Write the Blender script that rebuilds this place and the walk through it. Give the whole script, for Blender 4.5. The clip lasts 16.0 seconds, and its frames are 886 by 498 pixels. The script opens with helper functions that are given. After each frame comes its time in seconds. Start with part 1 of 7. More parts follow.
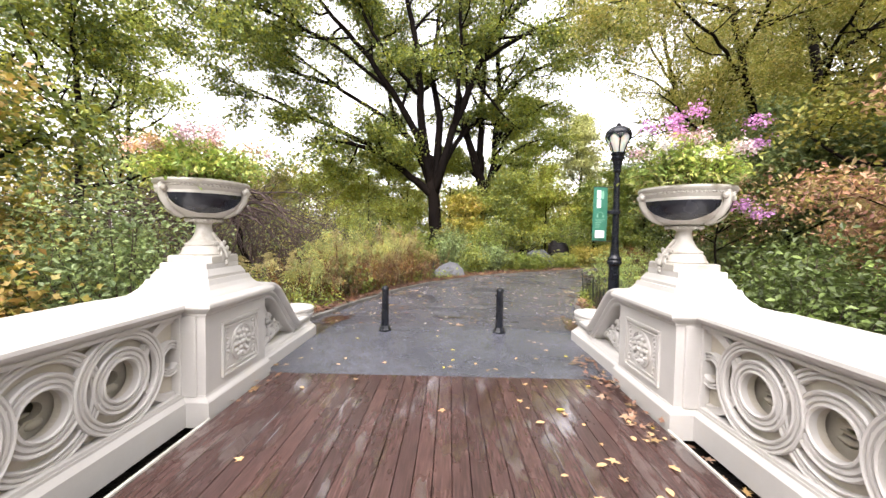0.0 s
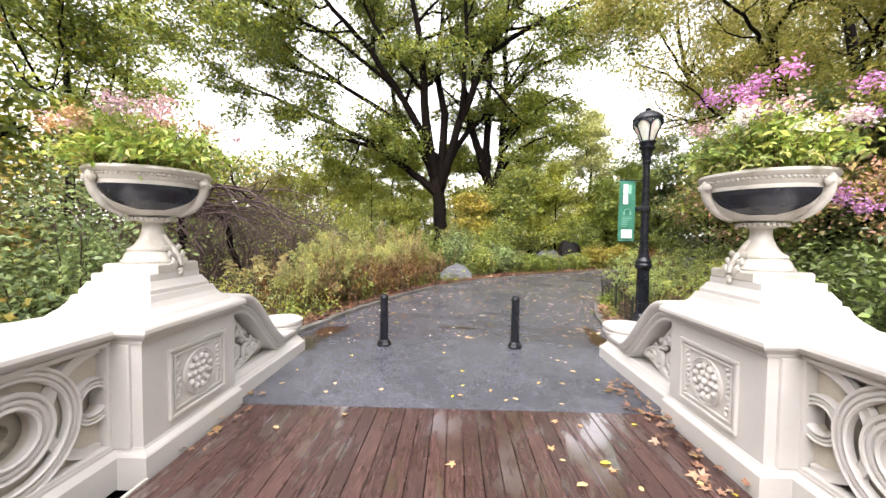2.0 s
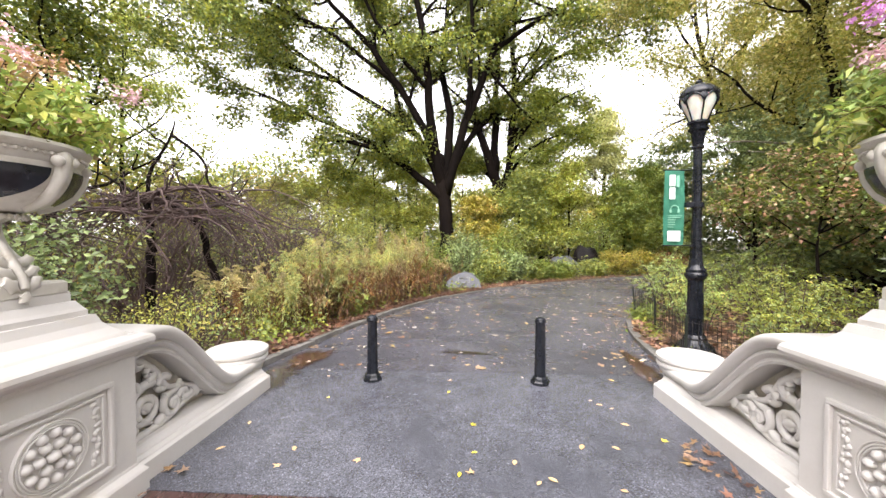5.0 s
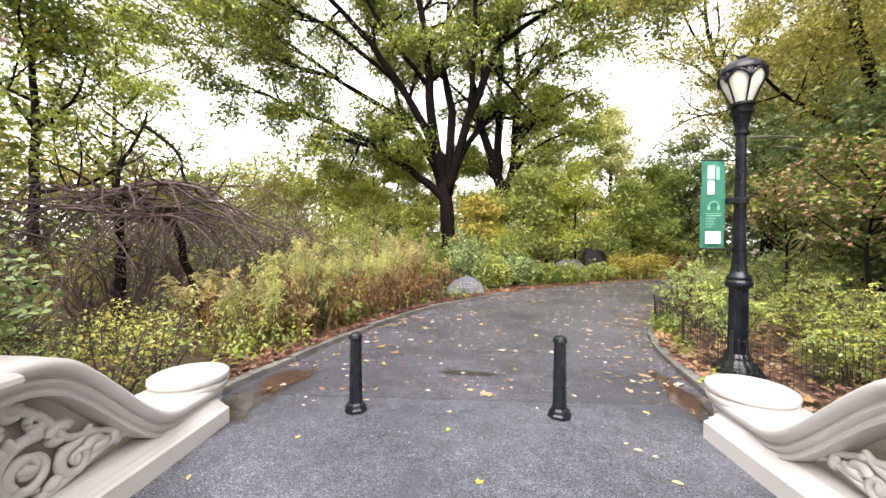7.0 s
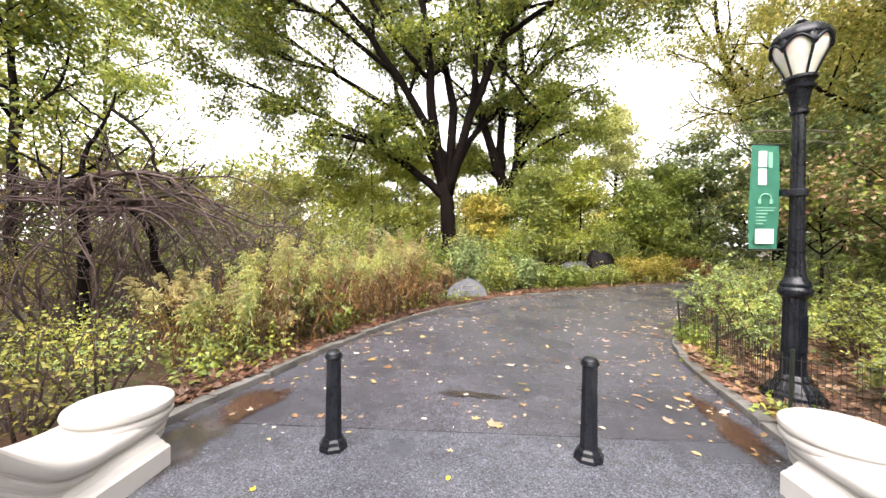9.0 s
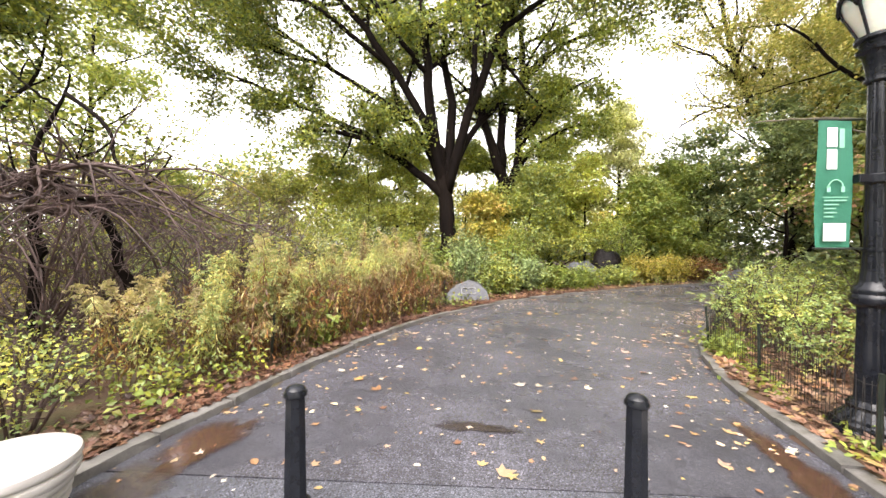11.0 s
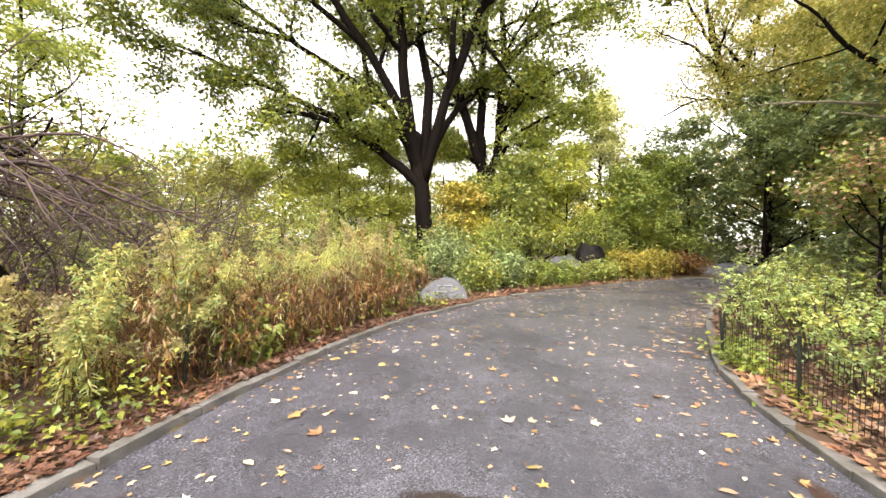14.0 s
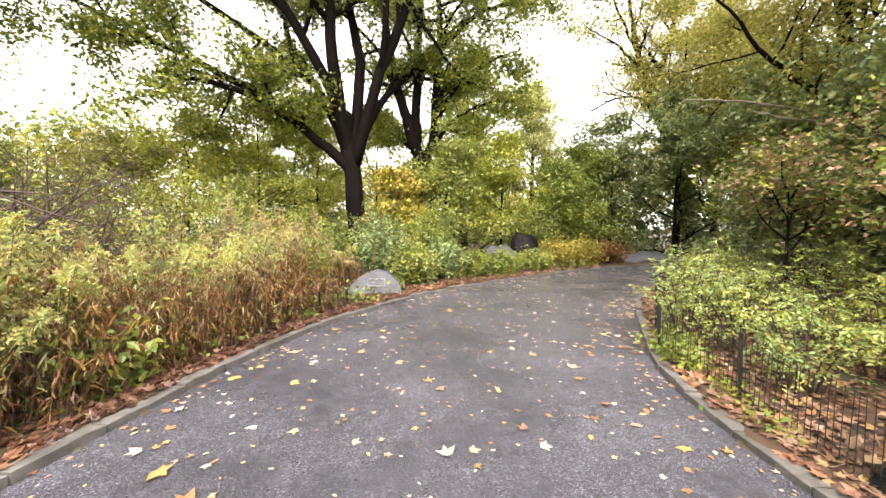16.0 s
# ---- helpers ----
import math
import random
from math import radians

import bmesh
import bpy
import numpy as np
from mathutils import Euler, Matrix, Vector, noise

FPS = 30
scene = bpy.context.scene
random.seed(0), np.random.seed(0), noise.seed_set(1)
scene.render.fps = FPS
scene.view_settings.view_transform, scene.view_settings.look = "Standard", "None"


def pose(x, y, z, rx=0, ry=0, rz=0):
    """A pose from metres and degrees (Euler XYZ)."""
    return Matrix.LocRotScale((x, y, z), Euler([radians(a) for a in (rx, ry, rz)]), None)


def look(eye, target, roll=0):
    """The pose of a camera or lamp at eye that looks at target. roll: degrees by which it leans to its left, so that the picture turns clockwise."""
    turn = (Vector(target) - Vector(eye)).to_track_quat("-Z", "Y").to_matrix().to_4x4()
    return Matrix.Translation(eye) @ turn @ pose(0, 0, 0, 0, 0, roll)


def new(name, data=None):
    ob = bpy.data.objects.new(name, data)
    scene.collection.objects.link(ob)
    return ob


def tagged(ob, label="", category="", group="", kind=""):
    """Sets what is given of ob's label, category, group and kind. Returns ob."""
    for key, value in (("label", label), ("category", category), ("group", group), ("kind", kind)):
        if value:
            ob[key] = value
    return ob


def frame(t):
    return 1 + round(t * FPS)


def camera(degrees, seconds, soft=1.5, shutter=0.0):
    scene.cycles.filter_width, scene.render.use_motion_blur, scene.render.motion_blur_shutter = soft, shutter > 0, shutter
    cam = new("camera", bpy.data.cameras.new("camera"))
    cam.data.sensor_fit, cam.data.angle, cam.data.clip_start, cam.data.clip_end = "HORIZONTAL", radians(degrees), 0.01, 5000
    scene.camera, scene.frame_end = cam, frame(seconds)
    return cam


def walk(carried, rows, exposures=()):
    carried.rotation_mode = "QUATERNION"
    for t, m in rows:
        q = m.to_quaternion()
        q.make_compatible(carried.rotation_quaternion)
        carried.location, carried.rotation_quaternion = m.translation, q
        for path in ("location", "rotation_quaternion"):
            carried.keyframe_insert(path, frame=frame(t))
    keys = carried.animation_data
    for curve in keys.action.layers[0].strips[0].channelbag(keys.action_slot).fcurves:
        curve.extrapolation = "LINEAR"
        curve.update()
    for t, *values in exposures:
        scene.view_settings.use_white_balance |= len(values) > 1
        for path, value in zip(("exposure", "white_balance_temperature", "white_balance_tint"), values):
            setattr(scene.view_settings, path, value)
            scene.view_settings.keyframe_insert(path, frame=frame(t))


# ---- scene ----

cam = camera(99.9, 16.0)
PATH = [
    (0, (0.158, -4.303, 1.662), (0.121, -2.305, 1.583), 0.9),
    (0.5, (0.154, -4.099, 1.671), (0.111, -2.101, 1.591), 0.8),
    (1, (0.141, -3.891, 1.655), (0.089, -1.893, 1.576), 0.7),
    (1.5, (0.129, -3.687, 1.658), (0.068, -1.69, 1.58), 0.6),
    (2, (0.117, -3.498, 1.667), (0.052, -1.5, 1.589), 0.6),
    (2.5, (0.117, -3.304, 1.654), (0.046, -1.307, 1.579), 0.5),
    (3, (0.134, -3.094, 1.659), (0.054, -1.097, 1.589), 0.4),
    (3.5, (0.134, -2.891, 1.66), (0.044, -0.894, 1.598), 0.3),
    (4, (0.125, -2.693, 1.643), (0.027, -0.696, 1.588), 0.2),
    (6.5, (0.126, -1.734, 1.649), (0.016, 0.262, 1.612), 0.1),
    (7, (0.117, -1.543, 1.635), (0.002, 0.454, 1.602), 0.2),
    (7.5, (0.093, -1.354, 1.63), (-0.024, 0.642, 1.601), 0.3),
    (8, (0.077, -1.188, 1.628), (-0.04, 0.808, 1.603), 0.5),
    (8.5, (0.069, -1.026, 1.614), (-0.048, 0.97, 1.589), 0.5),
    (9, (0.074, -0.829, 1.595), (-0.042, 1.168, 1.57), 0.6),
    (11.5, (0.051, 0.051, 1.598), (-0.063, 2.048, 1.572), 0.2),
    (12, (0.073, 0.226, 1.57), (-0.042, 2.223, 1.547), 0.2),
    (12.5, (0.094, 0.396, 1.577), (-0.018, 2.393, 1.554), 0.2),
    (13, (0.109, 0.576, 1.585), (0.011, 2.573, 1.556), 0.2),
    (13.5, (0.111, 0.756, 1.575), (0.05, 2.754, 1.532), 0.4),
    (14, (0.11, 0.943, 1.585), (0.113, 2.942, 1.523), 0.5),
    (14.5, (0.112, 1.113, 1.599), (0.204, 3.11, 1.517), 0.7),
    (15, (0.135, 1.28, 1.595), (0.327, 3.268, 1.495), 0.8),
    (15.5, (0.174, 1.44, 1.595), (0.452, 3.417, 1.482), 0.8),
    (16, (0.203, 1.599, 1.623), (0.548, 3.565, 1.5), 0.9),
]
walk(cam, [(t, look(eye, target, roll)) for t, eye, target, roll in PATH], [(0.0, 2.31, 6600, 16), (5.0, 2.40, 6600, 16), (16.0, 2.64, 7050, 15)])

# ---- light ----
SUN_EL, SUN_AZ = 56.0, 195.0
world = bpy.data.worlds.new("world")
scene.world = world
world.use_nodes = True
wn, wl = world.node_tree.nodes, world.node_tree.links
wn.clear()
sky = wn.new("ShaderNodeTexSky")
sky.sky_type = "NISHITA"
sky.sun_disc = False
sky.sun_elevation, sky.sun_rotation = radians(SUN_EL), radians(SUN_AZ)
sky.air_density, sky.dust_density, sky.ozone_density = 1.0, 1.0, 1.0
cloud = wn.new("ShaderNodeHueSaturation")
cloud.inputs["Saturation"].default_value = 0.1
bg = wn.new("ShaderNodeBackground")
bg.inputs["Strength"].default_value = 0.15
wout = wn.new("ShaderNodeOutputWorld")
wl.new(sky.outputs[0], cloud.inputs["Color"])
wl.new(cloud.outputs[0], bg.inputs["Color"])
wl.new(bg.outputs[0], wout.inputs[0])
sun_data = bpy.data.lights.new("sun", "SUN")
sun_data.energy, sun_data.angle, sun_data.color = 1.05, radians(65), (1.0, 0.97, 0.93)
sun = new("sun", sun_data)
_e, _a = radians(SUN_EL), radians(SUN_AZ)
_to = Vector((math.cos(_e) * math.sin(_a), math.cos(_e) * math.cos(_a), math.sin(_e)))
sun.matrix_world = look(_to * 50, (0, 0, 0))

# ---- materials ----


def shader(name):
    m = bpy.data.materials.new(name)
    m.use_nodes = True
    nt = m.node_tree
    return m, nt.nodes, nt.links, nt.nodes["Principled BSDF"]


def ramp(nodes, stops):
    r = nodes.new("ShaderNodeValToRGB")
    el = r.color_ramp.elements
    while len(el) < len(stops):
        el.new(0.5)
    for e, (p, c) in zip(el, stops):
        e.position, e.color = p, (*c, 1)
    return r


def noise_node(nodes, links, scale, detail=5, stretch=None, rough=0.6):
    tc = nodes.new("ShaderNodeNewGeometry")
    n = nodes.new("ShaderNodeTexNoise")
    n.inputs["Scale"].default_value, n.inputs["Detail"].default_value = scale, detail
    n.inputs["Roughness"].default_value = rough
    if stretch:
        mp = nodes.new("ShaderNodeMapping")
        mp.inputs["Scale"].default_value = stretch
        links.new(tc.outputs["Position"], mp.inputs["Vector"])
        links.new(mp.outputs[0], n.inputs["Vector"])
    else:
        links.new(tc.outputs["Position"], n.inputs["Vector"])
    return n


def mixed(nodes, links, a, b, fac, mode="MIX"):
    m = nodes.new("ShaderNodeMix")
    m.data_type, m.blend_type = "RGBA", mode
    for sock, v in ((m.inputs[0], fac), (m.inputs[6], a), (m.inputs[7], b)):
        if hasattr(v, "links"):
            links.new(v, sock)
        elif isinstance(v, tuple):
            sock.default_value = (*v, 1)
        else:
            sock.default_value = v
    return m.outputs[2]


def surface(name, c1, c2, scale, r1=0.5, r2=0.6, bump=0.1, fine=60.0, metal=0.0, stretch=None, dist=0.01, stain=None, speck=0.7, spec=0.5):
    """Two-scale noise colour, roughness and relief."""
    m, n, l, p = shader(name)
    big = noise_node(n, l, scale, 6, stretch)
    small = noise_node(n, l, fine, 4, stretch)
    rp = ramp(n, [(0.32, c1), (0.68, c2)])
    l.new(big.outputs[0], rp.inputs[0])
    dark = ramp(n, [(0.3, (0.72, 0.72, 0.72)), (0.65, (1.08, 1.08, 1.08))])
    l.new(small.outputs[0], dark.inputs[0])
    col = mixed(n, l, rp.outputs[0], dark.outputs[0], speck if bump else 0.2, "MULTIPLY")
    if stain:
        sc, scol, lo, hi = stain
        sn = noise_node(n, l, sc, 7)
        sr = ramp(n, [(lo, (0, 0, 0)), (hi, (1, 1, 1))])
        l.new(sn.outputs[0], sr.inputs[0])
        col = mixed(n, l, col, scol, sr.outputs[0])
    l.new(col, p.inputs["Base Color"])
    rr = ramp(n, [(0.35, (r1,) * 3), (0.65, (r2,) * 3)])
    l.new(big.outputs[0], rr.inputs[0])
    l.new(rr.outputs[0], p.inputs["Roughness"])
    p.inputs["Metallic"].default_value = metal
    p.inputs["Specular IOR Level"].default_value = spec
    if bump:
        b = n.new("ShaderNodeBump")
        b.inputs["Strength"].default_value, b.inputs["Distance"].default_value = bump, dist
        l.new(small.outputs[0], b.inputs["Height"])
        l.new(b.outputs[0], p.inputs["Normal"])
    return m


def foliage(name, stops, trans=0.34, rough=0.38, patch=1.1, even=0.45, sat=0.97, hue_turn=0.491, value=1.16):
    """Leaves: each leaf takes its own colour from the stops; light shines through a little."""
    m, n, l, p = shader(name)
    g = n.new("ShaderNodeNewGeometry")
    r = ramp(n, stops)
    clump = noise_node(n, l, patch, 2)
    wide = n.new("ShaderNodeMapRange")
    wide.inputs["From Min"].default_value, wide.inputs["From Max"].default_value = 0.28, 0.72
    l.new(clump.outputs[0], wide.inputs["Value"])
    blend = n.new("ShaderNodeMix")
    blend.inputs[0].default_value = even
    l.new(g.outputs["Random Per Island"], blend.inputs[2])
    l.new(wide.outputs[0], blend.inputs[3])
    l.new(blend.outputs[0], r.inputs[0])
    big = noise_node(n, l, 1.9, 3)
    dk = ramp(n, [(0.3, (0.55, 0.58, 0.6)), (0.5, (1.06, 1.05, 1.03)), (0.7, (1.62, 1.56, 1.38))])
    l.new(big.outputs[0], dk.inputs[0])
    hue = n.new("ShaderNodeHueSaturation")
    hue.inputs["Hue"].default_value, hue.inputs["Saturation"].default_value, hue.inputs["Value"].default_value = hue_turn, sat, value
    l.new(mixed(n, l, r.outputs[0], dk.outputs[0], 1.0, "MULTIPLY"), hue.inputs["Color"])
    col = hue.outputs[0]
    l.new(col, p.inputs["Base Color"])
    p.inputs["Roughness"].default_value = rough
    p.inputs["Specular IOR Level"].default_value = 0.5
    t = n.new("ShaderNodeBsdfTranslucent")
    l.new(col, t.inputs["Color"])
    mx = n.new("ShaderNodeMixShader")
    mx.inputs[0].default_value = trans * 0.68
    l.new(p.outputs[0], mx.inputs[1])
    l.new(t.outputs[0], mx.inputs[2])
    l.new(mx.outputs[0], n["Material Output"].inputs[0])
    return m


def spread(*cols):
    k = len(cols)
    return [((i + 0.0) / max(1, k - 1), c) for i, c in enumerate(cols)]


GREEN, DEEP, MOSS = (0.135, 0.17, 0.024), (0.052, 0.075, 0.017), (0.215, 0.21, 0.026)
YGREEN, YELLOW, ORANGE = (0.36, 0.345, 0.036), (0.62, 0.43, 0.04), (0.52, 0.21, 0.05)
RUST, TEAL, LIGHT = (0.28, 0.125, 0.05), (0.14, 0.21, 0.09), (0.29, 0.34, 0.042)
BUFF, PINKISH = (0.50, 0.35, 0.13), (0.46, 0.25, 0.17)

M_WHITE = surface("white_paint", (0.49, 0.47, 0.443), (0.555, 0.535, 0.508), 1.6, 0.38, 0.5, 0.05, 45, dist=0.002, speck=0.08,
                  stain=(2.3, (0.54, 0.49, 0.42), 0.58, 0.82))
M_URN = surface("cream_urn_stone", (0.43, 0.405, 0.36), (0.52, 0.495, 0.45), 4, 0.3, 0.45, 0.06, 50, dist=0.002, speck=0.12,
                stain=(6, (0.27, 0.23, 0.17), 0.56, 0.8))
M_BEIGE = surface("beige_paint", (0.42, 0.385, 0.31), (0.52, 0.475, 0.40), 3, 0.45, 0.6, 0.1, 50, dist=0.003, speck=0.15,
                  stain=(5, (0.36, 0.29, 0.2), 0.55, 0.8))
M_NAVY = surface("black_glaze", (0.012, 0.013, 0.018), (0.02, 0.022, 0.03), 4, 0.16, 0.28, 0.02, 30)
M_IRON = surface("black_iron_paint", (0.006, 0.007, 0.010), (0.012, 0.014, 0.019), 6, 0.10, 0.24, 0.15, 40, dist=0.004,
                 stain=(9, (0.07, 0.04, 0.025), 0.68, 0.8), spec=0.36)
M_GREENIRON = surface("dark_green_fence_paint", (0.012, 0.017, 0.013), (0.022, 0.03, 0.022), 6, 0.3, 0.5, 0.1, 60)
M_WIRE = surface("black_wire", (0.012, 0.011, 0.010), (0.03, 0.025, 0.02), 8, 0.4, 0.6, 0.1, 90)
M_BARK = surface("wet_bark", (0.0055, 0.004, 0.0036), (0.015, 0.011, 0.009), 2.5, 0.65, 0.9, 0.8, 14, stretch=(1, 1, 0.25), dist=0.03, spec=0.06)
M_TWIG = surface("bare_twig", (0.042, 0.026, 0.024), (0.115, 0.072, 0.064), 3, 0.6, 0.8, 0.3, 30)
M_PALEBARK = surface("pale_dead_wood", (0.20, 0.17, 0.13), (0.33, 0.29, 0.23), 3, 0.6, 0.8, 0.4, 20)
M_STEM = surface("dry_stem", (0.06, 0.032, 0.02), (0.16, 0.09, 0.045), 4, 0.6, 0.8, 0.1, 40)
M_ROCK = surface("grey_schist", (0.045, 0.048, 0.058), (0.10, 0.104, 0.118), 2.2, 0.5, 0.7, 0.7, 16, dist=0.03,
                 stain=(3.5, (0.08, 0.08, 0.07), 0.56, 0.7))
M_DARKROCK = surface("wet_rock_and_gutter_shade", (0.005, 0.0045, 0.0045), (0.016, 0.012, 0.011), 1.6, 0.35, 0.6, 0.8, 9, dist=0.05, spec=0.1)
M_KERB = surface("granite_kerb", (0.085, 0.082, 0.077), (0.20, 0.19, 0.178), 3.5, 0.45, 0.65, 0.5, 55, dist=0.006,
                 stain=(5, (0.08, 0.075, 0.05), 0.52, 0.7))
M_SOIL = surface("leafy_soil", (0.03, 0.018, 0.012), (0.11, 0.058, 0.032), 1.2, 0.7, 0.9, 0.8, 22, dist=0.03,
                 stain=(0.7, (0.06, 0.07, 0.025), 0.5, 0.66))
M_STRIP = surface("pale_metal_strip", (0.5, 0.48, 0.43), (0.66, 0.63, 0.57), 3, 0.35, 0.55, 0.1, 40)
M_BANNER = surface("green_banner_cloth", (0.06, 0.29, 0.19), (0.075, 0.33, 0.22), 2, 0.55, 0.7, 0.05, 120)
M_PRINT = surface("white_print", (0.72, 0.74, 0.72), (0.8, 0.82, 0.8), 4, 0.6, 0.7, 0.0, 50)
M_PALEGREEN = surface("light_green_print", (0.2, 0.48, 0.34), (0.23, 0.52, 0.37), 4, 0.6, 0.7, 0.0, 50)
M_GRIP = surface("plaque_metal", (0.2, 0.2, 0.2), (0.28, 0.28, 0.28), 4, 0.4, 0.5, 0.05, 50)


def glass_globe():
    m, n, l, p = shader("frosted_globe")
    p.inputs["Base Color"].default_value = (0.78, 0.77, 0.68, 1)
    p.inputs["Roughness"].default_value = 0.22
    p.inputs["Subsurface Weight"].default_value = 0.3
    big = noise_node(n, l, 5, 4)
    rp = ramp(n, [(0.3, (0.6, 0.58, 0.48)), (0.7, (0.84, 0.83, 0.76))])
    l.new(big.outputs[0], rp.inputs[0])
    l.new(rp.outputs[0], p.inputs["Base Color"])
    return m


def deck_wood():
    m, n, l, p = shader("wet_deck_wood")
    oi = n.new("ShaderNodeObjectInfo")
    grain = noise_node(n, l, 7, 8, (9, 0.7, 1))
    fine = noise_node(n, l, 40, 4, (6, 0.5, 1))
    wet = noise_node(n, l, 1.1, 4, (2.2, 0.8, 1))
    c = ramp(n, [(0.25, (0.018, 0.010, 0.0095)), (0.5, (0.062, 0.033, 0.029)), (0.8, (0.135, 0.078, 0.07))])
    l.new(grain.outputs[0], c.inputs[0])
    v = ramp(n, [(0, (0.78, 0.78, 0.8)), (1, (1.2, 1.17, 1.15))])
    l.new(oi.outputs["Random"], v.inputs[0])
    col = mixed(n, l, c.outputs[0], v.outputs[0], 1.0, "MULTIPLY")
    l.new(col, p.inputs["Base Color"])
    r = ramp(n, [(0.40, (0.34,) * 3), (0.60, (0.16,) * 3)])
    l.new(wet.outputs[0], r.inputs[0])
    l.new(r.outputs[0], p.inputs["Roughness"])
    streak = noise_node(n, l, 1.0, 5, (8.0, 1.7, 1), 0.62)
    pool = n.new("ShaderNodeMath")
    pool.operation = "MULTIPLY"
    l.new(streak.outputs[0], pool.inputs[0])
    l.new(wet.outputs[0], pool.inputs[1])
    film = ramp(n, [(0.262, (0.05,) * 3), (0.298, (1.0,) * 3)])
    l.new(pool.outputs[0], film.inputs[0])
    l.new(film.outputs[0], p.inputs["Coat Weight"])
    p.inputs["Coat IOR"].default_value = 2.5
    p.inputs["Coat Roughness"].default_value = 0.05
    ripple = n.new("ShaderNodeBump")
    ripple.inputs["Strength"].default_value, ripple.inputs["Distance"].default_value = 0.06, 0.004
    l.new(fine.outputs[0], ripple.inputs["Height"])
    l.new(ripple.outputs[0], p.inputs["Coat Normal"])
    b = n.new("ShaderNodeBump")
    b.inputs["Strength"].default_value, b.inputs["Distance"].default_value = 0.2, 0.004
    l.new(fine.outputs[0], b.inputs["Height"])
    b2 = n.new("ShaderNodeBump")
    b2.inputs["Strength"].default_value, b2.inputs["Distance"].default_value = 0.12, 0.01
    l.new(grain.outputs[0], b2.inputs["Height"])
    l.new(b.outputs[0], b2.inputs["Normal"])
    l.new(b2.outputs[0], p.inputs["Normal"])
    return m


def asphalt(name, c1, c2, chips, rlo, rhi):
    m, n, l, p = shader(name)
    geo = n.new("ShaderNodeNewGeometry")
    big = noise_node(n, l, 0.55, 6)
    mid = noise_node(n, l, 6, 5)
    vor = n.new("ShaderNodeTexVoronoi")
    vor.inputs["Scale"].default_value = 130
    l.new(geo.outputs["Position"], vor.inputs["Vector"])
    c = ramp(n, [(0.35, c1), (0.65, c2)])
    l.new(big.outputs[0], c.inputs[0])
    ch = ramp(n, [(0.0, (0.45,) * 3), (0.55, (1.0,) * 3), (0.86, (1.25,) * 3), (1.0, (chips,) * 3)])
    sep = n.new("ShaderNodeSeparateColor")
    l.new(vor.outputs["Color"], sep.inputs[0])
    l.new(sep.outputs[0], ch.inputs[0])
    col = mixed(n, l, c.outputs[0], ch.outputs[0], 1.0, "MULTIPLY")
    mm = ramp(n, [(0.3, (0.78,) * 3), (0.7, (1.15,) * 3)])
    l.new(mid.outputs[0], mm.inputs[0])
    col = mixed(n, l, col, mm.outputs[0], 1.0, "MULTIPLY")
    l.new(col, p.inputs["Base Color"])
    r = ramp(n, [(0.35, (rhi,) * 3), (0.65, (rlo,) * 3)])
    l.new(big.outputs[0], r.inputs[0])
    l.new(r.outputs[0], p.inputs["Roughness"])
    b = n.new("ShaderNodeBump")
    b.inputs["Strength"].default_value, b.inputs["Distance"].default_value = 0.55, 0.006
    l.new(vor.outputs["Distance"], b.inputs["Height"])
    l.new(b.outputs[0], p.inputs["Normal"])
    return m


def water(name, col, rough=0.03):
    m, n, l, p = shader(name)
    big = noise_node(n, l, 2.5, 5)
    rp = ramp(n, [(0.3, col), (0.7, tuple(v * 2.2 for v in col))])
    l.new(big.outputs[0], rp.inputs[0])
    l.new(rp.outputs[0], p.inputs["Base Color"])
    p.inputs["Roughness"].default_value = rough
    p.inputs["Specular IOR Level"].default_value = 0.6
    at = n.new("ShaderNodeAttribute")
    at.attribute_name = "depth"
    rim = noise_node(n, l, 14, 5)
    add = n.new("ShaderNodeMath")
    l.new(at.outputs["Fac"], add.inputs[0])
    l.new(rim.outputs[0], add.inputs[1])
    half = n.new("ShaderNodeMath")
    half.operation = "MULTIPLY"
    half.inputs[1].default_value = 0.6
    l.new(add.outputs[0], half.inputs[0])
    shore = ramp(n, [(0.3, (0, 0, 0)), (0.52, (0.45,) * 3), (0.8, (0.92,) * 3)])
    l.new(half.outputs[0], shore.inputs[0])
    l.new(shore.outputs[0], p.inputs["Alpha"])
    return m


M_GLOBE = glass_globe()
M_DECK = deck_wood()
M_APRON = asphalt("coarse_wet_asphalt", (0.058, 0.061, 0.075), (0.122, 0.126, 0.148), 2.3, 0.14, 0.32)
M_PATH = asphalt("smooth_wet_asphalt", (0.047, 0.047, 0.057), (0.11, 0.109, 0.13), 2.6, 0.13, 0.36)
M_PUDDLE = water("puddle_water", (0.045, 0.038, 0.036), 0.05)
M_RUSTPUDDLE = water("rusty_puddle_water", (0.042, 0.022, 0.016), 0.05)
M_DAMP = water("damp_brown_stain", (0.022, 0.017, 0.015), 0.22)

F_OAK = foliage("oak_leaves", spread(ORANGE, GREEN, (0.08, 0.115, 0.03), LIGHT, MOSS, (0.16, 0.24, 0.06), DEEP, GREEN, LIGHT, YGREEN), 0.42, value=1.25)
F_OAK2 = foliage("second_oak_leaves", spread(MOSS, GREEN, LIGHT, (0.2, 0.28, 0.07), GREEN, (0.3, 0.32, 0.07), LIGHT, YGREEN), 0.48, value=1.25)
F_UNDER = foliage("understorey_leaves", spread(YGREEN, (0.24, 0.32, 0.07), LIGHT, MOSS, (0.38, 0.4, 0.08), (0.28, 0.38, 0.1), YGREEN, (0.46, 0.4, 0.08)), 0.5, value=1.4)
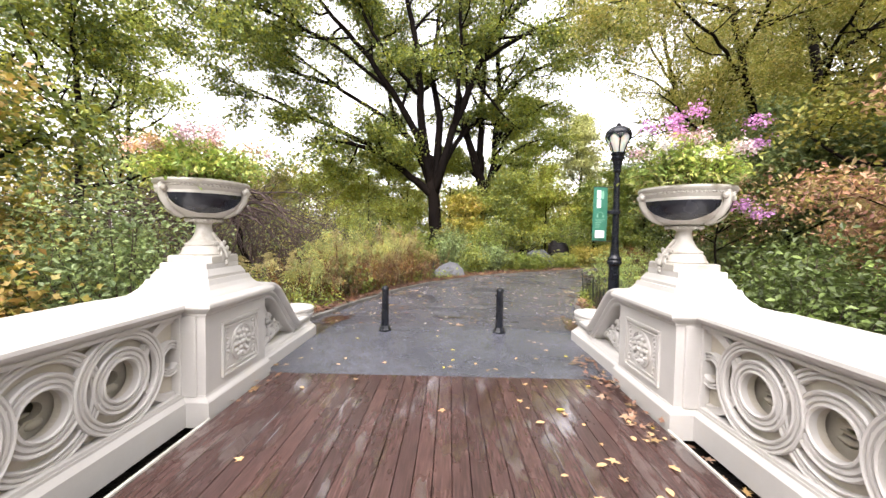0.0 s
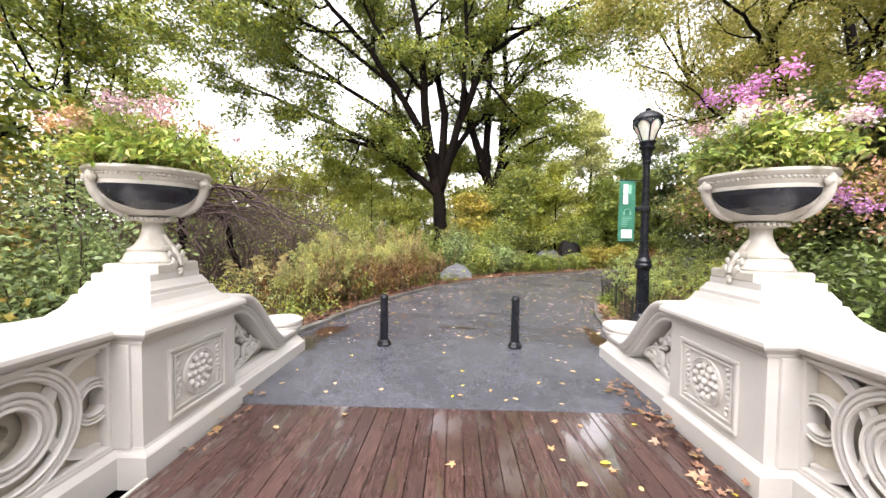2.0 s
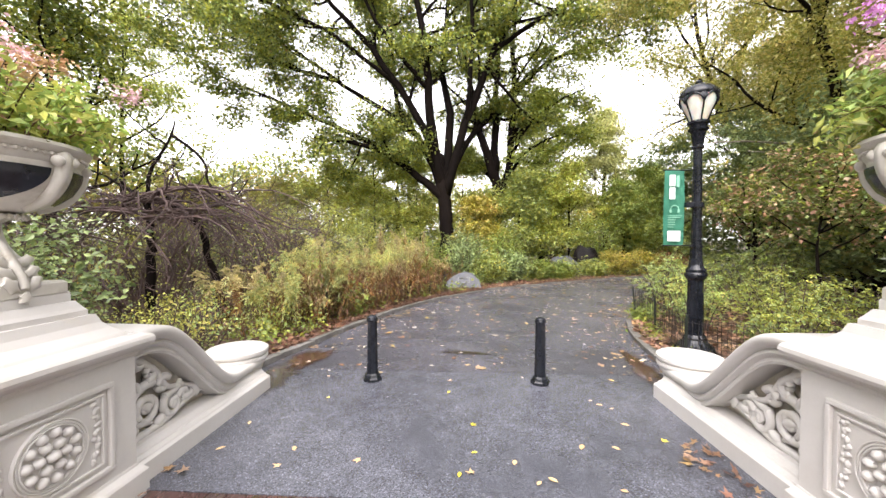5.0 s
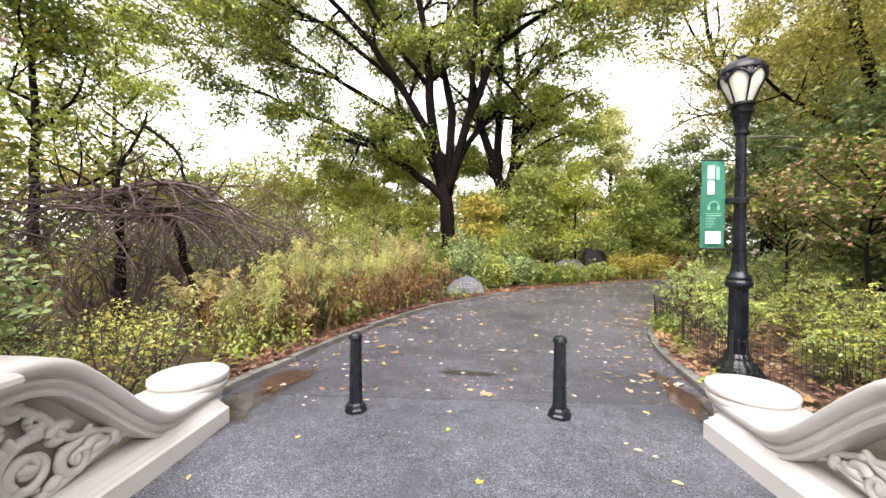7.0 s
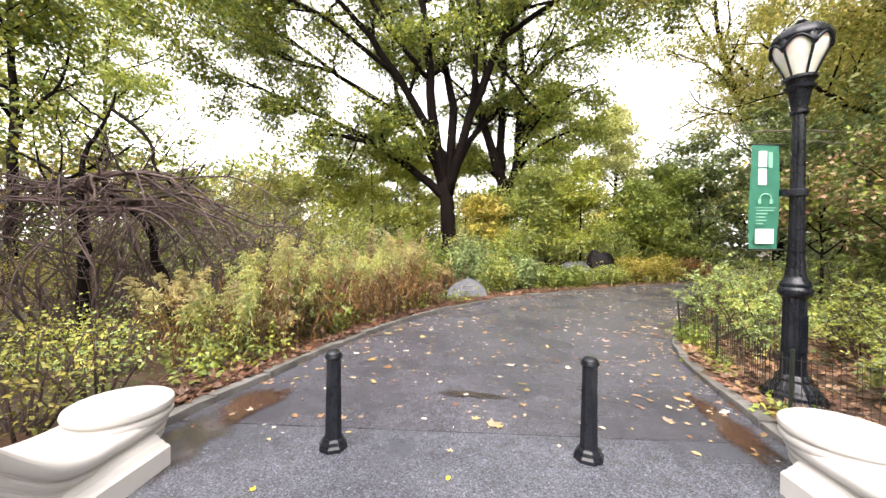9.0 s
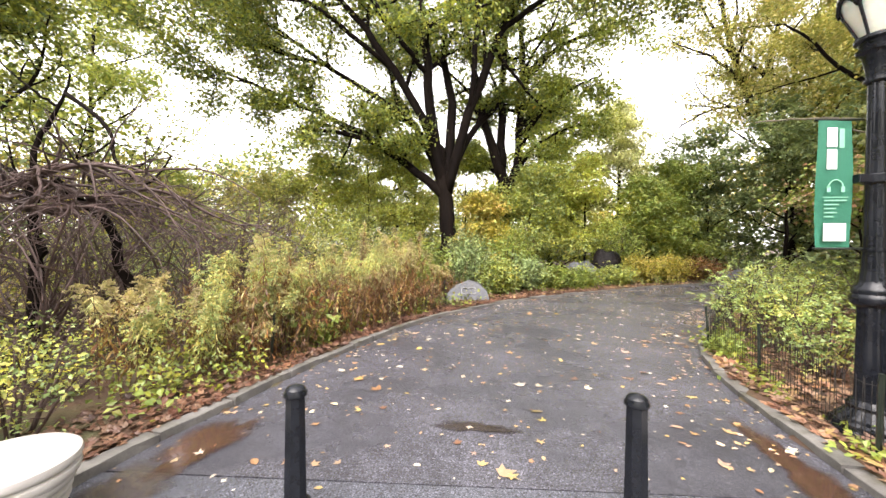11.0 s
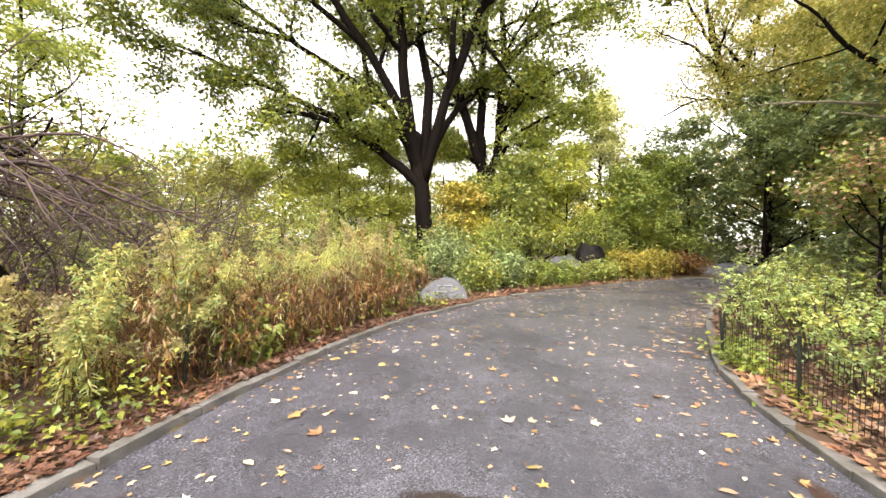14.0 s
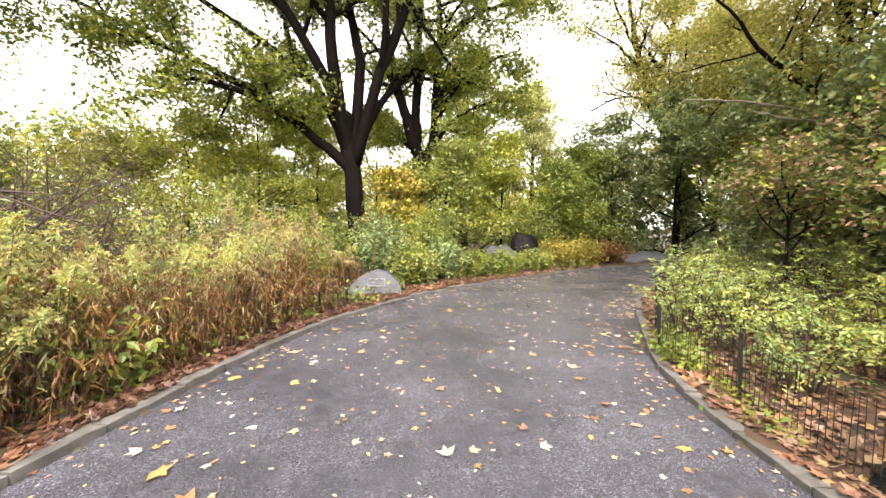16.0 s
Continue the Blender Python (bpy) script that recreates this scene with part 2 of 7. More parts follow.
F_HAZY = foliage("pale_thin_leaves", spread((0.34, 0.42, 0.17), (0.5, 0.5, 0.2), (0.4, 0.45, 0.2), (0.58, 0.52, 0.2)), 0.5)
F_DARK = foliage("dark_green_leaves", spread((0.13, 0.18, 0.065), (0.075, 0.11, 0.04), (0.2, 0.27, 0.1), (0.09, 0.135, 0.05), (0.16, 0.22, 0.085), (0.25, 0.27, 0.08), (0.06, 0.09, 0.032), (0.18, 0.25, 0.1)), 0.42)
F_YELLOW = foliage("yellowing_leaves", spread(GREEN, YGREEN, MOSS, (0.42, 0.34, 0.06), MOSS, YGREEN, BUFF, YELLOW))
F_LOCUST = foliage("locust_leaves", spread(GREEN, MOSS, (0.3, 0.31, 0.06), GREEN, (0.4, 0.35, 0.09), MOSS, (0.44, 0.32, 0.11)), 0.46, patch=0.6)
F_RED = foliage("red_oak_leaves", spread(PINKISH, GREEN, (0.16, 0.24, 0.07), (0.5, 0.26, 0.18), (0.15, 0.22, 0.06), LIGHT, GREEN, (0.5, 0.22, 0.15)), 0.44, hue_turn=0.5, value=0.95)
F_TEAL = foliage("bluish_green_leaves", spread((0.21, 0.29, 0.11), (0.11, 0.17, 0.07), (0.27, 0.36, 0.14), (0.17, 0.24, 0.09), (0.08, 0.12, 0.045), (0.32, 0.36, 0.1), (0.22, 0.31, 0.12)), 0.4)
# deep green shrubs; also the painted shade low in the far woods
F_DEEP = foliage("deep_green_and_shade_leaves", spread(DEEP, (0.03, 0.045, 0.015), (0.1, 0.15, 0.04), DEEP, (0.16, 0.24, 0.06), (0.04, 0.06, 0.02), GREEN), 0.3)
F_FRESH = foliage("fresh_green_leaves", spread(YGREEN, GREEN, (0.25, 0.37, 0.08), (0.2, 0.28, 0.06), LIGHT, MOSS, (0.33, 0.42, 0.09)), 0.44, patch=1.6, value=0.88)
F_SHRUB = foliage("mixed_shrub_leaves", spread(BUFF, (0.3, 0.3, 0.05), (0.13, 0.18, 0.05), LIGHT, (0.13, 0.19, 0.07), MOSS, GREEN, (0.2, 0.29, 0.13), YGREEN, DEEP), 0.42, patch=1.6, value=1.3)
F_ROD = foliage("goldenrod_leaves", spread(MOSS, (0.23, 0.302, 0.0792), (0.302, 0.346, 0.101), (0.338, 0.36, 0.122), (0.403, 0.331, 0.0864), (0.331, 0.331, 0.13), LIGHT, (0.288, 0.36, 0.115)), 0.48, patch=2.6, sat=0.86, hue_turn=0.5, value=1.3)
F_DRY = foliage("dry_brown_leaves", spread((0.09, 0.04, 0.026), (0.22, 0.095, 0.045), (0.38, 0.2, 0.075), (0.14, 0.06, 0.034), (0.38, 0.28, 0.08), (0.17, 0.075, 0.045), (0.42, 0.3, 0.15), (0.28, 0.13, 0.06)), 0.4, patch=2.6, sat=1.08, hue_turn=0.494, value=0.72)
F_PLUME = foliage("faded_plumes", spread(BUFF, (0.437, 0.351, 0.133), (0.39, 0.367, 0.0936), (0.406, 0.296, 0.156), (0.468, 0.39, 0.156)), 0.45, sat=0.85, hue_turn=0.5, value=1.0)
F_LITTER = foliage("leaf_litter", spread((0.11, 0.05, 0.035), (0.24, 0.11, 0.07), (0.38, 0.22, 0.14), (0.16, 0.07, 0.045), (0.46, 0.31, 0.2), (0.26, 0.11, 0.065), (0.42, 0.28, 0.11), (0.2, 0.085, 0.055)), 0.1, even=0.0, hue_turn=0.5, value=0.75)
F_DAMPLITTER = foliage("damp_leaf_litter", spread((0.07, 0.03, 0.022), (0.16, 0.065, 0.042), (0.28, 0.14, 0.09), (0.1, 0.042, 0.03), (0.34, 0.2, 0.12), (0.18, 0.07, 0.042)), 0.1, even=0.0, sat=1.0, hue_turn=0.5, value=0.62)
F_FALLEN = foliage("fallen_maple_leaves", spread((0.229, 0.106, 0.0528), (0.44, 0.343, 0.202), (0.528, 0.466, 0.352), (0.334, 0.176, 0.0792), (0.458, 0.352, 0.106), (0.387, 0.264, 0.141), (0.299, 0.15, 0.0704), (0.563, 0.528, 0.458), (0.211, 0.0968, 0.0572), (0.405, 0.238, 0.106)), 0.1, 0.4, even=0.0, hue_turn=0.5, value=1.0)
F_BED = foliage("light_compound_leaves", spread((0.3, 0.34, 0.09), (0.2, 0.3, 0.1), (0.1, 0.15, 0.045), (0.28, 0.4, 0.15), MOSS, (0.17, 0.27, 0.08), (0.42, 0.37, 0.1), (0.3, 0.43, 0.17)), 0.44, patch=2.4, value=1.3)
F_PALE = foliage("pale_goldenrod_leaves", spread((0.34, 0.42, 0.14), (0.46, 0.44, 0.15), (0.24, 0.34, 0.12), (0.5, 0.4, 0.12), (0.32, 0.43, 0.17), (0.2, 0.28, 0.09)), 0.5, patch=2.0, hue_turn=0.5, value=1.1)
F_MAPLE = foliage("gold_maple_leaves", spread(YGREEN, MOSS, BUFF, (0.5, 0.38, 0.07), GREEN, (0.44, 0.24, 0.07), LIGHT, (0.46, 0.4, 0.12)), 0.46, hue_turn=0.5, value=0.95)
F_RUSTY = foliage("rust_pink_leaves", spread((0.42, 0.2, 0.15), MOSS, (0.5, 0.3, 0.17), (0.34, 0.15, 0.12), (0.4, 0.34, 0.1), (0.52, 0.33, 0.24), (0.3, 0.28, 0.08)), 0.42, hue_turn=0.5, value=1.0)
F_LEMON = foliage("yellow_leaf", spread((0.7, 0.52, 0.03), (0.62, 0.56, 0.05)), 0.15, 0.4, hue_turn=0.5, value=1.0)
F_TAN = foliage("tan_leaf", spread((0.6, 0.45, 0.24), (0.45, 0.22, 0.09)), 0.1, 0.4, hue_turn=0.5, value=1.0)
F_URN = foliage("urn_leaves", spread((0.36, 0.46, 0.08), (0.22, 0.36, 0.06), (0.42, 0.44, 0.1), (0.16, 0.26, 0.05), (0.32, 0.46, 0.12), (0.5, 0.42, 0.1)), 0.5, patch=4.0)
F_PINK = foliage("pink_blooms", spread((0.52, 0.16, 0.5), (0.62, 0.3, 0.6), (0.45, 0.12, 0.42)), 0.3, hue_turn=0.5, value=1.0)
F_PALEPINK = foliage("pale_pink_blooms", spread((0.66, 0.36, 0.46), (0.7, 0.5, 0.5), (0.6, 0.24, 0.4)), 0.3, hue_turn=0.5, value=1.0)
F_WHITEB = foliage("white_blooms", spread((0.8, 0.78, 0.75), (0.72, 0.66, 0.7)), 0.3, hue_turn=0.5, value=1.0)

# ---- building helpers ----
rng = np.random.default_rng(7)


def empty(name, at=(0, 0, 0)):
    ob = new(name)
    ob.location = at
    return ob


def link_mesh(name, me, parent=None, label=""):
    ob = new(name, me)
    if parent is not None:
        ob.parent = parent
    if label:
        tagged(ob, label)
    return ob


def part(name, bm, material, parent=None, label="", smooth=False):
    me = bpy.data.meshes.new(name)
    bmesh.ops.recalc_face_normals(bm, faces=bm.faces)
    bm.to_mesh(me)
    bm.free()
    me.materials.append(material)
    if smooth:
        me.shade_smooth()
        me.set_sharp_from_angle(angle=radians(40))
    return link_mesh(name, me, parent, label)


def box(x0, x1, y0, y1, z0, z1, bevel=0.0, seg=2):
    bm = bmesh.new()
    bmesh.ops.create_cube(bm, size=1)
    for v in bm.verts:
        v.co = Vector(((x0 + x1) / 2 + v.co.x * (x1 - x0), (y0 + y1) / 2 + v.co.y * (y1 - y0), (z0 + z1) / 2 + v.co.z * (z1 - z0)))
    if bevel:
        bmesh.ops.bevel(bm, geom=bm.edges[:], offset=bevel, segments=seg, affect="EDGES", profile=0.6)
    return bm


def lathe(profile, n=32, at=(0, 0, 0), sx=1.0, sy=1.0, flute=0.0, flutes=0):
    """Turned solid from (radius, height) pairs; flutes carve n grooves."""
    bm = bmesh.new()
    rings = []
    for r, z in profile:
        ring = []
        for i in range(n):
            a = 2 * math.pi * i / n
            k = r * (1 - flute * (0.5 + 0.5 * math.cos(flutes * a))) if flutes else r
            ring.append(bm.verts.new((at[0] + k * math.cos(a) * sx, at[1] + k * math.sin(a) * sy, at[2] + z)))
        rings.append(ring)
    for a, b in zip(rings, rings[1:]):
        for i in range(n):
            bm.faces.new((a[i], a[(i + 1) % n], b[(i + 1) % n], b[i]))
    bm.faces.new(rings[0][::-1])
    bm.faces.new(rings[-1])
    return bm


def prism_stack(profile, cx, cy):
    """Rectangular mouldings: (half x, half y, z) levels joined one to the next."""
    bm = bmesh.new()
    rings = []
    for hx, hy, z in profile:
        rings.append([bm.verts.new((cx + a * hx, cy + b * hy, z)) for a, b in ((-1, -1), (1, -1), (1, 1), (-1, 1))])
    for a, b in zip(rings, rings[1:]):
        for i in range(4):
            bm.faces.new((a[i], a[(i + 1) % 4], b[(i + 1) % 4], b[i]))
    bm.faces.new(rings[0][::-1])
    bm.faces.new(rings[-1])
    return bm


def sweep_y(section, stations):
    """Section of (across, up) pairs carried along stations of (y, centre, width factor, z)."""
    bm = bmesh.new()
    rings = []
    for y, c, w, z in stations:
        rings.append([bm.verts.new((c + a * w, y, z + b)) for a, b in section])
    k = len(section)
    for a, b in zip(rings, rings[1:]):
        for i in range(k):
            bm.faces.new((a[i], a[(i + 1) % k], b[(i + 1) % k], b[i]))
    bm.faces.new(rings[0][::-1])
    bm.faces.new(rings[-1])
    return bm


def tubes(paths, sides=6):
    """Vertices and faces of tapered tubes along (points, radii) paths."""
    vs, fs, base = [], [], 0
    for pts, rad in paths:
        pts = np.asarray(pts, float)
        rad = np.asarray(rad, float)
        k = sides if rad[0] > 0.03 else (5 if rad[0] > 0.012 else 3)
        d = np.gradient(pts, axis=0)
        d /= np.linalg.norm(d, axis=1, keepdims=True) + 1e-9
        up = np.tile([0.0, 0.0, 1.0], (len(pts), 1))
        up[np.abs(d[:, 2]) > 0.9] = [1.0, 0.0, 0.0]
        ref = up[len(pts) // 2]
        a = np.cross(d, ref)
        a /= np.linalg.norm(a, axis=1, keepdims=True) + 1e-9
        b = np.cross(d, a)
        th = np.arange(k) * 2 * np.pi / k
        ring = pts[:, None] + rad[:, None, None] * (a[:, None] * np.cos(th)[None, :, None] + b[:, None] * np.sin(th)[None, :, None])
        vs.append(ring.reshape(-1, 3))
        n = len(pts)
        for i in range(n - 1):
            for j in range(k):
                fs.append((base + i * k + j, base + i * k + (j + 1) % k, base + (i + 1) * k + (j + 1) % k, base + (i + 1) * k + j))
        fs.append(tuple(base + (n - 1) * k + j for j in range(k)))
        fs.append(tuple(base + j for j in range(k))[::-1])
        base += n * k
    return np.concatenate(vs), fs


def tube_mesh(name, paths, material, parent=None, label="", sides=6):
    v, f = tubes(paths, sides)
    me = bpy.data.meshes.new(name)
    me.from_pydata(v.tolist(), [], f)
    me.materials.append(material)
    me.shade_smooth()
    return link_mesh(name, me, parent, label)


LEAF = (np.array([[0, 0, 0], [0.45, -0.5, 0.10], [1, 0, -0.08], [0.45, 0.5, 0.10]], float), np.array([[0, 1, 2], [0, 2, 3]]))
BLADE = (np.array([[0, 0, 0], [0.35, -0.5, 0.06], [0.35, 0.5, 0.06], [0.75, -0.35, -0.08], [0.75, 0.35, -0.08], [1, 0, -0.28]], float),
         np.array([[0, 1, 2], [1, 3, 4], [1, 4, 2], [3, 5, 4]]))


def star_leaf(lobes, inner, seed):
    r = np.random.default_rng(seed)
    n = lobes * 2 + 1
    v = [[0.42, 0, 0.03]]
    for i in range(n):
        a = math.pi + (i + 0.5) / n * 2 * math.pi
        k = (0.5 + 0.12 * math.cos(a)) if i % 2 else inner
        k *= r.uniform(0.68, 1.18)
        a += r.uniform(-0.16, 0.16)
        v.append([0.42 + k * math.cos(a), k * math.sin(a), r.uniform(-0.02, 0.09)])
    f = [[0, 1 + i, 1 + (i + 1) % n] for i in range(n)]
    return np.array(v), np.array(f)


MAPLE, MAPLE_B, MAPLE_C = star_leaf(5, 0.24, 3), star_leaf(4, 0.3, 8), star_leaf(5, 0.33, 15)


def unit(v):
    return v / (np.linalg.norm(v, axis=-1, keepdims=True) + 1e-9)


def leaf_arrays(C, size, d, nrm, width, shape=LEAF):
    """Leaves at C: long axis d, face normal nrm, length size, width a share of it."""
    T, F = shape
    d = unit(d)
    s = unit(np.cross(nrm, d))
    n = np.cross(d, s)
    size = np.broadcast_to(np.asarray(size, float), (len(C),))
    V = C[:, None] + size[:, None, None] * (T[None, :, 0:1] * d[:, None] + T[None, :, 1:2] * width * s[:, None] + T[None, :, 2:3] * n[:, None])
    Fs = F[None] + (np.arange(len(C)) * len(T))[:, None, None]
    return V.reshape(-1, 3), Fs.reshape(-1, 3)


def leaves_mesh(name, groups, parent=None, label=""):
    """One mesh from groups of (vertices, faces, material)."""
    vs, fs, mi, mats, base = [], [], [], [], 0
    for v, f, m in groups:
        if m not in mats:
            mats.append(m)
        vs.append(v)
        fs.append(f + base)
        mi.append(np.full(len(f), mats.index(m)))
        base += len(v)
    me = bpy.data.meshes.new(name)
    me.from_pydata(np.concatenate(vs), [], np.concatenate(fs))
    for m in mats:
        me.materials.append(m)
    me.polygons.foreach_set("material_index", np.concatenate(mi).astype(np.int32))
    me.update()
    return link_mesh(name, me, parent, label)


def random_leaves(C, lo, hi, width=0.6, droop=0.25, flat=1.25, shape=LEAF):
    n = len(C)
    d = unit(np.column_stack([rng.normal(size=n), rng.normal(size=n), rng.normal(size=n) * 0.5 - droop]))
    nrm = unit(np.column_stack([rng.normal(size=n) * 0.85, rng.normal(size=n) * 0.85, np.full(n, flat)]))
    return leaf_arrays(C, rng.uniform(lo, hi, n), d, nrm, width, shape)


def spline(pts, n):
    """A smooth line through pts."""
    p = np.asarray(pts, float)
    t = np.linspace(0, len(p) - 1, n)
    i = np.clip(t.astype(int), 0, len(p) - 2)
    u = (t - i)[:, None]
    p0, p1, p2, p3 = p[np.maximum(i - 1, 0)], p[i], p[i + 1], p[np.minimum(i + 2, len(p) - 1)]
    return 0.5 * (2 * p1 + (p2 - p0) * u + (2 * p0 - 5 * p1 + 4 * p2 - p3) * u**2 + (3 * p1 - p0 - 3 * p2 + p3) * u**3)


def offshoot(p, d, length, r, wander=0.18, lift=0.1, n=6):
    pts = [np.asarray(p, float)]
    d = unit(np.asarray(d, float))
    for _ in range(n - 1):
        d = unit(d + rng.normal(size=3) * wander + [0, 0, lift])
        pts.append(pts[-1] + d * length / (n - 1))
    return np.array(pts), np.linspace(r, max(0.003, r * 0.3), n)


def grow(limbs, levels, per=(5, 4), ratio=0.42, lift=0.08, angle=0.9, start=0.25):
    """Side branches on limbs, level by level. Returns all branch paths and those of the last level."""
    out, cur = [], limbs
    for lev in range(levels):
        nxt = []
        for pts, rad in cur:
            seg = np.linalg.norm(np.diff(pts, axis=0), axis=1).sum()
            for f in np.linspace(start, 1.0, per[min(lev, len(per) - 1)]):
                k = min(len(pts) - 2, int(f * (len(pts) - 1)))
                p = pts[k] + (pts[k + 1] - pts[k]) * rng.uniform(0, 1)
                base = unit(pts[k + 1] - pts[k])
                d = base * 0.75 + unit(rng.normal(size=3)) * angle
                nxt.append(offshoot(p, d, seg * ratio * rng.uniform(0.6, 1.25), max(0.004, rad[k] * 0.55), 0.2, lift))
        out += nxt
        cur = nxt
    return out, cur


def clusters(paths, per, sigma, flat=0.6, start=0.3):
    """Points in clumps strung along branch paths."""
    C = []
    for pts, _ in paths:
        f = rng.uniform(start, 1.0, per)
        k = np.minimum((f * (len(pts) - 1)).astype(int), len(pts) - 2)
        base = pts[k] + (pts[k + 1] - pts[k]) * rng.uniform(0, 1, (per, 1))
        C.append(base + rng.normal(size=(per, 3)) * sigma * np.array([1, 1, flat]))
    return np.concatenate(C)

# ---- ground, path, kerbs ----
CX = 0.065
KERB_L = np.array([(-2.52, 1.9), (-2.5, 2.3), (-2.25, 3.2), (-1.95, 4.4), (-1.7, 5.2), (-1.37, 6.1), (-0.72, 7.5), (0.4, 9.15), (2.07, 10.8), (4.12, 12.3), (6.9, 14.0), (10.2, 15.6), (15, 17.3), (22, 18.6), (32, 19.4)])
KERB_R = np.array([(2.62, 1.9), (2.68, 2.45), (2.85, 3.4), (3.07, 4.4), (3.5, 5.5), (4.4, 6.9), (5.7, 8.7), (7.6, 10.7), (11, 12.9), (16, 14.6), (23, 15.6), (32, 16.2)])
LINE_L, LINE_R = spline(KERB_L, 120), spline(KERB_R, 120)


def line_dist(P, line):
    """Distance of points to a polyline, and on which side (plus: to its left)."""
    a, b = line[:-1], line[1:]
    d = b - a
    best = np.full(len(P), 1e9)
    side = np.zeros(len(P))
    for p0, dd in zip(a, d):
        u = np.clip(((P - p0) @ dd) / (dd @ dd), 0, 1)
        q = P - (p0 + u[:, None] * dd)
        r = np.hypot(q[:, 0], q[:, 1])
        s = dd[0] * q[:, 1] - dd[1] * q[:, 0]
        m = r < best
        best[m], side[m] = r[m], np.sign(s[m])
    return best, side


def ground_z(P):
    P = np.atleast_2d(np.asarray(P, float))
    dl, sl = line_dist(P, LINE_L)
    dr, sr = line_dist(P, LINE_R)
    left, right = np.where(sl > 0, dl, -dl), np.where(sr < 0, dr, -dr)
    out = np.maximum(left, right)
    x, y = P[:, 0], P[:, 1]
    z = np.where(out > 0.04, 0.055, -0.06) + 0.03 * np.sin(x * 1.7 + 0.6) * np.sin(y * 1.3) * np.clip(out - 0.4, 0, 1)
    z -= np.clip(left - 1.2, 0, 14) * 0.11 * np.clip((12 - y) / 6, 0, 1)
    z -= np.clip(x - 13, 0, 25) * 0.045
    z += np.clip(y - 12, 0, 10) * 0.03 * np.clip((8 - x) / 6, 0, 1) * (left > 0)
    south = np.clip((1.9 - y) / 1.2, 0, 1)
    z = z * (1 - south) + south * (-0.35 - np.clip(-y, 0, 6) * 0.2)
    return z


def graded(lo, hi, step, far):
    mid = np.arange(lo, hi, step)
    g = step * 1.35 ** np.arange(1, 40)
    g = np.cumsum(g)
    g = g[g < far]
    return np.concatenate([lo - g[::-1], mid, hi + g])


def ground():
    xs, ys = graded(-9, 14, 0.16, 2600), graded(-1.2, 17, 0.16, 2600)
    X, Y = np.meshgrid(xs, ys)
    P = np.column_stack([X.ravel(), Y.ravel()])
    z = ground_z(P)
    nx, ny = len(xs), len(ys)
    i = np.arange(nx * ny).reshape(ny, nx)
    F = np.column_stack([i[:-1, :-1].ravel(), i[:-1, 1:].ravel(), i[1:, 1:].ravel(), i[1:, :-1].ravel()])
    me = bpy.data.meshes.new("ground")
    me.from_pydata(np.column_stack([P, z]), [], F)
    me.materials.append(M_SOIL)
    me.shade_smooth()
    tagged(link_mesh("ground", me), "damp brown soil under leaf litter and plants", "ground", kind="structure")


def strip_mesh(name, A, B, z, mat, thick=0.05):
    """A slab between two lines of the same number of points."""
    bm = bmesh.new()
    n = len(A)
    top = [(bm.verts.new((*a, z)), bm.verts.new((*b, z))) for a, b in zip(A, B)]
    low = [(bm.verts.new((*a, z - thick)), bm.verts.new((*b, z - thick))) for a, b in zip(A, B)]
    for k in range(n - 1):
        bm.faces.new((top[k][0], top[k][1], top[k + 1][1], top[k + 1][0]))
        bm.faces.new((low[k][0], low[k][1], low[k + 1][1], low[k + 1][0]))
        for s in (0, 1):
            bm.faces.new((top[k][s], top[k + 1][s], low[k + 1][s], low[k][s]))
    for k in (0, n - 1):
        bm.faces.new((top[k][0], top[k][1], low[k][1], low[k][0]))
    return part(name, bm, mat)


def resample(line, n, y0):
    line = line[line[:, 1] >= y0]
    s = np.concatenate([[0], np.cumsum(np.linalg.norm(np.diff(line, axis=0), axis=1))])
    t = np.linspace(0, s[-1], n)
    return np.column_stack([np.interp(t, s, line[:, 0]), np.interp(t, s, line[:, 1])])


ground()
SEAM = 2.32
apron = strip_mesh("pavement", np.array([(-2.0, 0.005), (-2.12, 1.2), (-2.5, 1.75), (-2.5, SEAM - 0.006)]), np.array([(2.13, 0.005), (2.25, 1.2), (2.66, 1.75), (2.67, SEAM - 0.006)]), 0.0, M_APRON, 0.12)
tagged(apron, "coarse wet blue-grey asphalt apron at the bridge end", "pavement", kind="structure")
road = strip_mesh("road", resample(LINE_L, 90, SEAM), resample(LINE_R, 90, SEAM), -0.004, M_PATH, 0.12)
tagged(road, "wet dark asphalt footpath strewn with fallen leaves", "footpath", kind="structure")


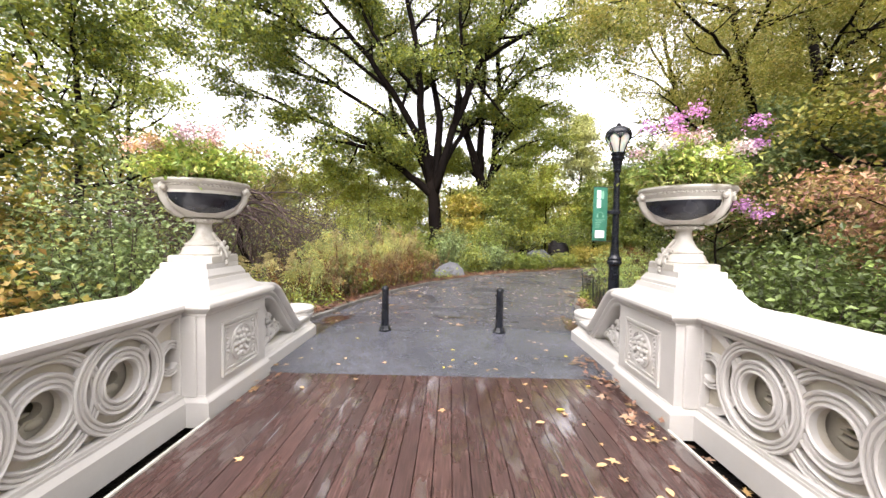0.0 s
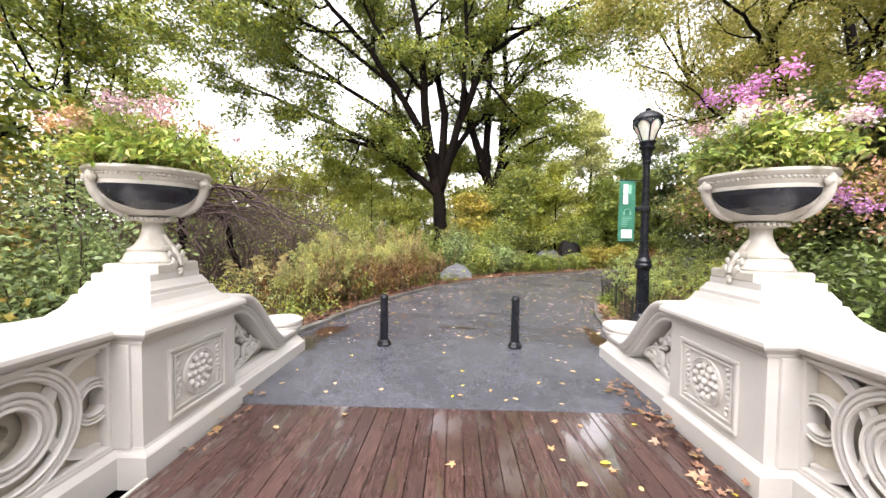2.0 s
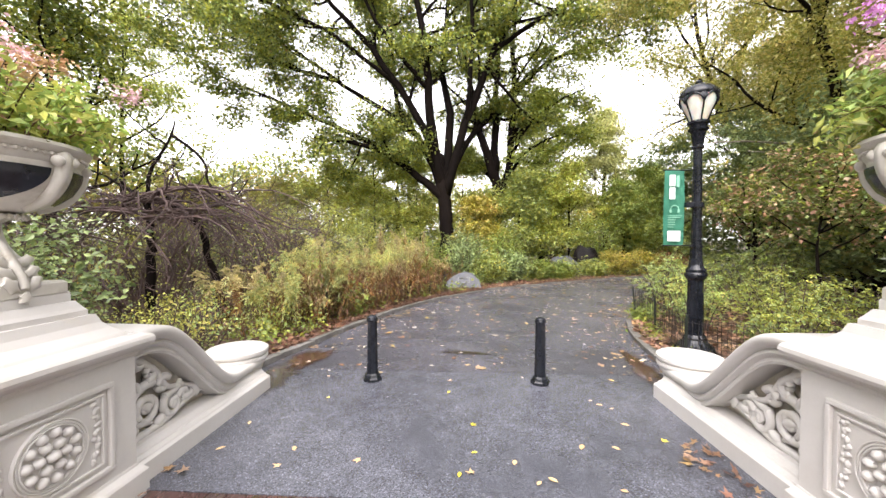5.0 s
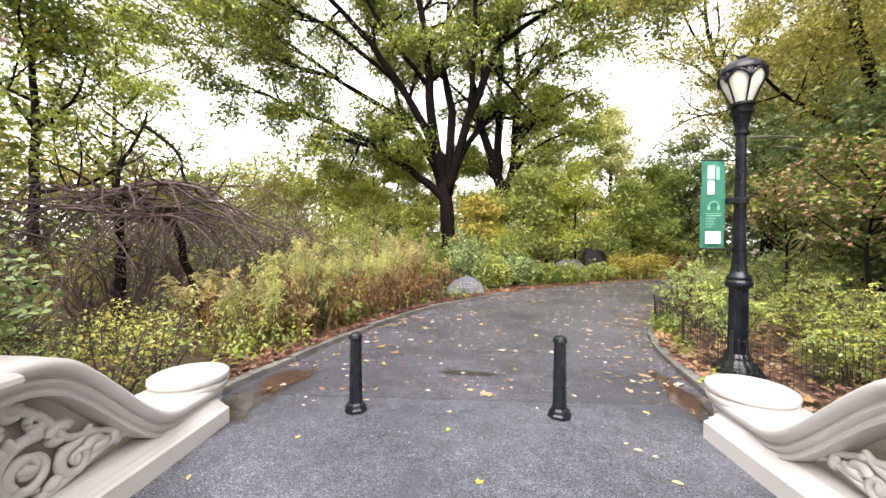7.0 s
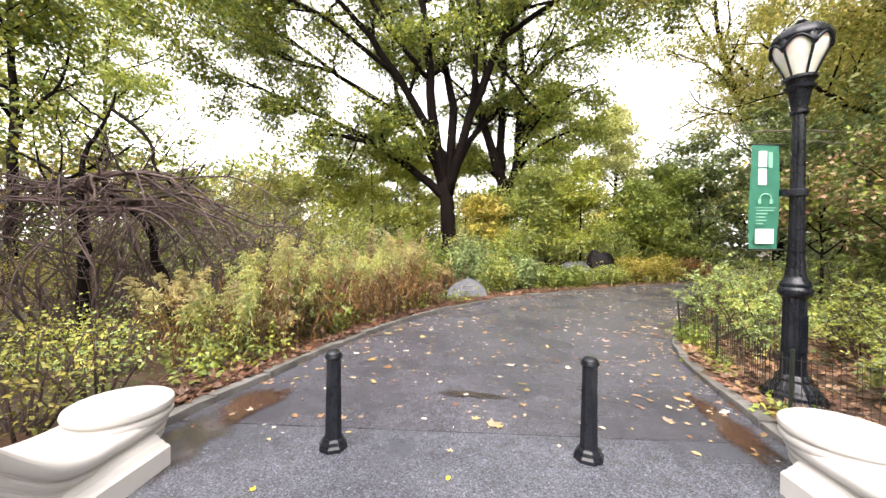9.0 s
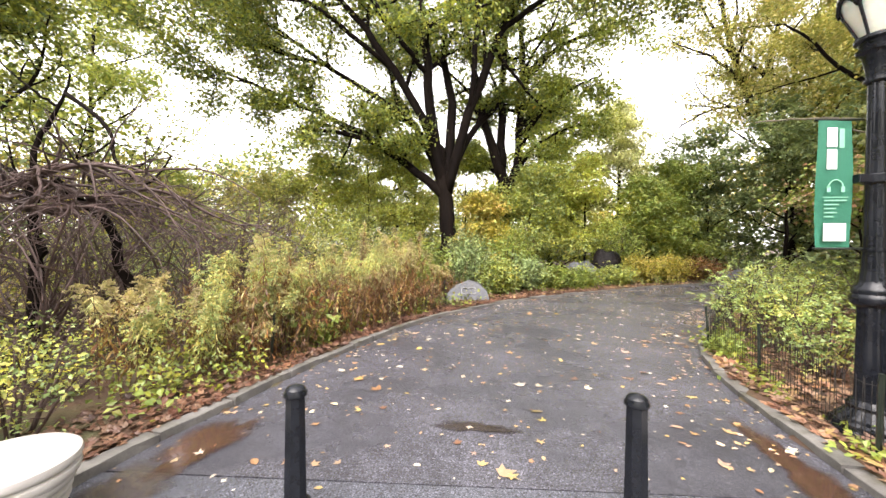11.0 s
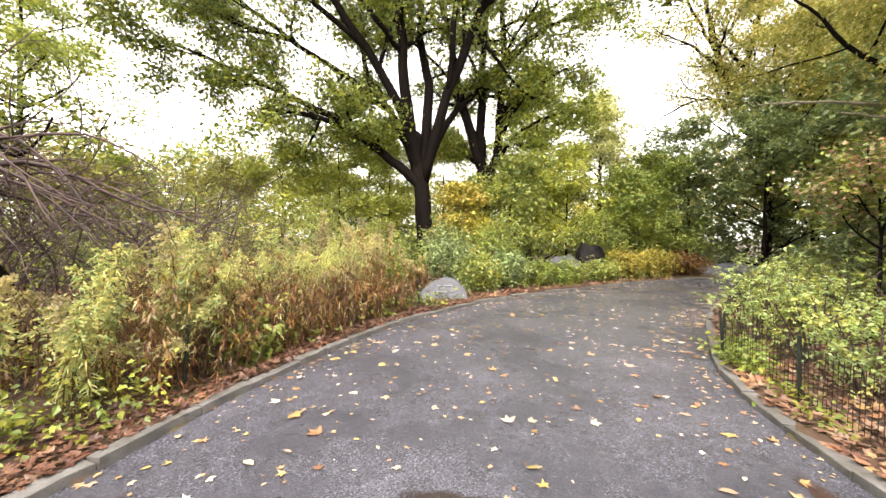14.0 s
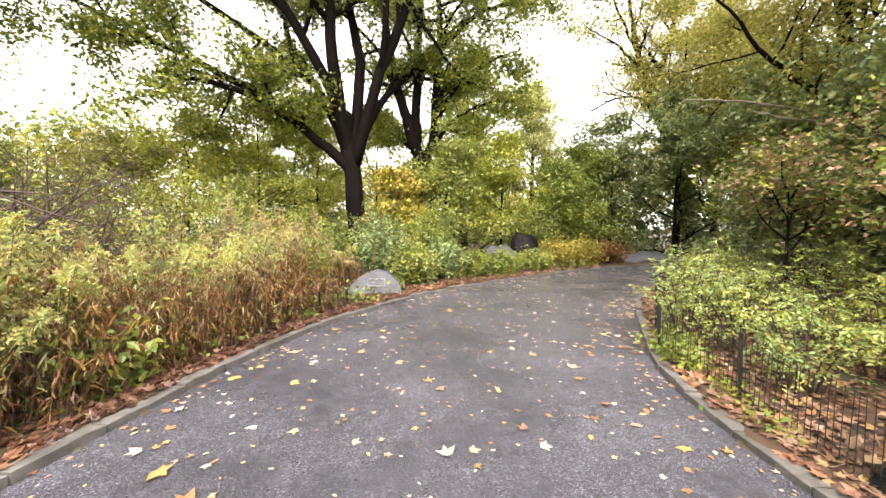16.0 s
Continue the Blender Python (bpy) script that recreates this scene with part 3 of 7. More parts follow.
def puddle(name, x, y, rx, ry, turn, mat, label, z=0.004):
    bm = bmesh.new()
    n, ph = 40, rng.uniform(0, 6, 4)
    c, s = math.cos(turn), math.sin(turn)
    ring = []
    for i in range(n):
        a = 2 * math.pi * i / n
        k = 1 + 0.22 * math.sin(2 * a + ph[0]) + 0.16 * math.sin(3 * a + ph[1]) + 0.1 * math.sin(7 * a + ph[2]) + 0.05 * math.sin(13 * a + ph[3])
        u, v = rx * k * math.cos(a), ry * k * math.sin(a)
        ring.append(bm.verts.new((x + u * c - v * s, y + u * s + v * c, z)))
    mid = [bm.verts.new((x + (v.co.x - x) * 0.6, y + (v.co.y - y) * 0.6, z)) for v in ring]
    hub = bm.verts.new((x, y, z))
    for i in range(n):
        j = (i + 1) % n
        bm.faces.new((ring[i], ring[j], mid[j], mid[i]))
        bm.faces.new((mid[i], mid[j], hub))
    ob = part(name, bm, mat)
    depth = ob.data.attributes.new("depth", "FLOAT", "POINT")
    depth.data.foreach_set("value", np.array([0.0] * n + [0.8] * n + [1.0], np.float32))
    return tagged(ob, label, "puddle", kind="structure")


puddle("puddle", -2.12, 2.0, 0.3, 0.5, -0.1, M_PUDDLE, "shallow rain puddle on asphalt beside the kerb")
puddle("puddle", -2.0, 2.72, 0.22, 0.55, -0.25, M_RUSTPUDDLE, "rust-brown muddy puddle on asphalt beside the kerb", 0.0085)
puddle("puddle", 2.44, 2.62, 0.19, 0.62, -0.12, M_RUSTPUDDLE, "rust-brown muddy puddle on asphalt beside the kerb")
puddle("puddle", 0.15, 3.12, 0.34, 0.12, -0.1, M_DAMP, "dark thin puddle in a dip of the asphalt")


def kerb(name, line, sign, label, y0):
    """Granite stones end to end along a line."""
    root = tagged(empty(name), label, "kerb", kind="structure")
    s = np.concatenate([[0], np.cumsum(np.linalg.norm(np.diff(line, axis=0), axis=1))])
    at = 0.0
    shapes = []
    for k in range(4):
        bm = box(-0.5, 0.5, 0.0, 1.0, -0.12, 1.0, 0.0)
        bmesh.ops.subdivide_edges(bm, edges=[e for e in bm.edges if abs(e.verts[0].co.x - e.verts[1].co.x) > 0.5], cuts=3)
        for v in bm.verts:
            if v.co.z > 0.5:
                v.co.z += rng.uniform(-0.12, 0.1)
            v.co.y += rng.uniform(-0.04, 0.04)
        bmesh.ops.bevel(bm, geom=[e for e in bm.edges if e.calc_length() > 0.2 and all(v.co.z > 0.5 for v in e.verts)], offset=0.06, segments=1, affect="EDGES")
        me = bpy.data.meshes.new("kerb_stone")
        bmesh.ops.recalc_face_normals(bm, faces=bm.faces)
        bm.to_mesh(me)
        bm.free()
        me.materials.append(M_KERB)
        shapes.append(me)
    while at < min(s[-1], 24) - 0.5:
        ln = rng.uniform(0.5, 0.85)
        a = np.array([np.interp(at, s, line[:, i]) for i in (0, 1)])
        b = np.array([np.interp(at + ln, s, line[:, i]) for i in (0, 1)])
        d = b - a
        ob = new("kerb_stone", shapes[int(rng.integers(4))])
        ob.parent = root
        w = 0.13
        rot = math.atan2(d[1], d[0]) + rng.normal() * 0.018
        ob.matrix_basis = Matrix.Translation((*(a + b) / 2, -0.01)) @ Matrix.Rotation(rot, 4, "Z") @ Matrix.Diagonal((np.linalg.norm(d) - 0.018, sign * w * rng.uniform(0.85, 1.08), 0.078 + rng.uniform(-0.018, 0.014), 1))
        at += ln


kerb("kerb", LINE_L, 1, "low weathered granite kerb edging the path", 2)
kerb("kerb", LINE_R, -1, "low weathered granite kerb edging the planted bed", 2)

# ---- bridge deck ----
# near-black colour paints the shade in the gap between deck and parapet
abut = part("bridge_abutment", box(CX - 3.3, CX + 3.3, -9.5, 0.0, -2.6, -0.16), M_DARKROCK)
tagged(abut, "abutment carrying the bridge deck, darkened as gutter shade", "abutment", kind="structure")
for sgn in (-1, 1):
    found = part("wing_footing", box(CX + min(sgn * 2.05, sgn * 3.0), CX + max(sgn * 2.05, sgn * 3.0), 0.002, 1.72, -1.5, -0.004), M_BEIGE)
    tagged(found, "pale footing under the scrolled end of the parapet", "footing", kind="structure")

# ---- bridge parapets: built for one side, then mirrored by sgn ----


def sx(sgn, u):
    return CX + sgn * u


def ubox(sgn, u0, u1, y0, y1, z0, z1, bevel=0.0):
    a, b = sorted((sx(sgn, u0), sx(sgn, u1)))
    return box(a, b, y0, y1, z0, z1, bevel)


PY0, PY1 = -1.08, 0.0


def ring_mesh(r, w, h, n=44):
    """Flat ring with a three-ridge moulding, standing in the y-z plane and facing -u."""
    sec = [(-w, 0.0), (-w, h * 0.8), (-w * 0.8, h), (-w * 0.55, h * 0.92), (-w * 0.42, h * 0.6), (-w * 0.28, h * 0.6), (-w * 0.18, h * 0.88), (w * 0.18, h * 0.88), (w * 0.28, h * 0.6),
           (w * 0.42, h * 0.6), (w * 0.55, h * 0.92), (w * 0.8, h), (w, h * 0.8), (w, 0.0)]
    bm = bmesh.new()
    rings = []
    for i in range(n):
        a = 2 * math.pi * i / n
        rings.append([bm.verts.new((q, (r + p) * math.cos(a), (r + p) * math.sin(a))) for p, q in sec])
    for i in range(n):
        a, b = rings[i], rings[(i + 1) % n]
        for j in range(len(sec) - 1):
            bm.faces.new((a[j], a[j + 1], b[j + 1], b[j]))
    bmesh.ops.recalc_face_normals(bm, faces=bm.faces)
    me = bpy.data.meshes.new("ring")
    bm.to_mesh(me)
    bm.free()
    me.materials.append(M_WHITE)
    me.shade_smooth()
    me.set_sharp_from_angle(angle=radians(38))
    return me


def plate_mesh(w0, w1, z0, z1, r, n=32, lobes=0):
    """A panel plate with a round or lobed opening through it, 60 mm thick."""
    bm = bmesh.new()
    outer, inner = [[], []], [[], []]
    for s, q in ((0, 0.0), (1, -0.06)):
        for i in range(n):
            a = 2 * math.pi * i / n
            c, t = math.cos(a), math.sin(a)
            k = min((w1 if c > 0 else -w0) / max(abs(c), 1e-6), (z1 if t > 0 else -z0) / max(abs(t), 1e-6))
            outer[s].append(bm.verts.new((q, k * c, k * t)))
            e = r * (1 + 0.3 * math.cos(lobes * a + 0.5)) if lobes else r
            inner[s].append(bm.verts.new((q, e * c, e * t)))
    for i in range(n):
        j = (i + 1) % n
        bm.faces.new((outer[0][i], outer[0][j], inner[0][j], inner[0][i]))
        bm.faces.new((outer[1][i], inner[1][i], inner[1][j], outer[1][j]))
        bm.faces.new((inner[0][i], inner[0][j], inner[1][j], inner[1][i]))
    bmesh.ops.recalc_face_normals(bm, faces=bm.faces)
    me = bpy.data.meshes.new("panel")
    bm.to_mesh(me)
    bm.free()
    me.materials.append(M_BEIGE)
    return me


def cusp_mesh():
    """Lobed leaf inside an opening."""
    bm = bmesh.new()
    for cy, cz, ry, rz in ((-0.07, 0.03, 0.07, 0.025), (-0.045, 0.075, 0.05, 0.03), (-0.03, -0.02, 0.09, 0.014), (-0.06, -0.07, 0.07, 0.022), (0.07, -0.1, 0.06, 0.04)):
        g = bmesh.ops.create_icosphere(bm, subdivisions=2, radius=1)
        for v in g["verts"]:
            v.co = Vector((v.co.x * 0.03, cy + v.co.y * ry, cz + v.co.z * rz))
    me = bpy.data.meshes.new("leaf_lobe")
    bm.to_mesh(me)
    bm.free()
    me.materials.append(M_BEIGE)
    me.shade_smooth()
    return me


BIG, MED, SMALL = ring_mesh(0.335, 0.042, 0.05), ring_mesh(0.19, 0.05, 0.06), ring_mesh(0.118, 0.034, 0.055)
BACK_PLATE = plate_mesh(-0.265, 0.265, -0.37, 0.40, 0.095, 48, 3)
PLATE, PLATE_END, LOBE = plate_mesh(-0.265, 0.265, -0.37, 0.40, 0.15), plate_mesh(-0.20, 0.10, -0.37, 0.40, 0.09), cusp_mesh()


def hung(name, me, parent, sgn, u, y, z):
    ob = new(name, me)
    ob.parent = parent
    ob.matrix_basis = Matrix.Translation((sx(sgn, u), y, z)) @ Matrix.Rotation(0 if sgn < 0 else math.pi, 4, "Z")
    return ob


def balustrade(sgn):
    root = tagged(empty("balustrade", (0, 0, 0)), "white cast parapet with interlaced rings and pierced round openings", "balustrade", "bridge parapets")
    y0 = -9.0
    c0, half = 2.63, 0.43
    plinth = [(-0.41, -0.08), (-0.41, 0.13), (-0.375, 0.17), (-0.375, 0.19), (0.375, 0.19), (0.375, 0.17), (0.41, 0.13), (0.41, -0.08)]
    cop = [(-0.34, 0.885), (-0.36, 0.905), (-0.36, 0.925), (-0.395, 0.945), (-0.425, 0.96), (-0.44, 0.985), (-0.435, 1.01), (-0.41, 1.028), (-0.3, 1.04), (0.0, 1.048),
           (0.3, 1.04), (0.41, 1.028), (0.44, 0.985), (0.36, 0.925), (0.34, 0.885)]
    for nm, sec in (("plinth", plinth), ("coping", cop)):
        part(nm, sweep_y(sec, [(y, sx(sgn, c0), float(sgn), 0.0) for y in np.linspace(y0, PY0 + 0.01, 14)]), M_WHITE, root, smooth=True)
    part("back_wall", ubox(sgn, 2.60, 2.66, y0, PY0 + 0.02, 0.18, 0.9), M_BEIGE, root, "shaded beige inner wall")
    part("end_stile", ubox(sgn, 2.265, 2.40, PY0 - 0.035, PY0 + 0.02, 0.18, 0.9, 0.008), M_WHITE, root)
    zc, pu = 0.555, 2.34
    ys = [PY0 - 0.10] + [PY0 - 0.10 - 0.47 - 0.53 * k for k in range(13)]
    for k, y in enumerate(ys):
        if k == 0:
            hung("panel", PLATE_END, root, sgn, pu, y, zc)
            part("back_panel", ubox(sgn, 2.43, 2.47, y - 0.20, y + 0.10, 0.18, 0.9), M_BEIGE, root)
            hung("ring", SMALL, root, sgn, pu, y, zc)
        else:
            hung("panel", PLATE, root, sgn, pu + 0.0005 * (k % 2), y, zc)
            hung("ring", MED, root, sgn, pu, y, zc)
            hung("back_panel", BACK_PLATE, root, sgn, 2.445, y, zc)
            hung("leaf_lobe", LOBE, root, sgn, 2.455, y, zc)
            hung("ring", BIG, root, sgn, pu - 0.022 * (k % 2), y, zc)
    bm = bmesh.new()
    sec = [(-0.034, 0.0), (-0.03, 0.04), (0.0, 0.03), (0.03, 0.04), (0.034, 0.0)]
    rows = []
    for i in range(25):
        a = math.pi / 2 + math.pi * i / 24
        rows.append([bm.verts.new((sx(sgn, pu - 0.004 - q), PY0 - 0.05 + (0.335 + p) * math.cos(a) * 1.0, zc + (0.335 + p) * math.sin(a))) for p, q in sec])
    for a, b in zip(rows, rows[1:]):
        for j in range(4):
            bm.faces.new((a[j], a[j + 1], b[j + 1], b[j]))
    part("half_ring", bm, M_WHITE, root, smooth=True)
    for z in (0.905, 0.2):
        part("fillet", ubox(sgn, 2.262, 2.34, y0, PY0 - 0.034, z - 0.012, z + 0.014, 0.004), M_WHITE, root)
    return root


def pedestal(sgn):
    root = tagged(empty("bridge_pedestal"), "white painted parapet pedestal with carved rosette panel", "pedestal", "bridge pedestals")
    uc = 2.48
    yc = (PY0 + PY1) / 2
    ty = -0.49
    hy = (PY1 - PY0) / 2
    prof = [(0.465, hy + 0.03, -0.09), (0.465, hy + 0.03, 0.135), (0.455, hy + 0.02, 0.15), (0.425, hy, 0.175), (0.42, hy - 0.005, 0.19)]
    part("plinth", prism_stack(prof, sx(sgn, uc), yc), M_WHITE, root)
    body = [(0.415, hy - 0.01, 0.185), (0.415, hy - 0.01, 0.90)]
    part("body", prism_stack(body, sx(sgn, uc), yc), M_WHITE, root)
    part("pilaster", ubox(sgn, 2.14, 2.3, PY0 - 0.012, PY0 + 0.02, 0.18, 0.90, 0.008), M_WHITE, root)
    cap = [(0.42, hy - 0.005, 0.895), (0.43, hy, 0.91), (0.43, hy, 0.925), (0.455, hy + 0.02, 0.94), (0.465, hy + 0.03, 0.955), (0.49, hy + 0.05, 0.965), (0.50, hy + 0.06, 0.985),
           (0.498, hy + 0.058, 1.01), (0.485, hy + 0.045, 1.028), (0.45, hy + 0.01, 1.042)]
    part("cap", prism_stack(cap, sx(sgn, uc), yc), M_WHITE, root, smooth=False)
    t1 = [(0.40, hy - 0.07, 1.036), (0.385, hy - 0.085, 1.06), (0.365, hy - 0.105, 1.08), (0.34, hy - 0.135, 1.105), (0.315, hy - 0.17, 1.145), (0.30, hy - 0.19, 1.195)]
    t2 = [(0.275, hy - 0.215, 1.19), (0.275, hy - 0.215, 1.225), (0.262, hy - 0.23, 1.245), (0.242, hy - 0.255, 1.285)]
    t3 = [(0.228, hy - 0.27, 1.28), (0.228, hy - 0.27, 1.335), (0.222, hy - 0.276, 1.345)]
    for t in (t1, t2, t3):
        part("tier", prism_stack(t, sx(sgn, uc - 0.01), ty - 0.02), M_WHITE, root)
    face = 2.065
    ya, yb, za, zb = -0.845, -0.175, 0.255, 0.79
    fr = [(ya, yb, zb - 0.03, zb), (ya, yb, za, za + 0.03), (ya, ya + 0.03, za + 0.03, zb - 0.03), (yb - 0.03, yb, za + 0.03, zb - 0.03)]
    for a, b, c, d in fr:
        part("panel_frame", ubox(sgn, face - 0.022, face + 0.004, a, b, c, d, 0.007), M_WHITE, root)
    i = 0.055
    for a, b, c, d in [(ya + i, yb - i, zb - i - 0.016, zb - i), (ya + i, yb - i, za + i, za + i + 0.016), (ya + i, ya + i + 0.016, za + i + 0.016, zb - i - 0.016), (yb - i - 0.016, yb - i, za + i + 0.016, zb - i - 0.016)]:
        part("panel_bead", ubox(sgn, face - 0.014, face + 0.004, a, b, c, d, 0.005), M_WHITE, root)
    ym, zm = (ya + yb) / 2, (za + zb) / 2
    hung("medallion_ring", MEDAL, root, sgn, face + 0.004, ym, zm)
    hung("rosette_boss", petal_mesh(0.036), root, sgn, face - 0.006, ym, zm)
    for n, r in ((6, 0.064), (11, 0.12)):
        for k in range(n):
            a = 2 * math.pi * (k + 0.5 * (n > 6)) / n
            ob = hung("petal", PETAL, root, sgn, face - 0.002, ym + r * math.cos(a), zm + r * math.sin(a))
            ob.matrix_basis = ob.matrix_basis @ Matrix.Rotation(a, 4, "X")
    for k in (-1, 1):
        hung("leaf_carving", LEAFCARVE, root, sgn, face, ym + k * 0.235, zm)
    return root


def petal_mesh(r):
    bm = bmesh.new()
    bmesh.ops.create_icosphere(bm, subdivisions=2, radius=r)
    for v in bm.verts:
        v.co.x *= 1.1
        v.co.z *= 0.88
    me = bpy.data.meshes.new("petal")
    bm.to_mesh(me)
    bm.free()
    me.materials.append(M_WHITE)
    me.shade_smooth()
    return me


def carving_mesh():
    bm = bmesh.new()
    r = np.random.default_rng(11)
    for z in np.linspace(-0.17, 0.17, 9):
        for k in range(2):
            g = bmesh.ops.create_icosphere(bm, subdivisions=1, radius=1)
            cy, w = r.uniform(-0.02, 0.02), r.uniform(0.012, 0.024)
            hgt = r.uniform(0.014, 0.026)
            for v in g["verts"]:
                v.co = Vector((v.co.x * 0.016, cy + v.co.y * w, z + k * 0.012 + v.co.z * hgt))
    me = bpy.data.meshes.new("leaf_carving")
    bm.to_mesh(me)
    bm.free()
    me.materials.append(M_WHITE)
    me.shade_smooth()
    return me


MEDAL, PETAL, LEAFCARVE = ring_mesh(0.165, 0.018, 0.022), petal_mesh(0.031), carving_mesh()


def spiral(cy, cz, r0, turns, start, sgn2=1, n=40, end=0.12):
    pts = []
    for i in range(n):
        f = i / (n - 1)
        a = start + sgn2 * turns * 2 * math.pi * f
        r = r0 * (1 - f) + r0 * end * f
        pts.append((cy + r * math.cos(a), cz + r * math.sin(a)))
    return pts


def scroll_wing(sgn):
    root = tagged(empty("scroll_wing"), "white scrolled parapet end with pierced leaf scrollwork", "parapet end", "parapet ends")
    uc, w = 2.46, 0.40
    base = [(-0.385, -0.08), (-0.385, 0.135), (-0.365, 0.15), (-0.35, 0.152), (-0.33, 0.175), (-0.315, 0.178), (-0.29, 0.205), (-0.27, 0.215), (0.3, 0.215), (0.385, 0.1), (0.385, -0.08)]
    part("base", sweep_y(base, [(q, sx(sgn, uc), sgn, 0) for q in (0.002, 0.8, 1.3, 1.70)]), M_WHITE, root)
    zs = spline([(0.0, 1.035), (0.2, 1.035), (0.36, 0.985), (0.5, 0.875), (0.65, 0.725), (0.8, 0.57), (0.95, 0.445), (1.1, 0.37), (1.25, 0.335), (1.45, 0.325), (1.75, 0.33), (1.99, 0.335)], 60)
    sec = [(-0.72, -0.20), (-0.78, -0.195), (-0.80, -0.178), (-0.775, -0.165), (-0.775, -0.15), (-0.83, -0.14), (-0.865, -0.122), (-0.855, -0.105), (-0.83, -0.098), (-0.83, -0.088), (-0.90, -0.078),
           (-0.965, -0.062), (-0.995, -0.04), (-1.0, -0.02), (-0.98, -0.004), (-0.93, 0.008), (-0.5, 0.014), (0.5, 0.014), (0.96, 0.0), (1.0, -0.03), (0.88, -0.1), (0.72, -0.20)]
    st = []
    for y, z in zs:
        q = min(1.0, max(0.0, (y - 0.85) / 0.6))
        f = (1 - 0.24 * q * q * (3 - 2 * q)) * (1.0 if y < 1.69 else math.sqrt(max(0.02, 1 - ((y - 1.69) / 0.305) ** 2)))
        st.append((max(y, 0.004), sx(sgn, uc), sgn * w * f, z))
    part("coping", sweep_y(sec, st), M_WHITE, root, smooth=True)
    bm = lathe([(0.27, 0.29), (0.305, 0.325), (0.312, 0.35), (0.308, 0.366), (0.290, 0.374), (0.290, 0.384), (0.312, 0.394), (0.318, 0.415), (0.312, 0.436), (0.29, 0.450), (0.2, 0.455)], 40, (sx(sgn, uc - 0.02), 1.69, 0))
    part("volute_plate", bm, M_WHITE, root, smooth=True)
    bm = bmesh.new()
    rows = []
    for y, z in zs[:36]:
        rows.append((bm.verts.new((sx(sgn, 2.33), max(y, 0.004), z - 0.1)), bm.verts.new((sx(sgn, 2.33), max(y, 0.004), 0.1)),
                     bm.verts.new((sx(sgn, 2.60), max(y, 0.004), z - 0.1)), bm.verts.new((sx(sgn, 2.60), max(y, 0.004), 0.1))))
    for a, b in zip(rows, rows[1:]):
        bm.faces.new((a[0], b[0], b[1], a[1]))
        bm.faces.new((a[2], b[2], b[3], a[3]))
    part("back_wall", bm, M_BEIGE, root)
    u = 2.26
    lines = [spiral(0.28, 0.42, 0.17, 1.4, 1.2), spiral(0.12, 0.66, 0.11, 1.2, -1.0, -1), spiral(0.53, 0.34, 0.10, 1.3, 2.2, 1), spiral(0.27, 0.42, 0.09, 1.2, 4.0, -1), spiral(0.43, 0.53, 0.065, 1.2, 0.5), spiral(0.64, 0.36, 0.055, 1.2, 3.0, -1), spiral(0.22, 0.77, 0.06, 1.2, 2.0), spiral(0.09, 0.46, 0.075, 1.3, 5.0, -1), spiral(0.14, 0.29, 0.06, 1.2, 1.0), spiral(0.31, 0.66, 0.06, 1.2, 4.2),
             [(0.02, 0.24), (0.2, 0.225), (0.42, 0.24), (0.6, 0.29), (0.78, 0.33), (0.95, 0.33)], [(0.05, 0.8), (0.2, 0.78), (0.36, 0.66), (0.47, 0.5), (0.66, 0.44), (0.9, 0.34)],
             [(0.02, 0.3), (0.05, 0.5), (0.02, 0.75)], [(0.45, 0.42), (0.55, 0.44), (0.62, 0.5)], [(0.1, 0.3), (0.2, 0.34), (0.33, 0.28)]]
    for ln in lines:
        p = spline(ln, 36) if len(ln) < 20 else np.array(ln)
        P = np.column_stack([np.full(len(p), sx(sgn, u)), p])
        tube_mesh("scroll", [(P, np.linspace(0.034, 0.018, len(P)))], M_WHITE, root, "", 7)
    r = np.random.default_rng(4)
    for cy, cz, s in ((0.28, 0.42, 0.045), (0.53, 0.34, 0.035), (0.12, 0.66, 0.04), (0.68, 0.35, 0.05), (0.78, 0.345, 0.045), (0.88, 0.34, 0.035), (0.16, 0.3, 0.05), (0.4, 0.27, 0.045), (0.08, 0.8, 0.045), (0.2, 0.58, 0.04), (0.62, 0.46, 0.03)):
        bm = bmesh.new()
        g = bmesh.ops.create_icosphere(bm, subdivisions=2, radius=1)
        tw = r.uniform(0, 3)
        for v in g["verts"]:
            a, b = v.co.y * s * 1.35, v.co.z * s * 0.75
            v.co = Vector((sx(sgn, u) + v.co.x * 0.035, cy + a * math.cos(tw) - b * math.sin(tw), cz + a * math.sin(tw) + b * math.cos(tw)))
        part("leaf_carving", bm, M_WHITE, root, smooth=True)
    return root


BOWL = [(0.10, 0), (0.2, 0.015), (0.3, 0.055), (0.375, 0.115), (0.415, 0.185), (0.425, 0.23), (0.42, 0.265), (0.435, 0.285), (0.44, 0.30), (0.44, 0.315), (0.465, 0.33), (0.475, 0.35),
        (0.465, 0.37), (0.43, 0.375), (0.40, 0.36), (0.39, 0.30), (0.3, 0.26)]


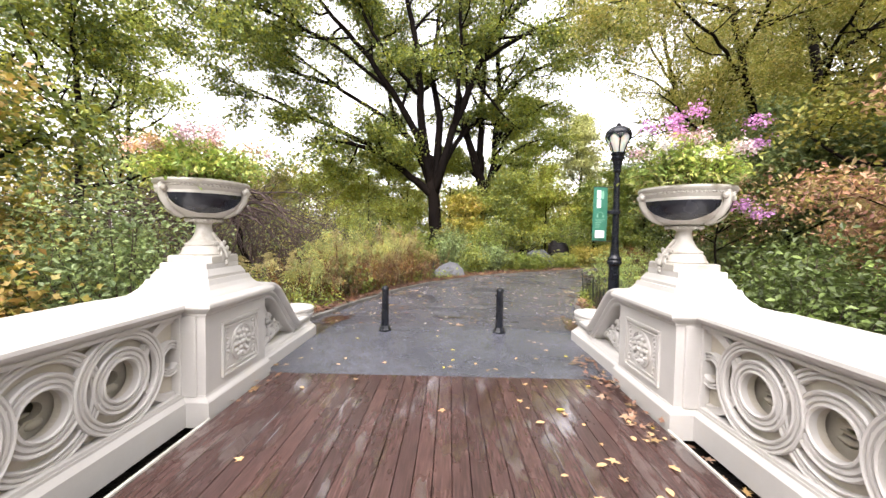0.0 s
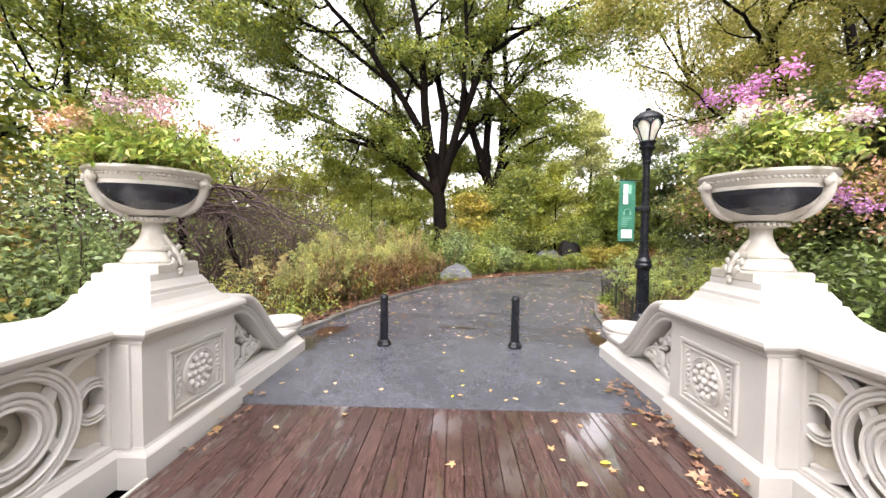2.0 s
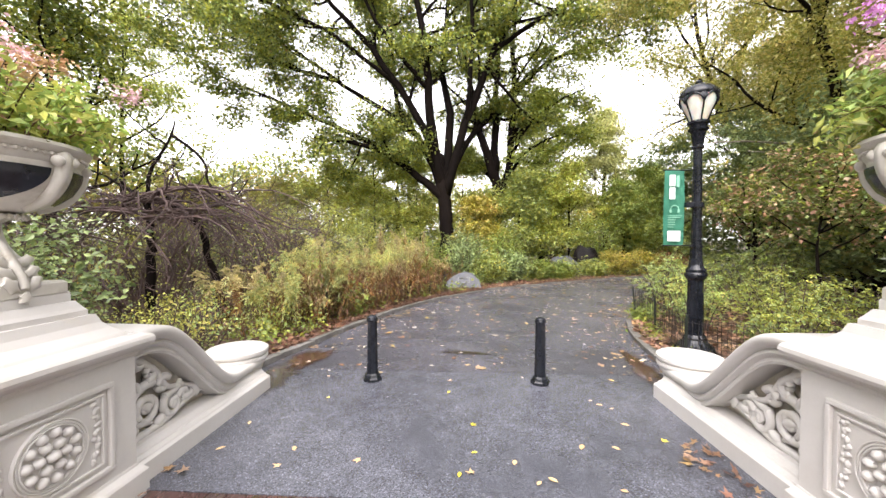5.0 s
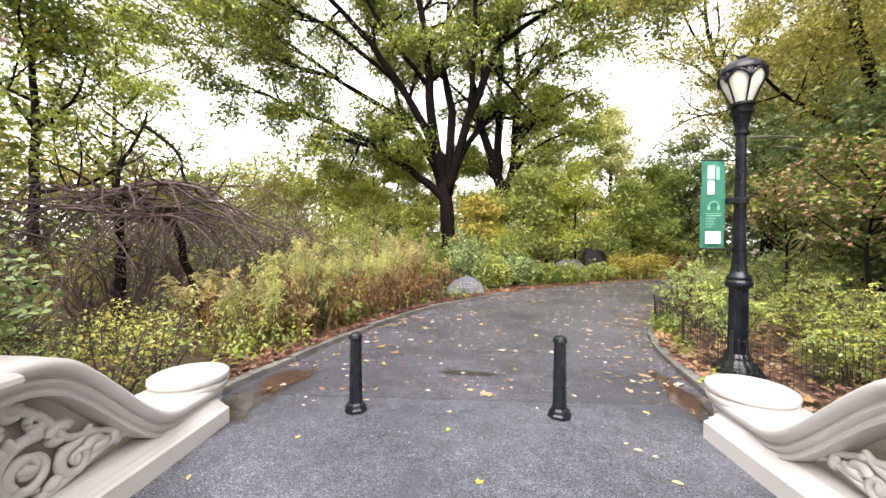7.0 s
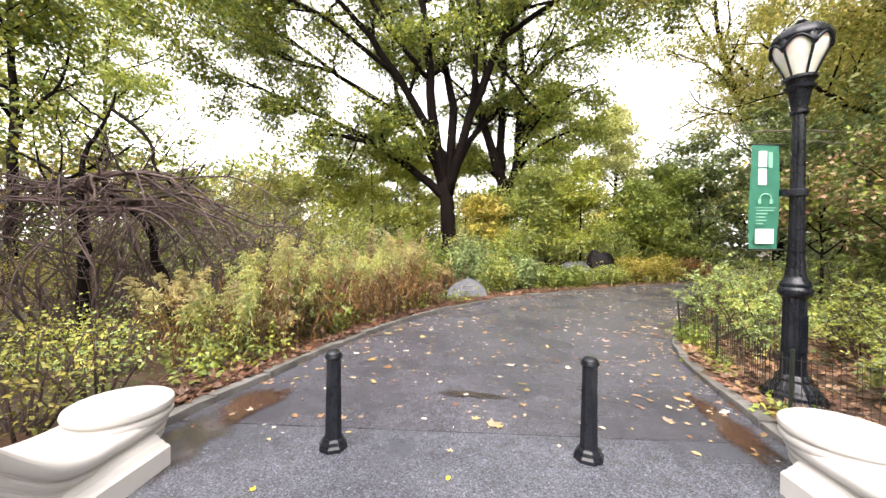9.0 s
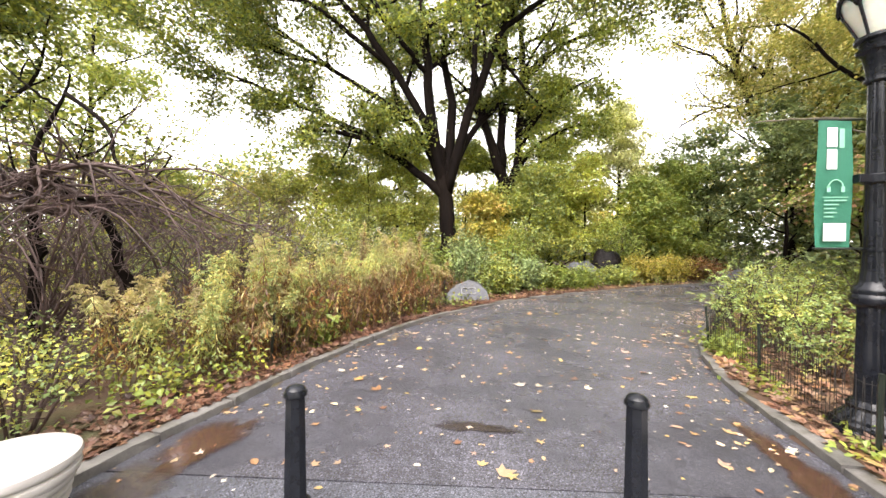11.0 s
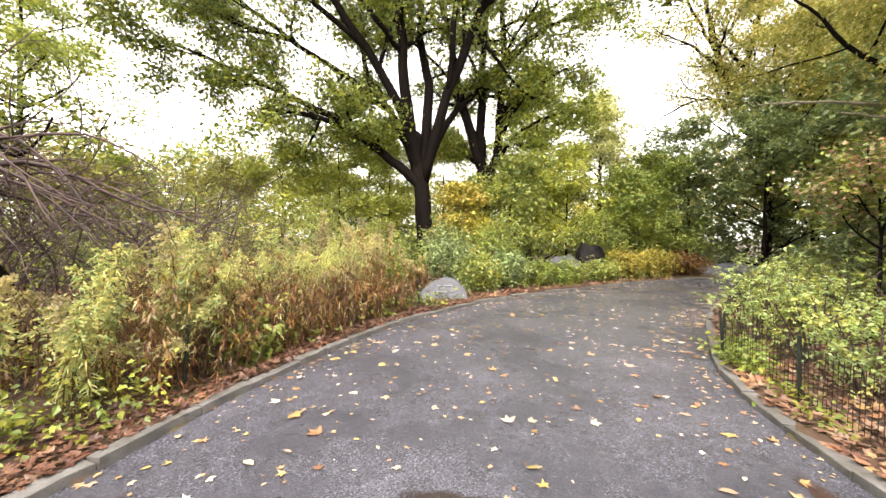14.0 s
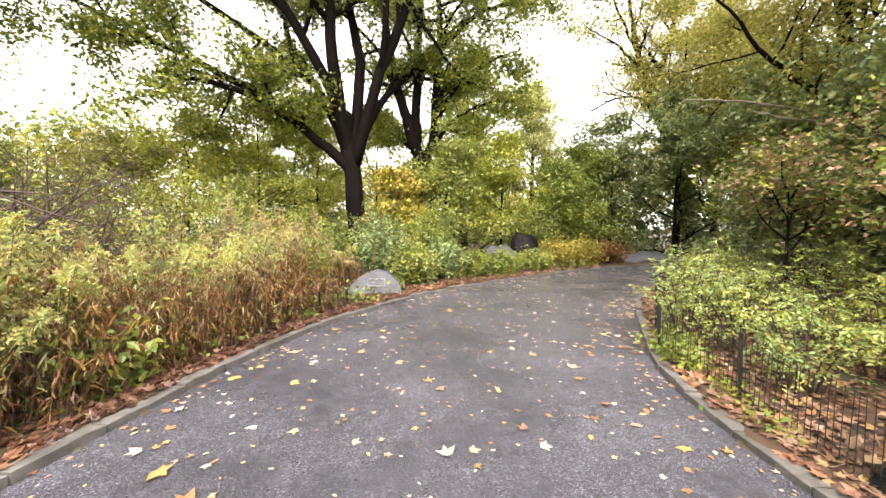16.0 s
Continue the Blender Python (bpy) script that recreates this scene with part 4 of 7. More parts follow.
def urn(sgn):
    uc, yc, z0 = 2.46, -0.48, 1.343
    c = (sx(sgn, uc), yc, 0)
    root = tagged(empty("planter_urn"), "white stone urn with black glazed panels and scrolled handles", "urn", "bridge urns")
    part("foot_block", prism_stack([(0.222, 0.222, z0), (0.222, 0.222, z0 + 0.058), (0.21, 0.21, z0 + 0.07)], c[0], c[1]), M_URN, root)
    part("stem", lathe([(r, z0 + q) for r, q in ((0.21, 0.068), (0.216, 0.085), (0.20, 0.10), (0.187, 0.14), (0.166, 0.165), (0.173, 0.172), (0.171, 0.186), (0.15, 0.196), (0.126, 0.216), (0.098, 0.26), (0.079, 0.31), (0.069, 0.36), (0.07, 0.392), (0.10, 0.41), (0.15, 0.418), (0.155, 0.432), (0.12, 0.446))], 40, c), M_URN, root, smooth=True)
    bm = bmesh.new()
    for k in range(28):
        a = 2 * math.pi * k / 28
        g = bmesh.ops.create_icosphere(bm, subdivisions=1, radius=1)
        for v in g["verts"]:
            v.co = Vector((c[0] + (0.16 + v.co.x * 0.014) * math.cos(a) - v.co.y * 0.016 * math.sin(a), c[1] + (0.16 + v.co.x * 0.014) * math.sin(a) + v.co.y * 0.016 * math.cos(a), z0 + 0.424 + v.co.z * 0.02))
    part("gadroon_band", bm, M_URN, root, smooth=True)
    B = z0 + 0.44
    part("bowl", lathe([(r * 0.905, B + h) for r, h in BOWL], 56, c), M_URN, root, smooth=True)
    part("soil", lathe([(0.335, B + 0.30), (0.28, B + 0.335), (0.1, B + 0.345)], 24, c), M_SOIL, root, "dark potting soil")
    bm = bmesh.new()
    for k in range(72):
        a = 2 * math.pi * k / 72
        g = bmesh.ops.create_icosphere(bm, subdivisions=1, radius=1)
        for v in g["verts"]:
            v.co = Vector((c[0] + 0.399 * math.cos(a) + v.co.x * 0.016, c[1] + 0.399 * math.sin(a) + v.co.y * 0.016, B + 0.308 + v.co.z * 0.013))
    part("bead_band", bm, M_URN, root, smooth=True)
    turns = [radians(d) if sgn < 0 else math.pi - radians(d) for d in (-112, 8, 68, 188)]
    for q in range(4):
        ang = turns[q]
        gap = (120, 60, 120, 60)[q]
        mid = ang - sgn * radians(gap / 2)
        wide = radians(gap / 2 - 7)
        bm = bmesh.new()
        rows = []
        for i in range(13):
            f = i / 12
            zz = B + 0.05 + 0.185 * f
            rr = np.interp(zz - B, [0.015, 0.055, 0.115, 0.185, 0.23, 0.265], [0.181, 0.2715, 0.3394, 0.3756, 0.3846, 0.380]) + 0.006
            half = wide * math.sqrt(1 - (1 - min(1.0, 0.04 + f)) ** 2.2)
            rows.append([bm.verts.new((c[0] + rr * math.cos(mid + half * (j / 6 - 1)), c[1] + rr * math.sin(mid + half * (j / 6 - 1)), zz)) for j in range(13)])
        for a, b in zip(rows, rows[1:]):
            for j in range(12):
                bm.faces.new((a[j], a[j + 1], b[j + 1], b[j]))
        part("glazed_panel", bm, M_NAVY, root, "black glazed panel", smooth=True)
        pts = [(0.385, 0.33), (0.402, 0.305), (0.402, 0.26), (0.388, 0.19), (0.345, 0.115), (0.285, 0.06), (0.21, 0.022)]
        sp = spline([(r * math.cos(ang), r * math.sin(ang), h) for r, h in pts], 20)
        P = sp + np.array([c[0], c[1], B])
        v, f = tubes([(P, np.interp(np.linspace(0, 1, 20), [0, 0.25, 0.7, 1], [0.026, 0.042, 0.038, 0.02]))], 10)
        me = bpy.data.meshes.new("handle")
        me.from_pydata(v.tolist(), [], f)
        me.materials.append(M_URN)
        me.shade_smooth()
        hd = link_mesh("handle", me, root)
        for k in (-1, 1):
            bm = bmesh.new()
            g = bmesh.ops.create_uvsphere(bm, u_segments=14, v_segments=10, radius=0.03)
            ca, sa = math.cos(ang + k * 0.10), math.sin(ang + k * 0.10)
            for vv in g["verts"]:
                vv.co = vv.co + Vector((c[0] + 0.415 * ca, c[1] + 0.415 * sa, B + 0.275))
            part("volute", bm, M_URN, root, smooth=True)
    P = spline([(c[0] - sgn * r, c[1] + q, z0 + z) for r, q, z in ((0.088, 0.0, 0.30), (0.125, 0.012, 0.235), (0.182, -0.008, 0.17), (0.215, 0.006, 0.10), (0.232, 0.0, 0.04))], 16)
    tube_mesh("acanthus_strap", [(P, np.interp(np.linspace(0, 1, 16), [0, 0.5, 1], [0.016, 0.026, 0.02]))], M_URN, root, sides=8)
    for lv, side in ((0, -1), (0, 1), (1, -1), (1, 1), (2, -1), (2, 1), (3, 0), (0, 0)):
        bm = bmesh.new()
        g = bmesh.ops.create_icosphere(bm, subdivisions=2, radius=1)
        zz = z0 + (0.185, 0.125, 0.065, -0.005)[lv] - (0.02 if side == 0 and lv == 0 else 0)
        rr = (0.165, 0.20, 0.222, 0.236)[lv]
        tilt = side * (1.15 - 0.25 * lv)
        for v in g["verts"]:
            wave = 1 + 0.22 * math.cos(5 * math.atan2(v.co.z, v.co.y))
            a2, b2 = v.co.y * 0.03 * wave, v.co.z * (0.052 if side else 0.034) * wave
            v.co = Vector((c[0] - sgn * (rr + 0.016 * v.co.x), c[1] + side * 0.052 + a2 * math.cos(tilt) + b2 * math.sin(tilt), zz + b2 * math.cos(tilt) - a2 * math.sin(tilt)))
        part("acanthus_lobe", bm, M_URN, root, smooth=True)
    return root, (c[0], c[1], B + 0.34)


URN_TOPS = []
for sgn in (-1, 1):
    balustrade(sgn)
    pedestal(sgn)
    scroll_wing(sgn)
    URN_TOPS.append(urn(sgn)[1])

# ---- bollards, lamp, banner ----


def bollard(x, y, label):
    root = tagged(empty("bollard", (x, y, 0)), label, "bollard", "pair of path bollards")
    part("base", lathe([(0.112, 0.0), (0.112, 0.028), (0.098, 0.045), (0.088, 0.07), (0.072, 0.085)], 8), M_IRON, root)
    part("post", lathe([(0.07, 0.083), (0.067, 0.09), (0.057, 0.70)], 8), M_IRON, root)
    part("cap", lathe([(0.060, 0.698), (0.068, 0.705), (0.068, 0.722), (0.058, 0.735), (0.058, 0.742), (0.045, 0.757), (0.02, 0.766)], 16), M_IRON, root, smooth=True)
    return root


bollard(-0.935, 2.01, "slender octagonal black iron bollard standing in asphalt")
bollard(1.022, 2.01, "slender octagonal black iron bollard with scuffed rusty cap")


def street_lamp(x, y, z, label):
    root = tagged(empty("street_lamp", (x, y, z)), label, "street lamp")
    part("base", lathe([(0.27, -0.06), (0.27, 0.03), (0.257, 0.05), (0.248, 0.085), (0.221, 0.105), (0.211, 0.13), (0.167, 0.165), (0.144, 0.20), (0.149, 0.225), (0.135, 0.25), (0.119, 0.27)], 48, flute=0.06, flutes=12), M_IRON, root)
    part("pedestal_shaft", lathe([(0.114, 0.265), (0.107, 0.33), (0.098, 1.0), (0.103, 1.05)], 48, flute=0.10, flutes=8), M_IRON, root)
    part("access_door", box(-0.04, 0.04, -0.112, -0.09, 0.50, 0.88, 0.006), M_IRON, root, "small access door in the shaft")
    part("collar", lathe([(0.106, 1.045), (0.132, 1.07), (0.141, 1.10), (0.139, 1.13), (0.123, 1.15), (0.13, 1.17), (0.123, 1.20), (0.0968, 1.225), (0.088, 1.26)], 40, flute=0.04, flutes=20), M_IRON, root, smooth=True)
    part("shaft", lathe([(0.092, 1.25), (0.080, 1.34), (0.071, 1.50), (0.082, 1.505), (0.082, 1.525), (0.068, 1.53), (0.055, 2.90)], 40, flute=0.07, flutes=10), M_IRON, root)
    part("ring", lathe([(0.064, 2.885), (0.078, 2.90), (0.078, 2.925), (0.066, 2.935)], 28), M_IRON, root, smooth=True)
    part("neck", lathe([(0.065, 2.93), (0.07, 2.98), (0.09, 3.10), (0.10, 3.125), (0.125, 3.14), (0.13, 3.165), (0.105, 3.18), (0.115, 3.22), (0.14, 3.235), (0.14, 3.26), (0.12, 3.27)], 36), M_IRON, root, smooth=True)
    part("globe", lathe([(0.098, 3.265), (0.106, 3.29), (0.148, 3.39), (0.192, 3.49), (0.213, 3.56), (0.218, 3.61), (0.202, 3.66), (0.144, 3.70)], 40), M_GLOBE, root, "frosted pear-shaped glass globe", smooth=True)
    part("hood", lathe([(0.226, 3.60), (0.240, 3.615), (0.244, 3.635), (0.236, 3.66), (0.212, 3.70), (0.172, 3.735), (0.12, 3.765), (0.06, 3.78), (0.042, 3.80), (0.05, 3.815), (0.035, 3.835), (0.012, 3.845)], 48, flute=0.03, flutes=12), M_IRON, root, smooth=True)
    for k in range(6):
        a = 2 * math.pi * (k + 0.25) / 6
        rib = [(0.107, 3.26), (0.117, 3.29), (0.158, 3.39), (0.202, 3.49), (0.224, 3.56), (0.23, 3.61), (0.225, 3.65)]
        P = spline([(r * math.cos(a), r * math.sin(a), h) for r, h in rib], 18)
        tube_mesh("cage_rib", [(P, np.linspace(0.012, 0.018, 18))], M_IRON, root, sides=6)
        lobe = bmesh.new()
        g = bmesh.ops.create_icosphere(lobe, subdivisions=2, radius=1)
        for v in g["verts"]:
            q, t, h = 0.226 + v.co.x * 0.015, v.co.y * 0.05 * (0.5 + 0.5 * (v.co.z + 1) / 2), 3.555 + v.co.z * 0.07
            v.co = Vector((q * math.cos(a) - t * math.sin(a), q * math.sin(a) + t * math.cos(a), h))
        part("hood_lobe", lobe, M_IRON, root, smooth=True)
        A = [(a + (math.pi / 3) * f, 0.228, 3.52 + 0.09 * math.sin(math.pi * f)) for f in np.linspace(0, 1, 14)]
        tube_mesh("cage_arch", [(np.array([(r * math.cos(t), r * math.sin(t), h) for t, r, h in A]), np.full(14, 0.016))], M_IRON, root, sides=6)
    part("band", lathe([(0.078, 2.06), (0.088, 2.07), (0.088, 2.13), (0.078, 2.14)], 28), M_IRON, root, smooth=True)
    part("band_box", box(-0.17, -0.06, -0.05, 0.03, 2.065, 2.135, 0.008), M_IRON, root)
    return root


LX, LY = 3.43, 3.15
street_lamp(LX, LY, 0.05, "tall black cast-iron lamp post with frosted globe, in leaf-strewn bed")


def banner(x0, x1, y, z0, z1, pole, label, printed=True):
    root = tagged(empty("banner", ((x0 + x1) / 2, y, z0)), label, "banner")
    oy = -y
    ox = -(x0 + x1) / 2
    bm = bmesh.new()
    n = 14
    vs = []
    for i in range(n + 1):
        for j in range(7):
            f, g = i / n, j / 6
            vs.append(bm.verts.new((x0 + (x1 - x0) * g + ox, 0.012 * math.sin(f * 5 + g * 2), (z1 - z0) * f)))
    for i in range(n):
        for j in range(6):
            bm.faces.new((vs[i * 7 + j], vs[i * 7 + j + 1], vs[i * 7 + j + 8], vs[i * 7 + j + 7]))
    bmesh.ops.solidify(bm, geom=bm.faces[:], thickness=0.004)
    part("cloth", bm, M_BANNER, root, smooth=True)
    h = z1 - z0
    for zz in (-0.008, h + 0.008):
        P = np.array([(x0 - 0.015 + ox, 0, zz), (x1 + 0.02 + ox, 0, zz), (pole + ox, 0.0, zz)])
        tube_mesh("rod", [(P, np.full(3, 0.011))], M_GREENIRON, root)
    if printed:
        w = x1 - x0
        yy = -0.017

        def bar(name, a, b, c, d, mat):
            part(name, box(x0 + ox + a * w, x0 + ox + b * w, yy - 0.003, yy + 0.001, h * c, h * d), mat, root)
        bar("print_block", 0.24, 0.52, 0.79, 0.94, M_PRINT)
        bar("print_block", 0.24, 0.52, 0.615, 0.77, M_PRINT)
        bar("print_strip", 0.58, 0.72, 0.78, 0.93, M_PALEGREEN)
        for k, e in enumerate((0.95, 0.62, 0.5, 0.55, 0.4)):
            bar("print_line", 0.18, 0.18 + 0.66 * e, 0.365 - 0.032 * k, 0.375 - 0.032 * k, M_PALEGREEN)
        bar("print_line", 0.14, 0.86, 0.392, 0.398, M_PALEGREEN)
        bar("print_box", 0.17, 0.80, 0.05, 0.19, M_PRINT)
        A = [(0.5 + 0.2 * math.cos(t), 0.475 + 0.055 * math.sin(t)) for t in np.linspace(0, math.pi, 20)]
        P = np.array([(x0 + ox + a * w, yy, h * b) for a, b in A])
        tube_mesh("print_arc", [(P, np.full(20, 0.006))], M_PALEGREEN, root)
        for a in (0.3, 0.7):
            bar("print_dot", a - 0.05, a + 0.05, 0.435, 0.48, M_PALEGREEN)
    return root


banner(2.985, 3.265, LY + 0.02, 1.585, 2.64, LX - 0.07, "green cloth banner with white print blocks hung on the lamp post")

# ---- trees ----


def gz(x, y):
    return float(ground_z([(x, y)])[0])


def limb(pts, r0, r1, n=16):
    P = spline(pts, n)
    P[1:] += rng.normal(size=(n - 1, 3)) * 0.03 * min(1, r0 * 8)
    return P, np.linspace(r0, r1, n)


def finish_tree(root, trunk, limbs, twigs, groups):
    tube_mesh("trunk", [trunk], M_BARK, root, sides=12)
    for lb in limbs:
        tube_mesh("limb", [lb], M_BARK, root, sides=8)
    if twigs:
        tube_mesh("branchwork", twigs, M_BARK, root, sides=5)["kind"] = "stuff"
    if groups:
        leaves_mesh("crown", groups, root)


def tree(x, y, h, reach, mat, label, per=60, size=(0.09, 0.16), r=0.16, first=0.3, limbs=8, lean=(0.0, 0.0), sigma=0.32, name="tree", group="", shape=LEAF, width=0.62, levels=(4, 4), droop=0.25, bark=None, lift=0.08):
    z = gz(x, y)
    root = tagged(empty(name, (0, 0, 0)), label, "tree", group)
    top = np.array([x + lean[0], y + lean[1], z + h * 0.86])
    mid = np.array([x + lean[0] * 0.4 + rng.normal() * 0.15, y + lean[1] * 0.4, z + h * 0.45])
    trunk = limb([(x, y, z - 0.1), mid, top], r, r * 0.2, 14)
    trunk[1][0] *= 1.35
    lbs = []
    for k in range(limbs):
        f = first + (0.95 - first) * (k + rng.uniform(0, 0.8)) / limbs
        i = min(12, int(f * 13))
        p = trunk[0][i]
        a = k * 2.4 + rng.uniform(-0.5, 0.5)
        ln = reach * (1.1 - 0.55 * (f - first) / (1 - first)) * rng.uniform(0.75, 1.15)
        d = np.array([math.cos(a), math.sin(a), rng.uniform(0.25, 0.7)])
        lbs.append(offshoot(p, d, ln, max(0.02, trunk[1][i] * 0.6), 0.14, lift, 9))
    lbs.append((trunk[0][-4:], trunk[1][-4:]))
    tw, last = grow(lbs[:-1] + [offshoot(trunk[0][-1], (0, 0, 1), reach * 0.4, trunk[1][-1], 0.2, 0.1)], 2, levels, 0.45, 0.06)
    C = clusters(last, per, sigma, 0.36)
    finish_tree(root, trunk, lbs[:-1], tw, [(*random_leaves(C, *size, width, droop, shape=shape), mat)])
    return root


def big_oak():
    """The spreading oak that closes the view: its main limbs one by one."""
    root = tagged(empty("oak_tree"), "large spreading oak with dark wet bark and turning green leaves", "tree")
    Y = 18.0
    trunk = limb([(-0.68, Y, gz(-0.68, Y) - 0.2), (-0.72, Y, 1.6), (-0.86, Y, 3.6), (-1.08, Y, 5.0), (-1.2, Y, 6.2)], 0.44, 0.27, 18)
    trunk[1][:4] *= [1.5, 1.2, 1.08, 1.0]
    L = [
        ([(-0.9, Y, 3.9), (-2.2, Y - 0.3, 5.0), (-4.5, Y - 0.7, 6.5), (-7.5, Y - 1.4, 6.9)], 0.2, 0.05),
        ([(-4.5, Y - 0.7, 6.7), (-6.6, Y - 0.5, 7.7), (-9.4, Y - 0.9, 8.9), (-12.8, Y - 1.5, 10.2)], 0.12, 0.03),
        ([(-1.05, Y, 4.8), (-1.95, Y + 0.2, 6.7), (-2.97, Y, 7.9), (-6.6, Y - 0.4, 10.2), (-9.5, Y - 1, 12.2)], 0.19, 0.04),
        ([(-1.1, Y, 5.0), (-1.9, Y - 0.3, 7.5), (-4.2, Y - 1.2, 11.0), (-6.4, Y - 2.0, 13.4), (-8.5, Y - 2.4, 15.5)], 0.2, 0.05),
        ([(-1.05, Y, 4.6), (-1.6, Y - 0.5, 7.9), (-1.8, Y - 1.0, 11.4), (-2.4, Y - 1.3, 14.5), (-3.2, Y - 1.6, 18)], 0.22, 0.06),
        ([(-0.85, Y, 4.2), (-0.6, Y + 0.5, 8.4), (-1.05, Y + 0.9, 11.4), (-0.7, Y + 1, 15.2), (-0.4, Y + 1, 18)], 0.2, 0.05),
        ([(-0.8, Y, 4.1), (0.2, Y - 0.5, 7.6), (1.87, Y - 1.1, 11.6), (3.15, Y - 1.6, 13.6), (6.2, Y - 2.2, 15.5)], 0.21, 0.06),
        ([(-0.9, Y, 4.4), (0.4, Y + 1.5, 7.4), (2.6, Y + 2.6, 10.0), (4.5, Y + 3.4, 12.4)], 0.17, 0.05),
        ([(-2.97, Y, 7.9), (-3.6, Y + 0.8, 9.6), (-4.0, Y + 1.8, 12.5), (-4.3, Y + 2.4, 16)], 0.12, 0.04),
        ([(-1.75, Y - 0.8, 9.6), (-3.4, Y - 2.2, 11.2), (-4.6, Y - 3.2, 13.2), (-5.2, Y - 3.8, 15.5)], 0.1, 0.03),
        ([(0.25, Y - 0.5, 7.8), (0.6, Y - 1.8, 11.0), (0.5, Y - 2.8, 14.0), (1.2, Y - 3.2, 16.5)], 0.11, 0.03),
        ([(-3.4, Y - 0.7, 9.8), (-6.2, Y - 3.0, 11.4), (-9.5, Y - 4.2, 12.4), (-12.5, Y - 4.8, 12.6)], 0.09, 0.03),
        ([(-6.6, Y - 0.4, 10.2), (-10.0, Y + 0.4, 11.6), (-13.5, Y + 0.4, 13.4)], 0.09, 0.03),
        ([(1.6, Y - 1.0, 11.2), (4.0, Y - 2.4, 12.2), (7.0, Y - 3.4, 12.8), (9.6, Y - 3.8, 12.4)], 0.1, 0.03),
    ]
    lbs = [limb(p, a * 1.35, b * 1.2) for p, a, b in L]
    tw, last = grow(lbs, 2, (10, 6), 0.28, 0.02, 0.95, 0.38)
    C = clusters(last, 132, 0.42, 0.38, 0.22)
    finish_tree(root, trunk, lbs, tw, [(*random_leaves(C, 0.12, 0.23, 0.6), F_OAK)])


def second_oak():
    root = tagged(empty("oak_tree"), "multi-stemmed green oak standing behind the larger one", "tree")
    Y = 20.3
    trunk = limb([(2.3, Y, gz(2.3, Y) - 0.2), (2.25, Y, 2.5), (2.2, Y, 4.6), (2.0, Y, 6.0)], 0.42, 0.26, 14)
    L = [([(2.1, Y, 5.2), (1.3, Y, 7.6), (0.9, Y, 9.3), (0.2, Y - 0.4, 12.5), (-0.6, Y, 15.5)], 0.22, 0.05),
         ([(2.3, Y, 4.0), (2.9, Y, 6.4), (3.15, Y, 10.8), (3.1, Y, 13.7), (3.8, Y - 0.5, 17)], 0.2, 0.05),
         ([(2.05, Y, 5.8), (2.1, Y + 0.4, 9.5), (2.25, Y + 0.6, 13), (1.9, Y + 0.6, 16.5)], 0.2, 0.05),
         ([(2.9, Y, 5.6), (4.2, Y - 0.6, 7.1), (6.4, Y - 1.2, 7.8)], 0.09, 0.025),
         ([(3.15, Y, 10.2), (4.8, Y - 0.5, 11.8), (7.0, Y - 1.0, 12.6), (9.4, Y - 1.5, 13.0)], 0.11, 0.03),
         ([(3.0, Y, 8.0), (4.2, Y + 1.2, 9.2), (5.4, Y + 1.8, 9.8)], 0.09, 0.03),
         ([(2.9, Y, 6.4), (4.0, Y - 0.8, 8.4), (5.6, Y - 1.0, 9.6), (7.0, Y - 1.0, 10.2)], 0.08, 0.025),
         ([(2.2, Y, 5.0), (1.2, Y + 1.2, 6.2), (0.2, Y + 1.8, 7.0)], 0.08, 0.025)]
    lbs = [limb(p, a * 1.35, b * 1.2) for p, a, b in L]
    tw, last = grow(lbs, 2, (9, 5), 0.28, 0.03, 0.95, 0.3)
    C = clusters(last, 62, 0.38, 0.55, 0.2)
    finish_tree(root, trunk, lbs, tw, [(*random_leaves(C, 0.13, 0.25, 0.62), F_OAK2)])


def bare_tree():
    """Half-bare tree with long outstretched twigs beyond the bend."""
    root = tagged(empty("bare_tree"), "half-bare dark tree with long outstretched branches", "tree")
    x, y = 19.6, 22.0
    trunk = limb([(x, y, gz(x, y) - 0.2), (19.0, y, 4.0), (18.0, y + 0.3, 7.2), (17.0, y + 0.8, 9.3)], 0.42, 0.28, 14)
    L = [([(17.8, y + 0.4, 7.6), (16.4, y, 9.0), (14.2, y - 0.4, 9.3), (11.6, y - 0.8, 8.0)], 0.15, 0.03),
         ([(17.0, y + 0.8, 9.3), (16.0, y + 0.8, 12.0), (15.0, y + 0.4, 14.6), (14.4, y, 18)], 0.24, 0.05),
         ([(16.5, y + 0.8, 10.8), (14.4, y + 0.4, 12.4), (11.8, y, 13.2)], 0.12, 0.02),
         ([(17.0, y + 0.8, 9.3), (17.8, y + 0.8, 12.5), (18.2, y, 16), (19.6, y - 1, 19)], 0.2, 0.05),
         ([(18.5, y, 5.9), (20.0, y - 1, 9.6), (21.6, y - 2, 13), (22.6, y - 3, 16)], 0.2, 0.05),
         ([(15.8, y + 0.7, 12.3), (13.5, y, 15.0), (12.4, y - 0.5, 17.2)], 0.1, 0.02)]
    lbs = [limb(p, a, b) for p, a, b in L]
    tw, last = grow(lbs, 2, (8, 4), 0.36, 0.05, 0.85, 0.2)
    C = clusters(last[len(last) // 3:], 30, 0.4)
    finish_tree(root, trunk, lbs, tw, [(*random_leaves(C, 0.12, 0.22), F_LOCUST)])


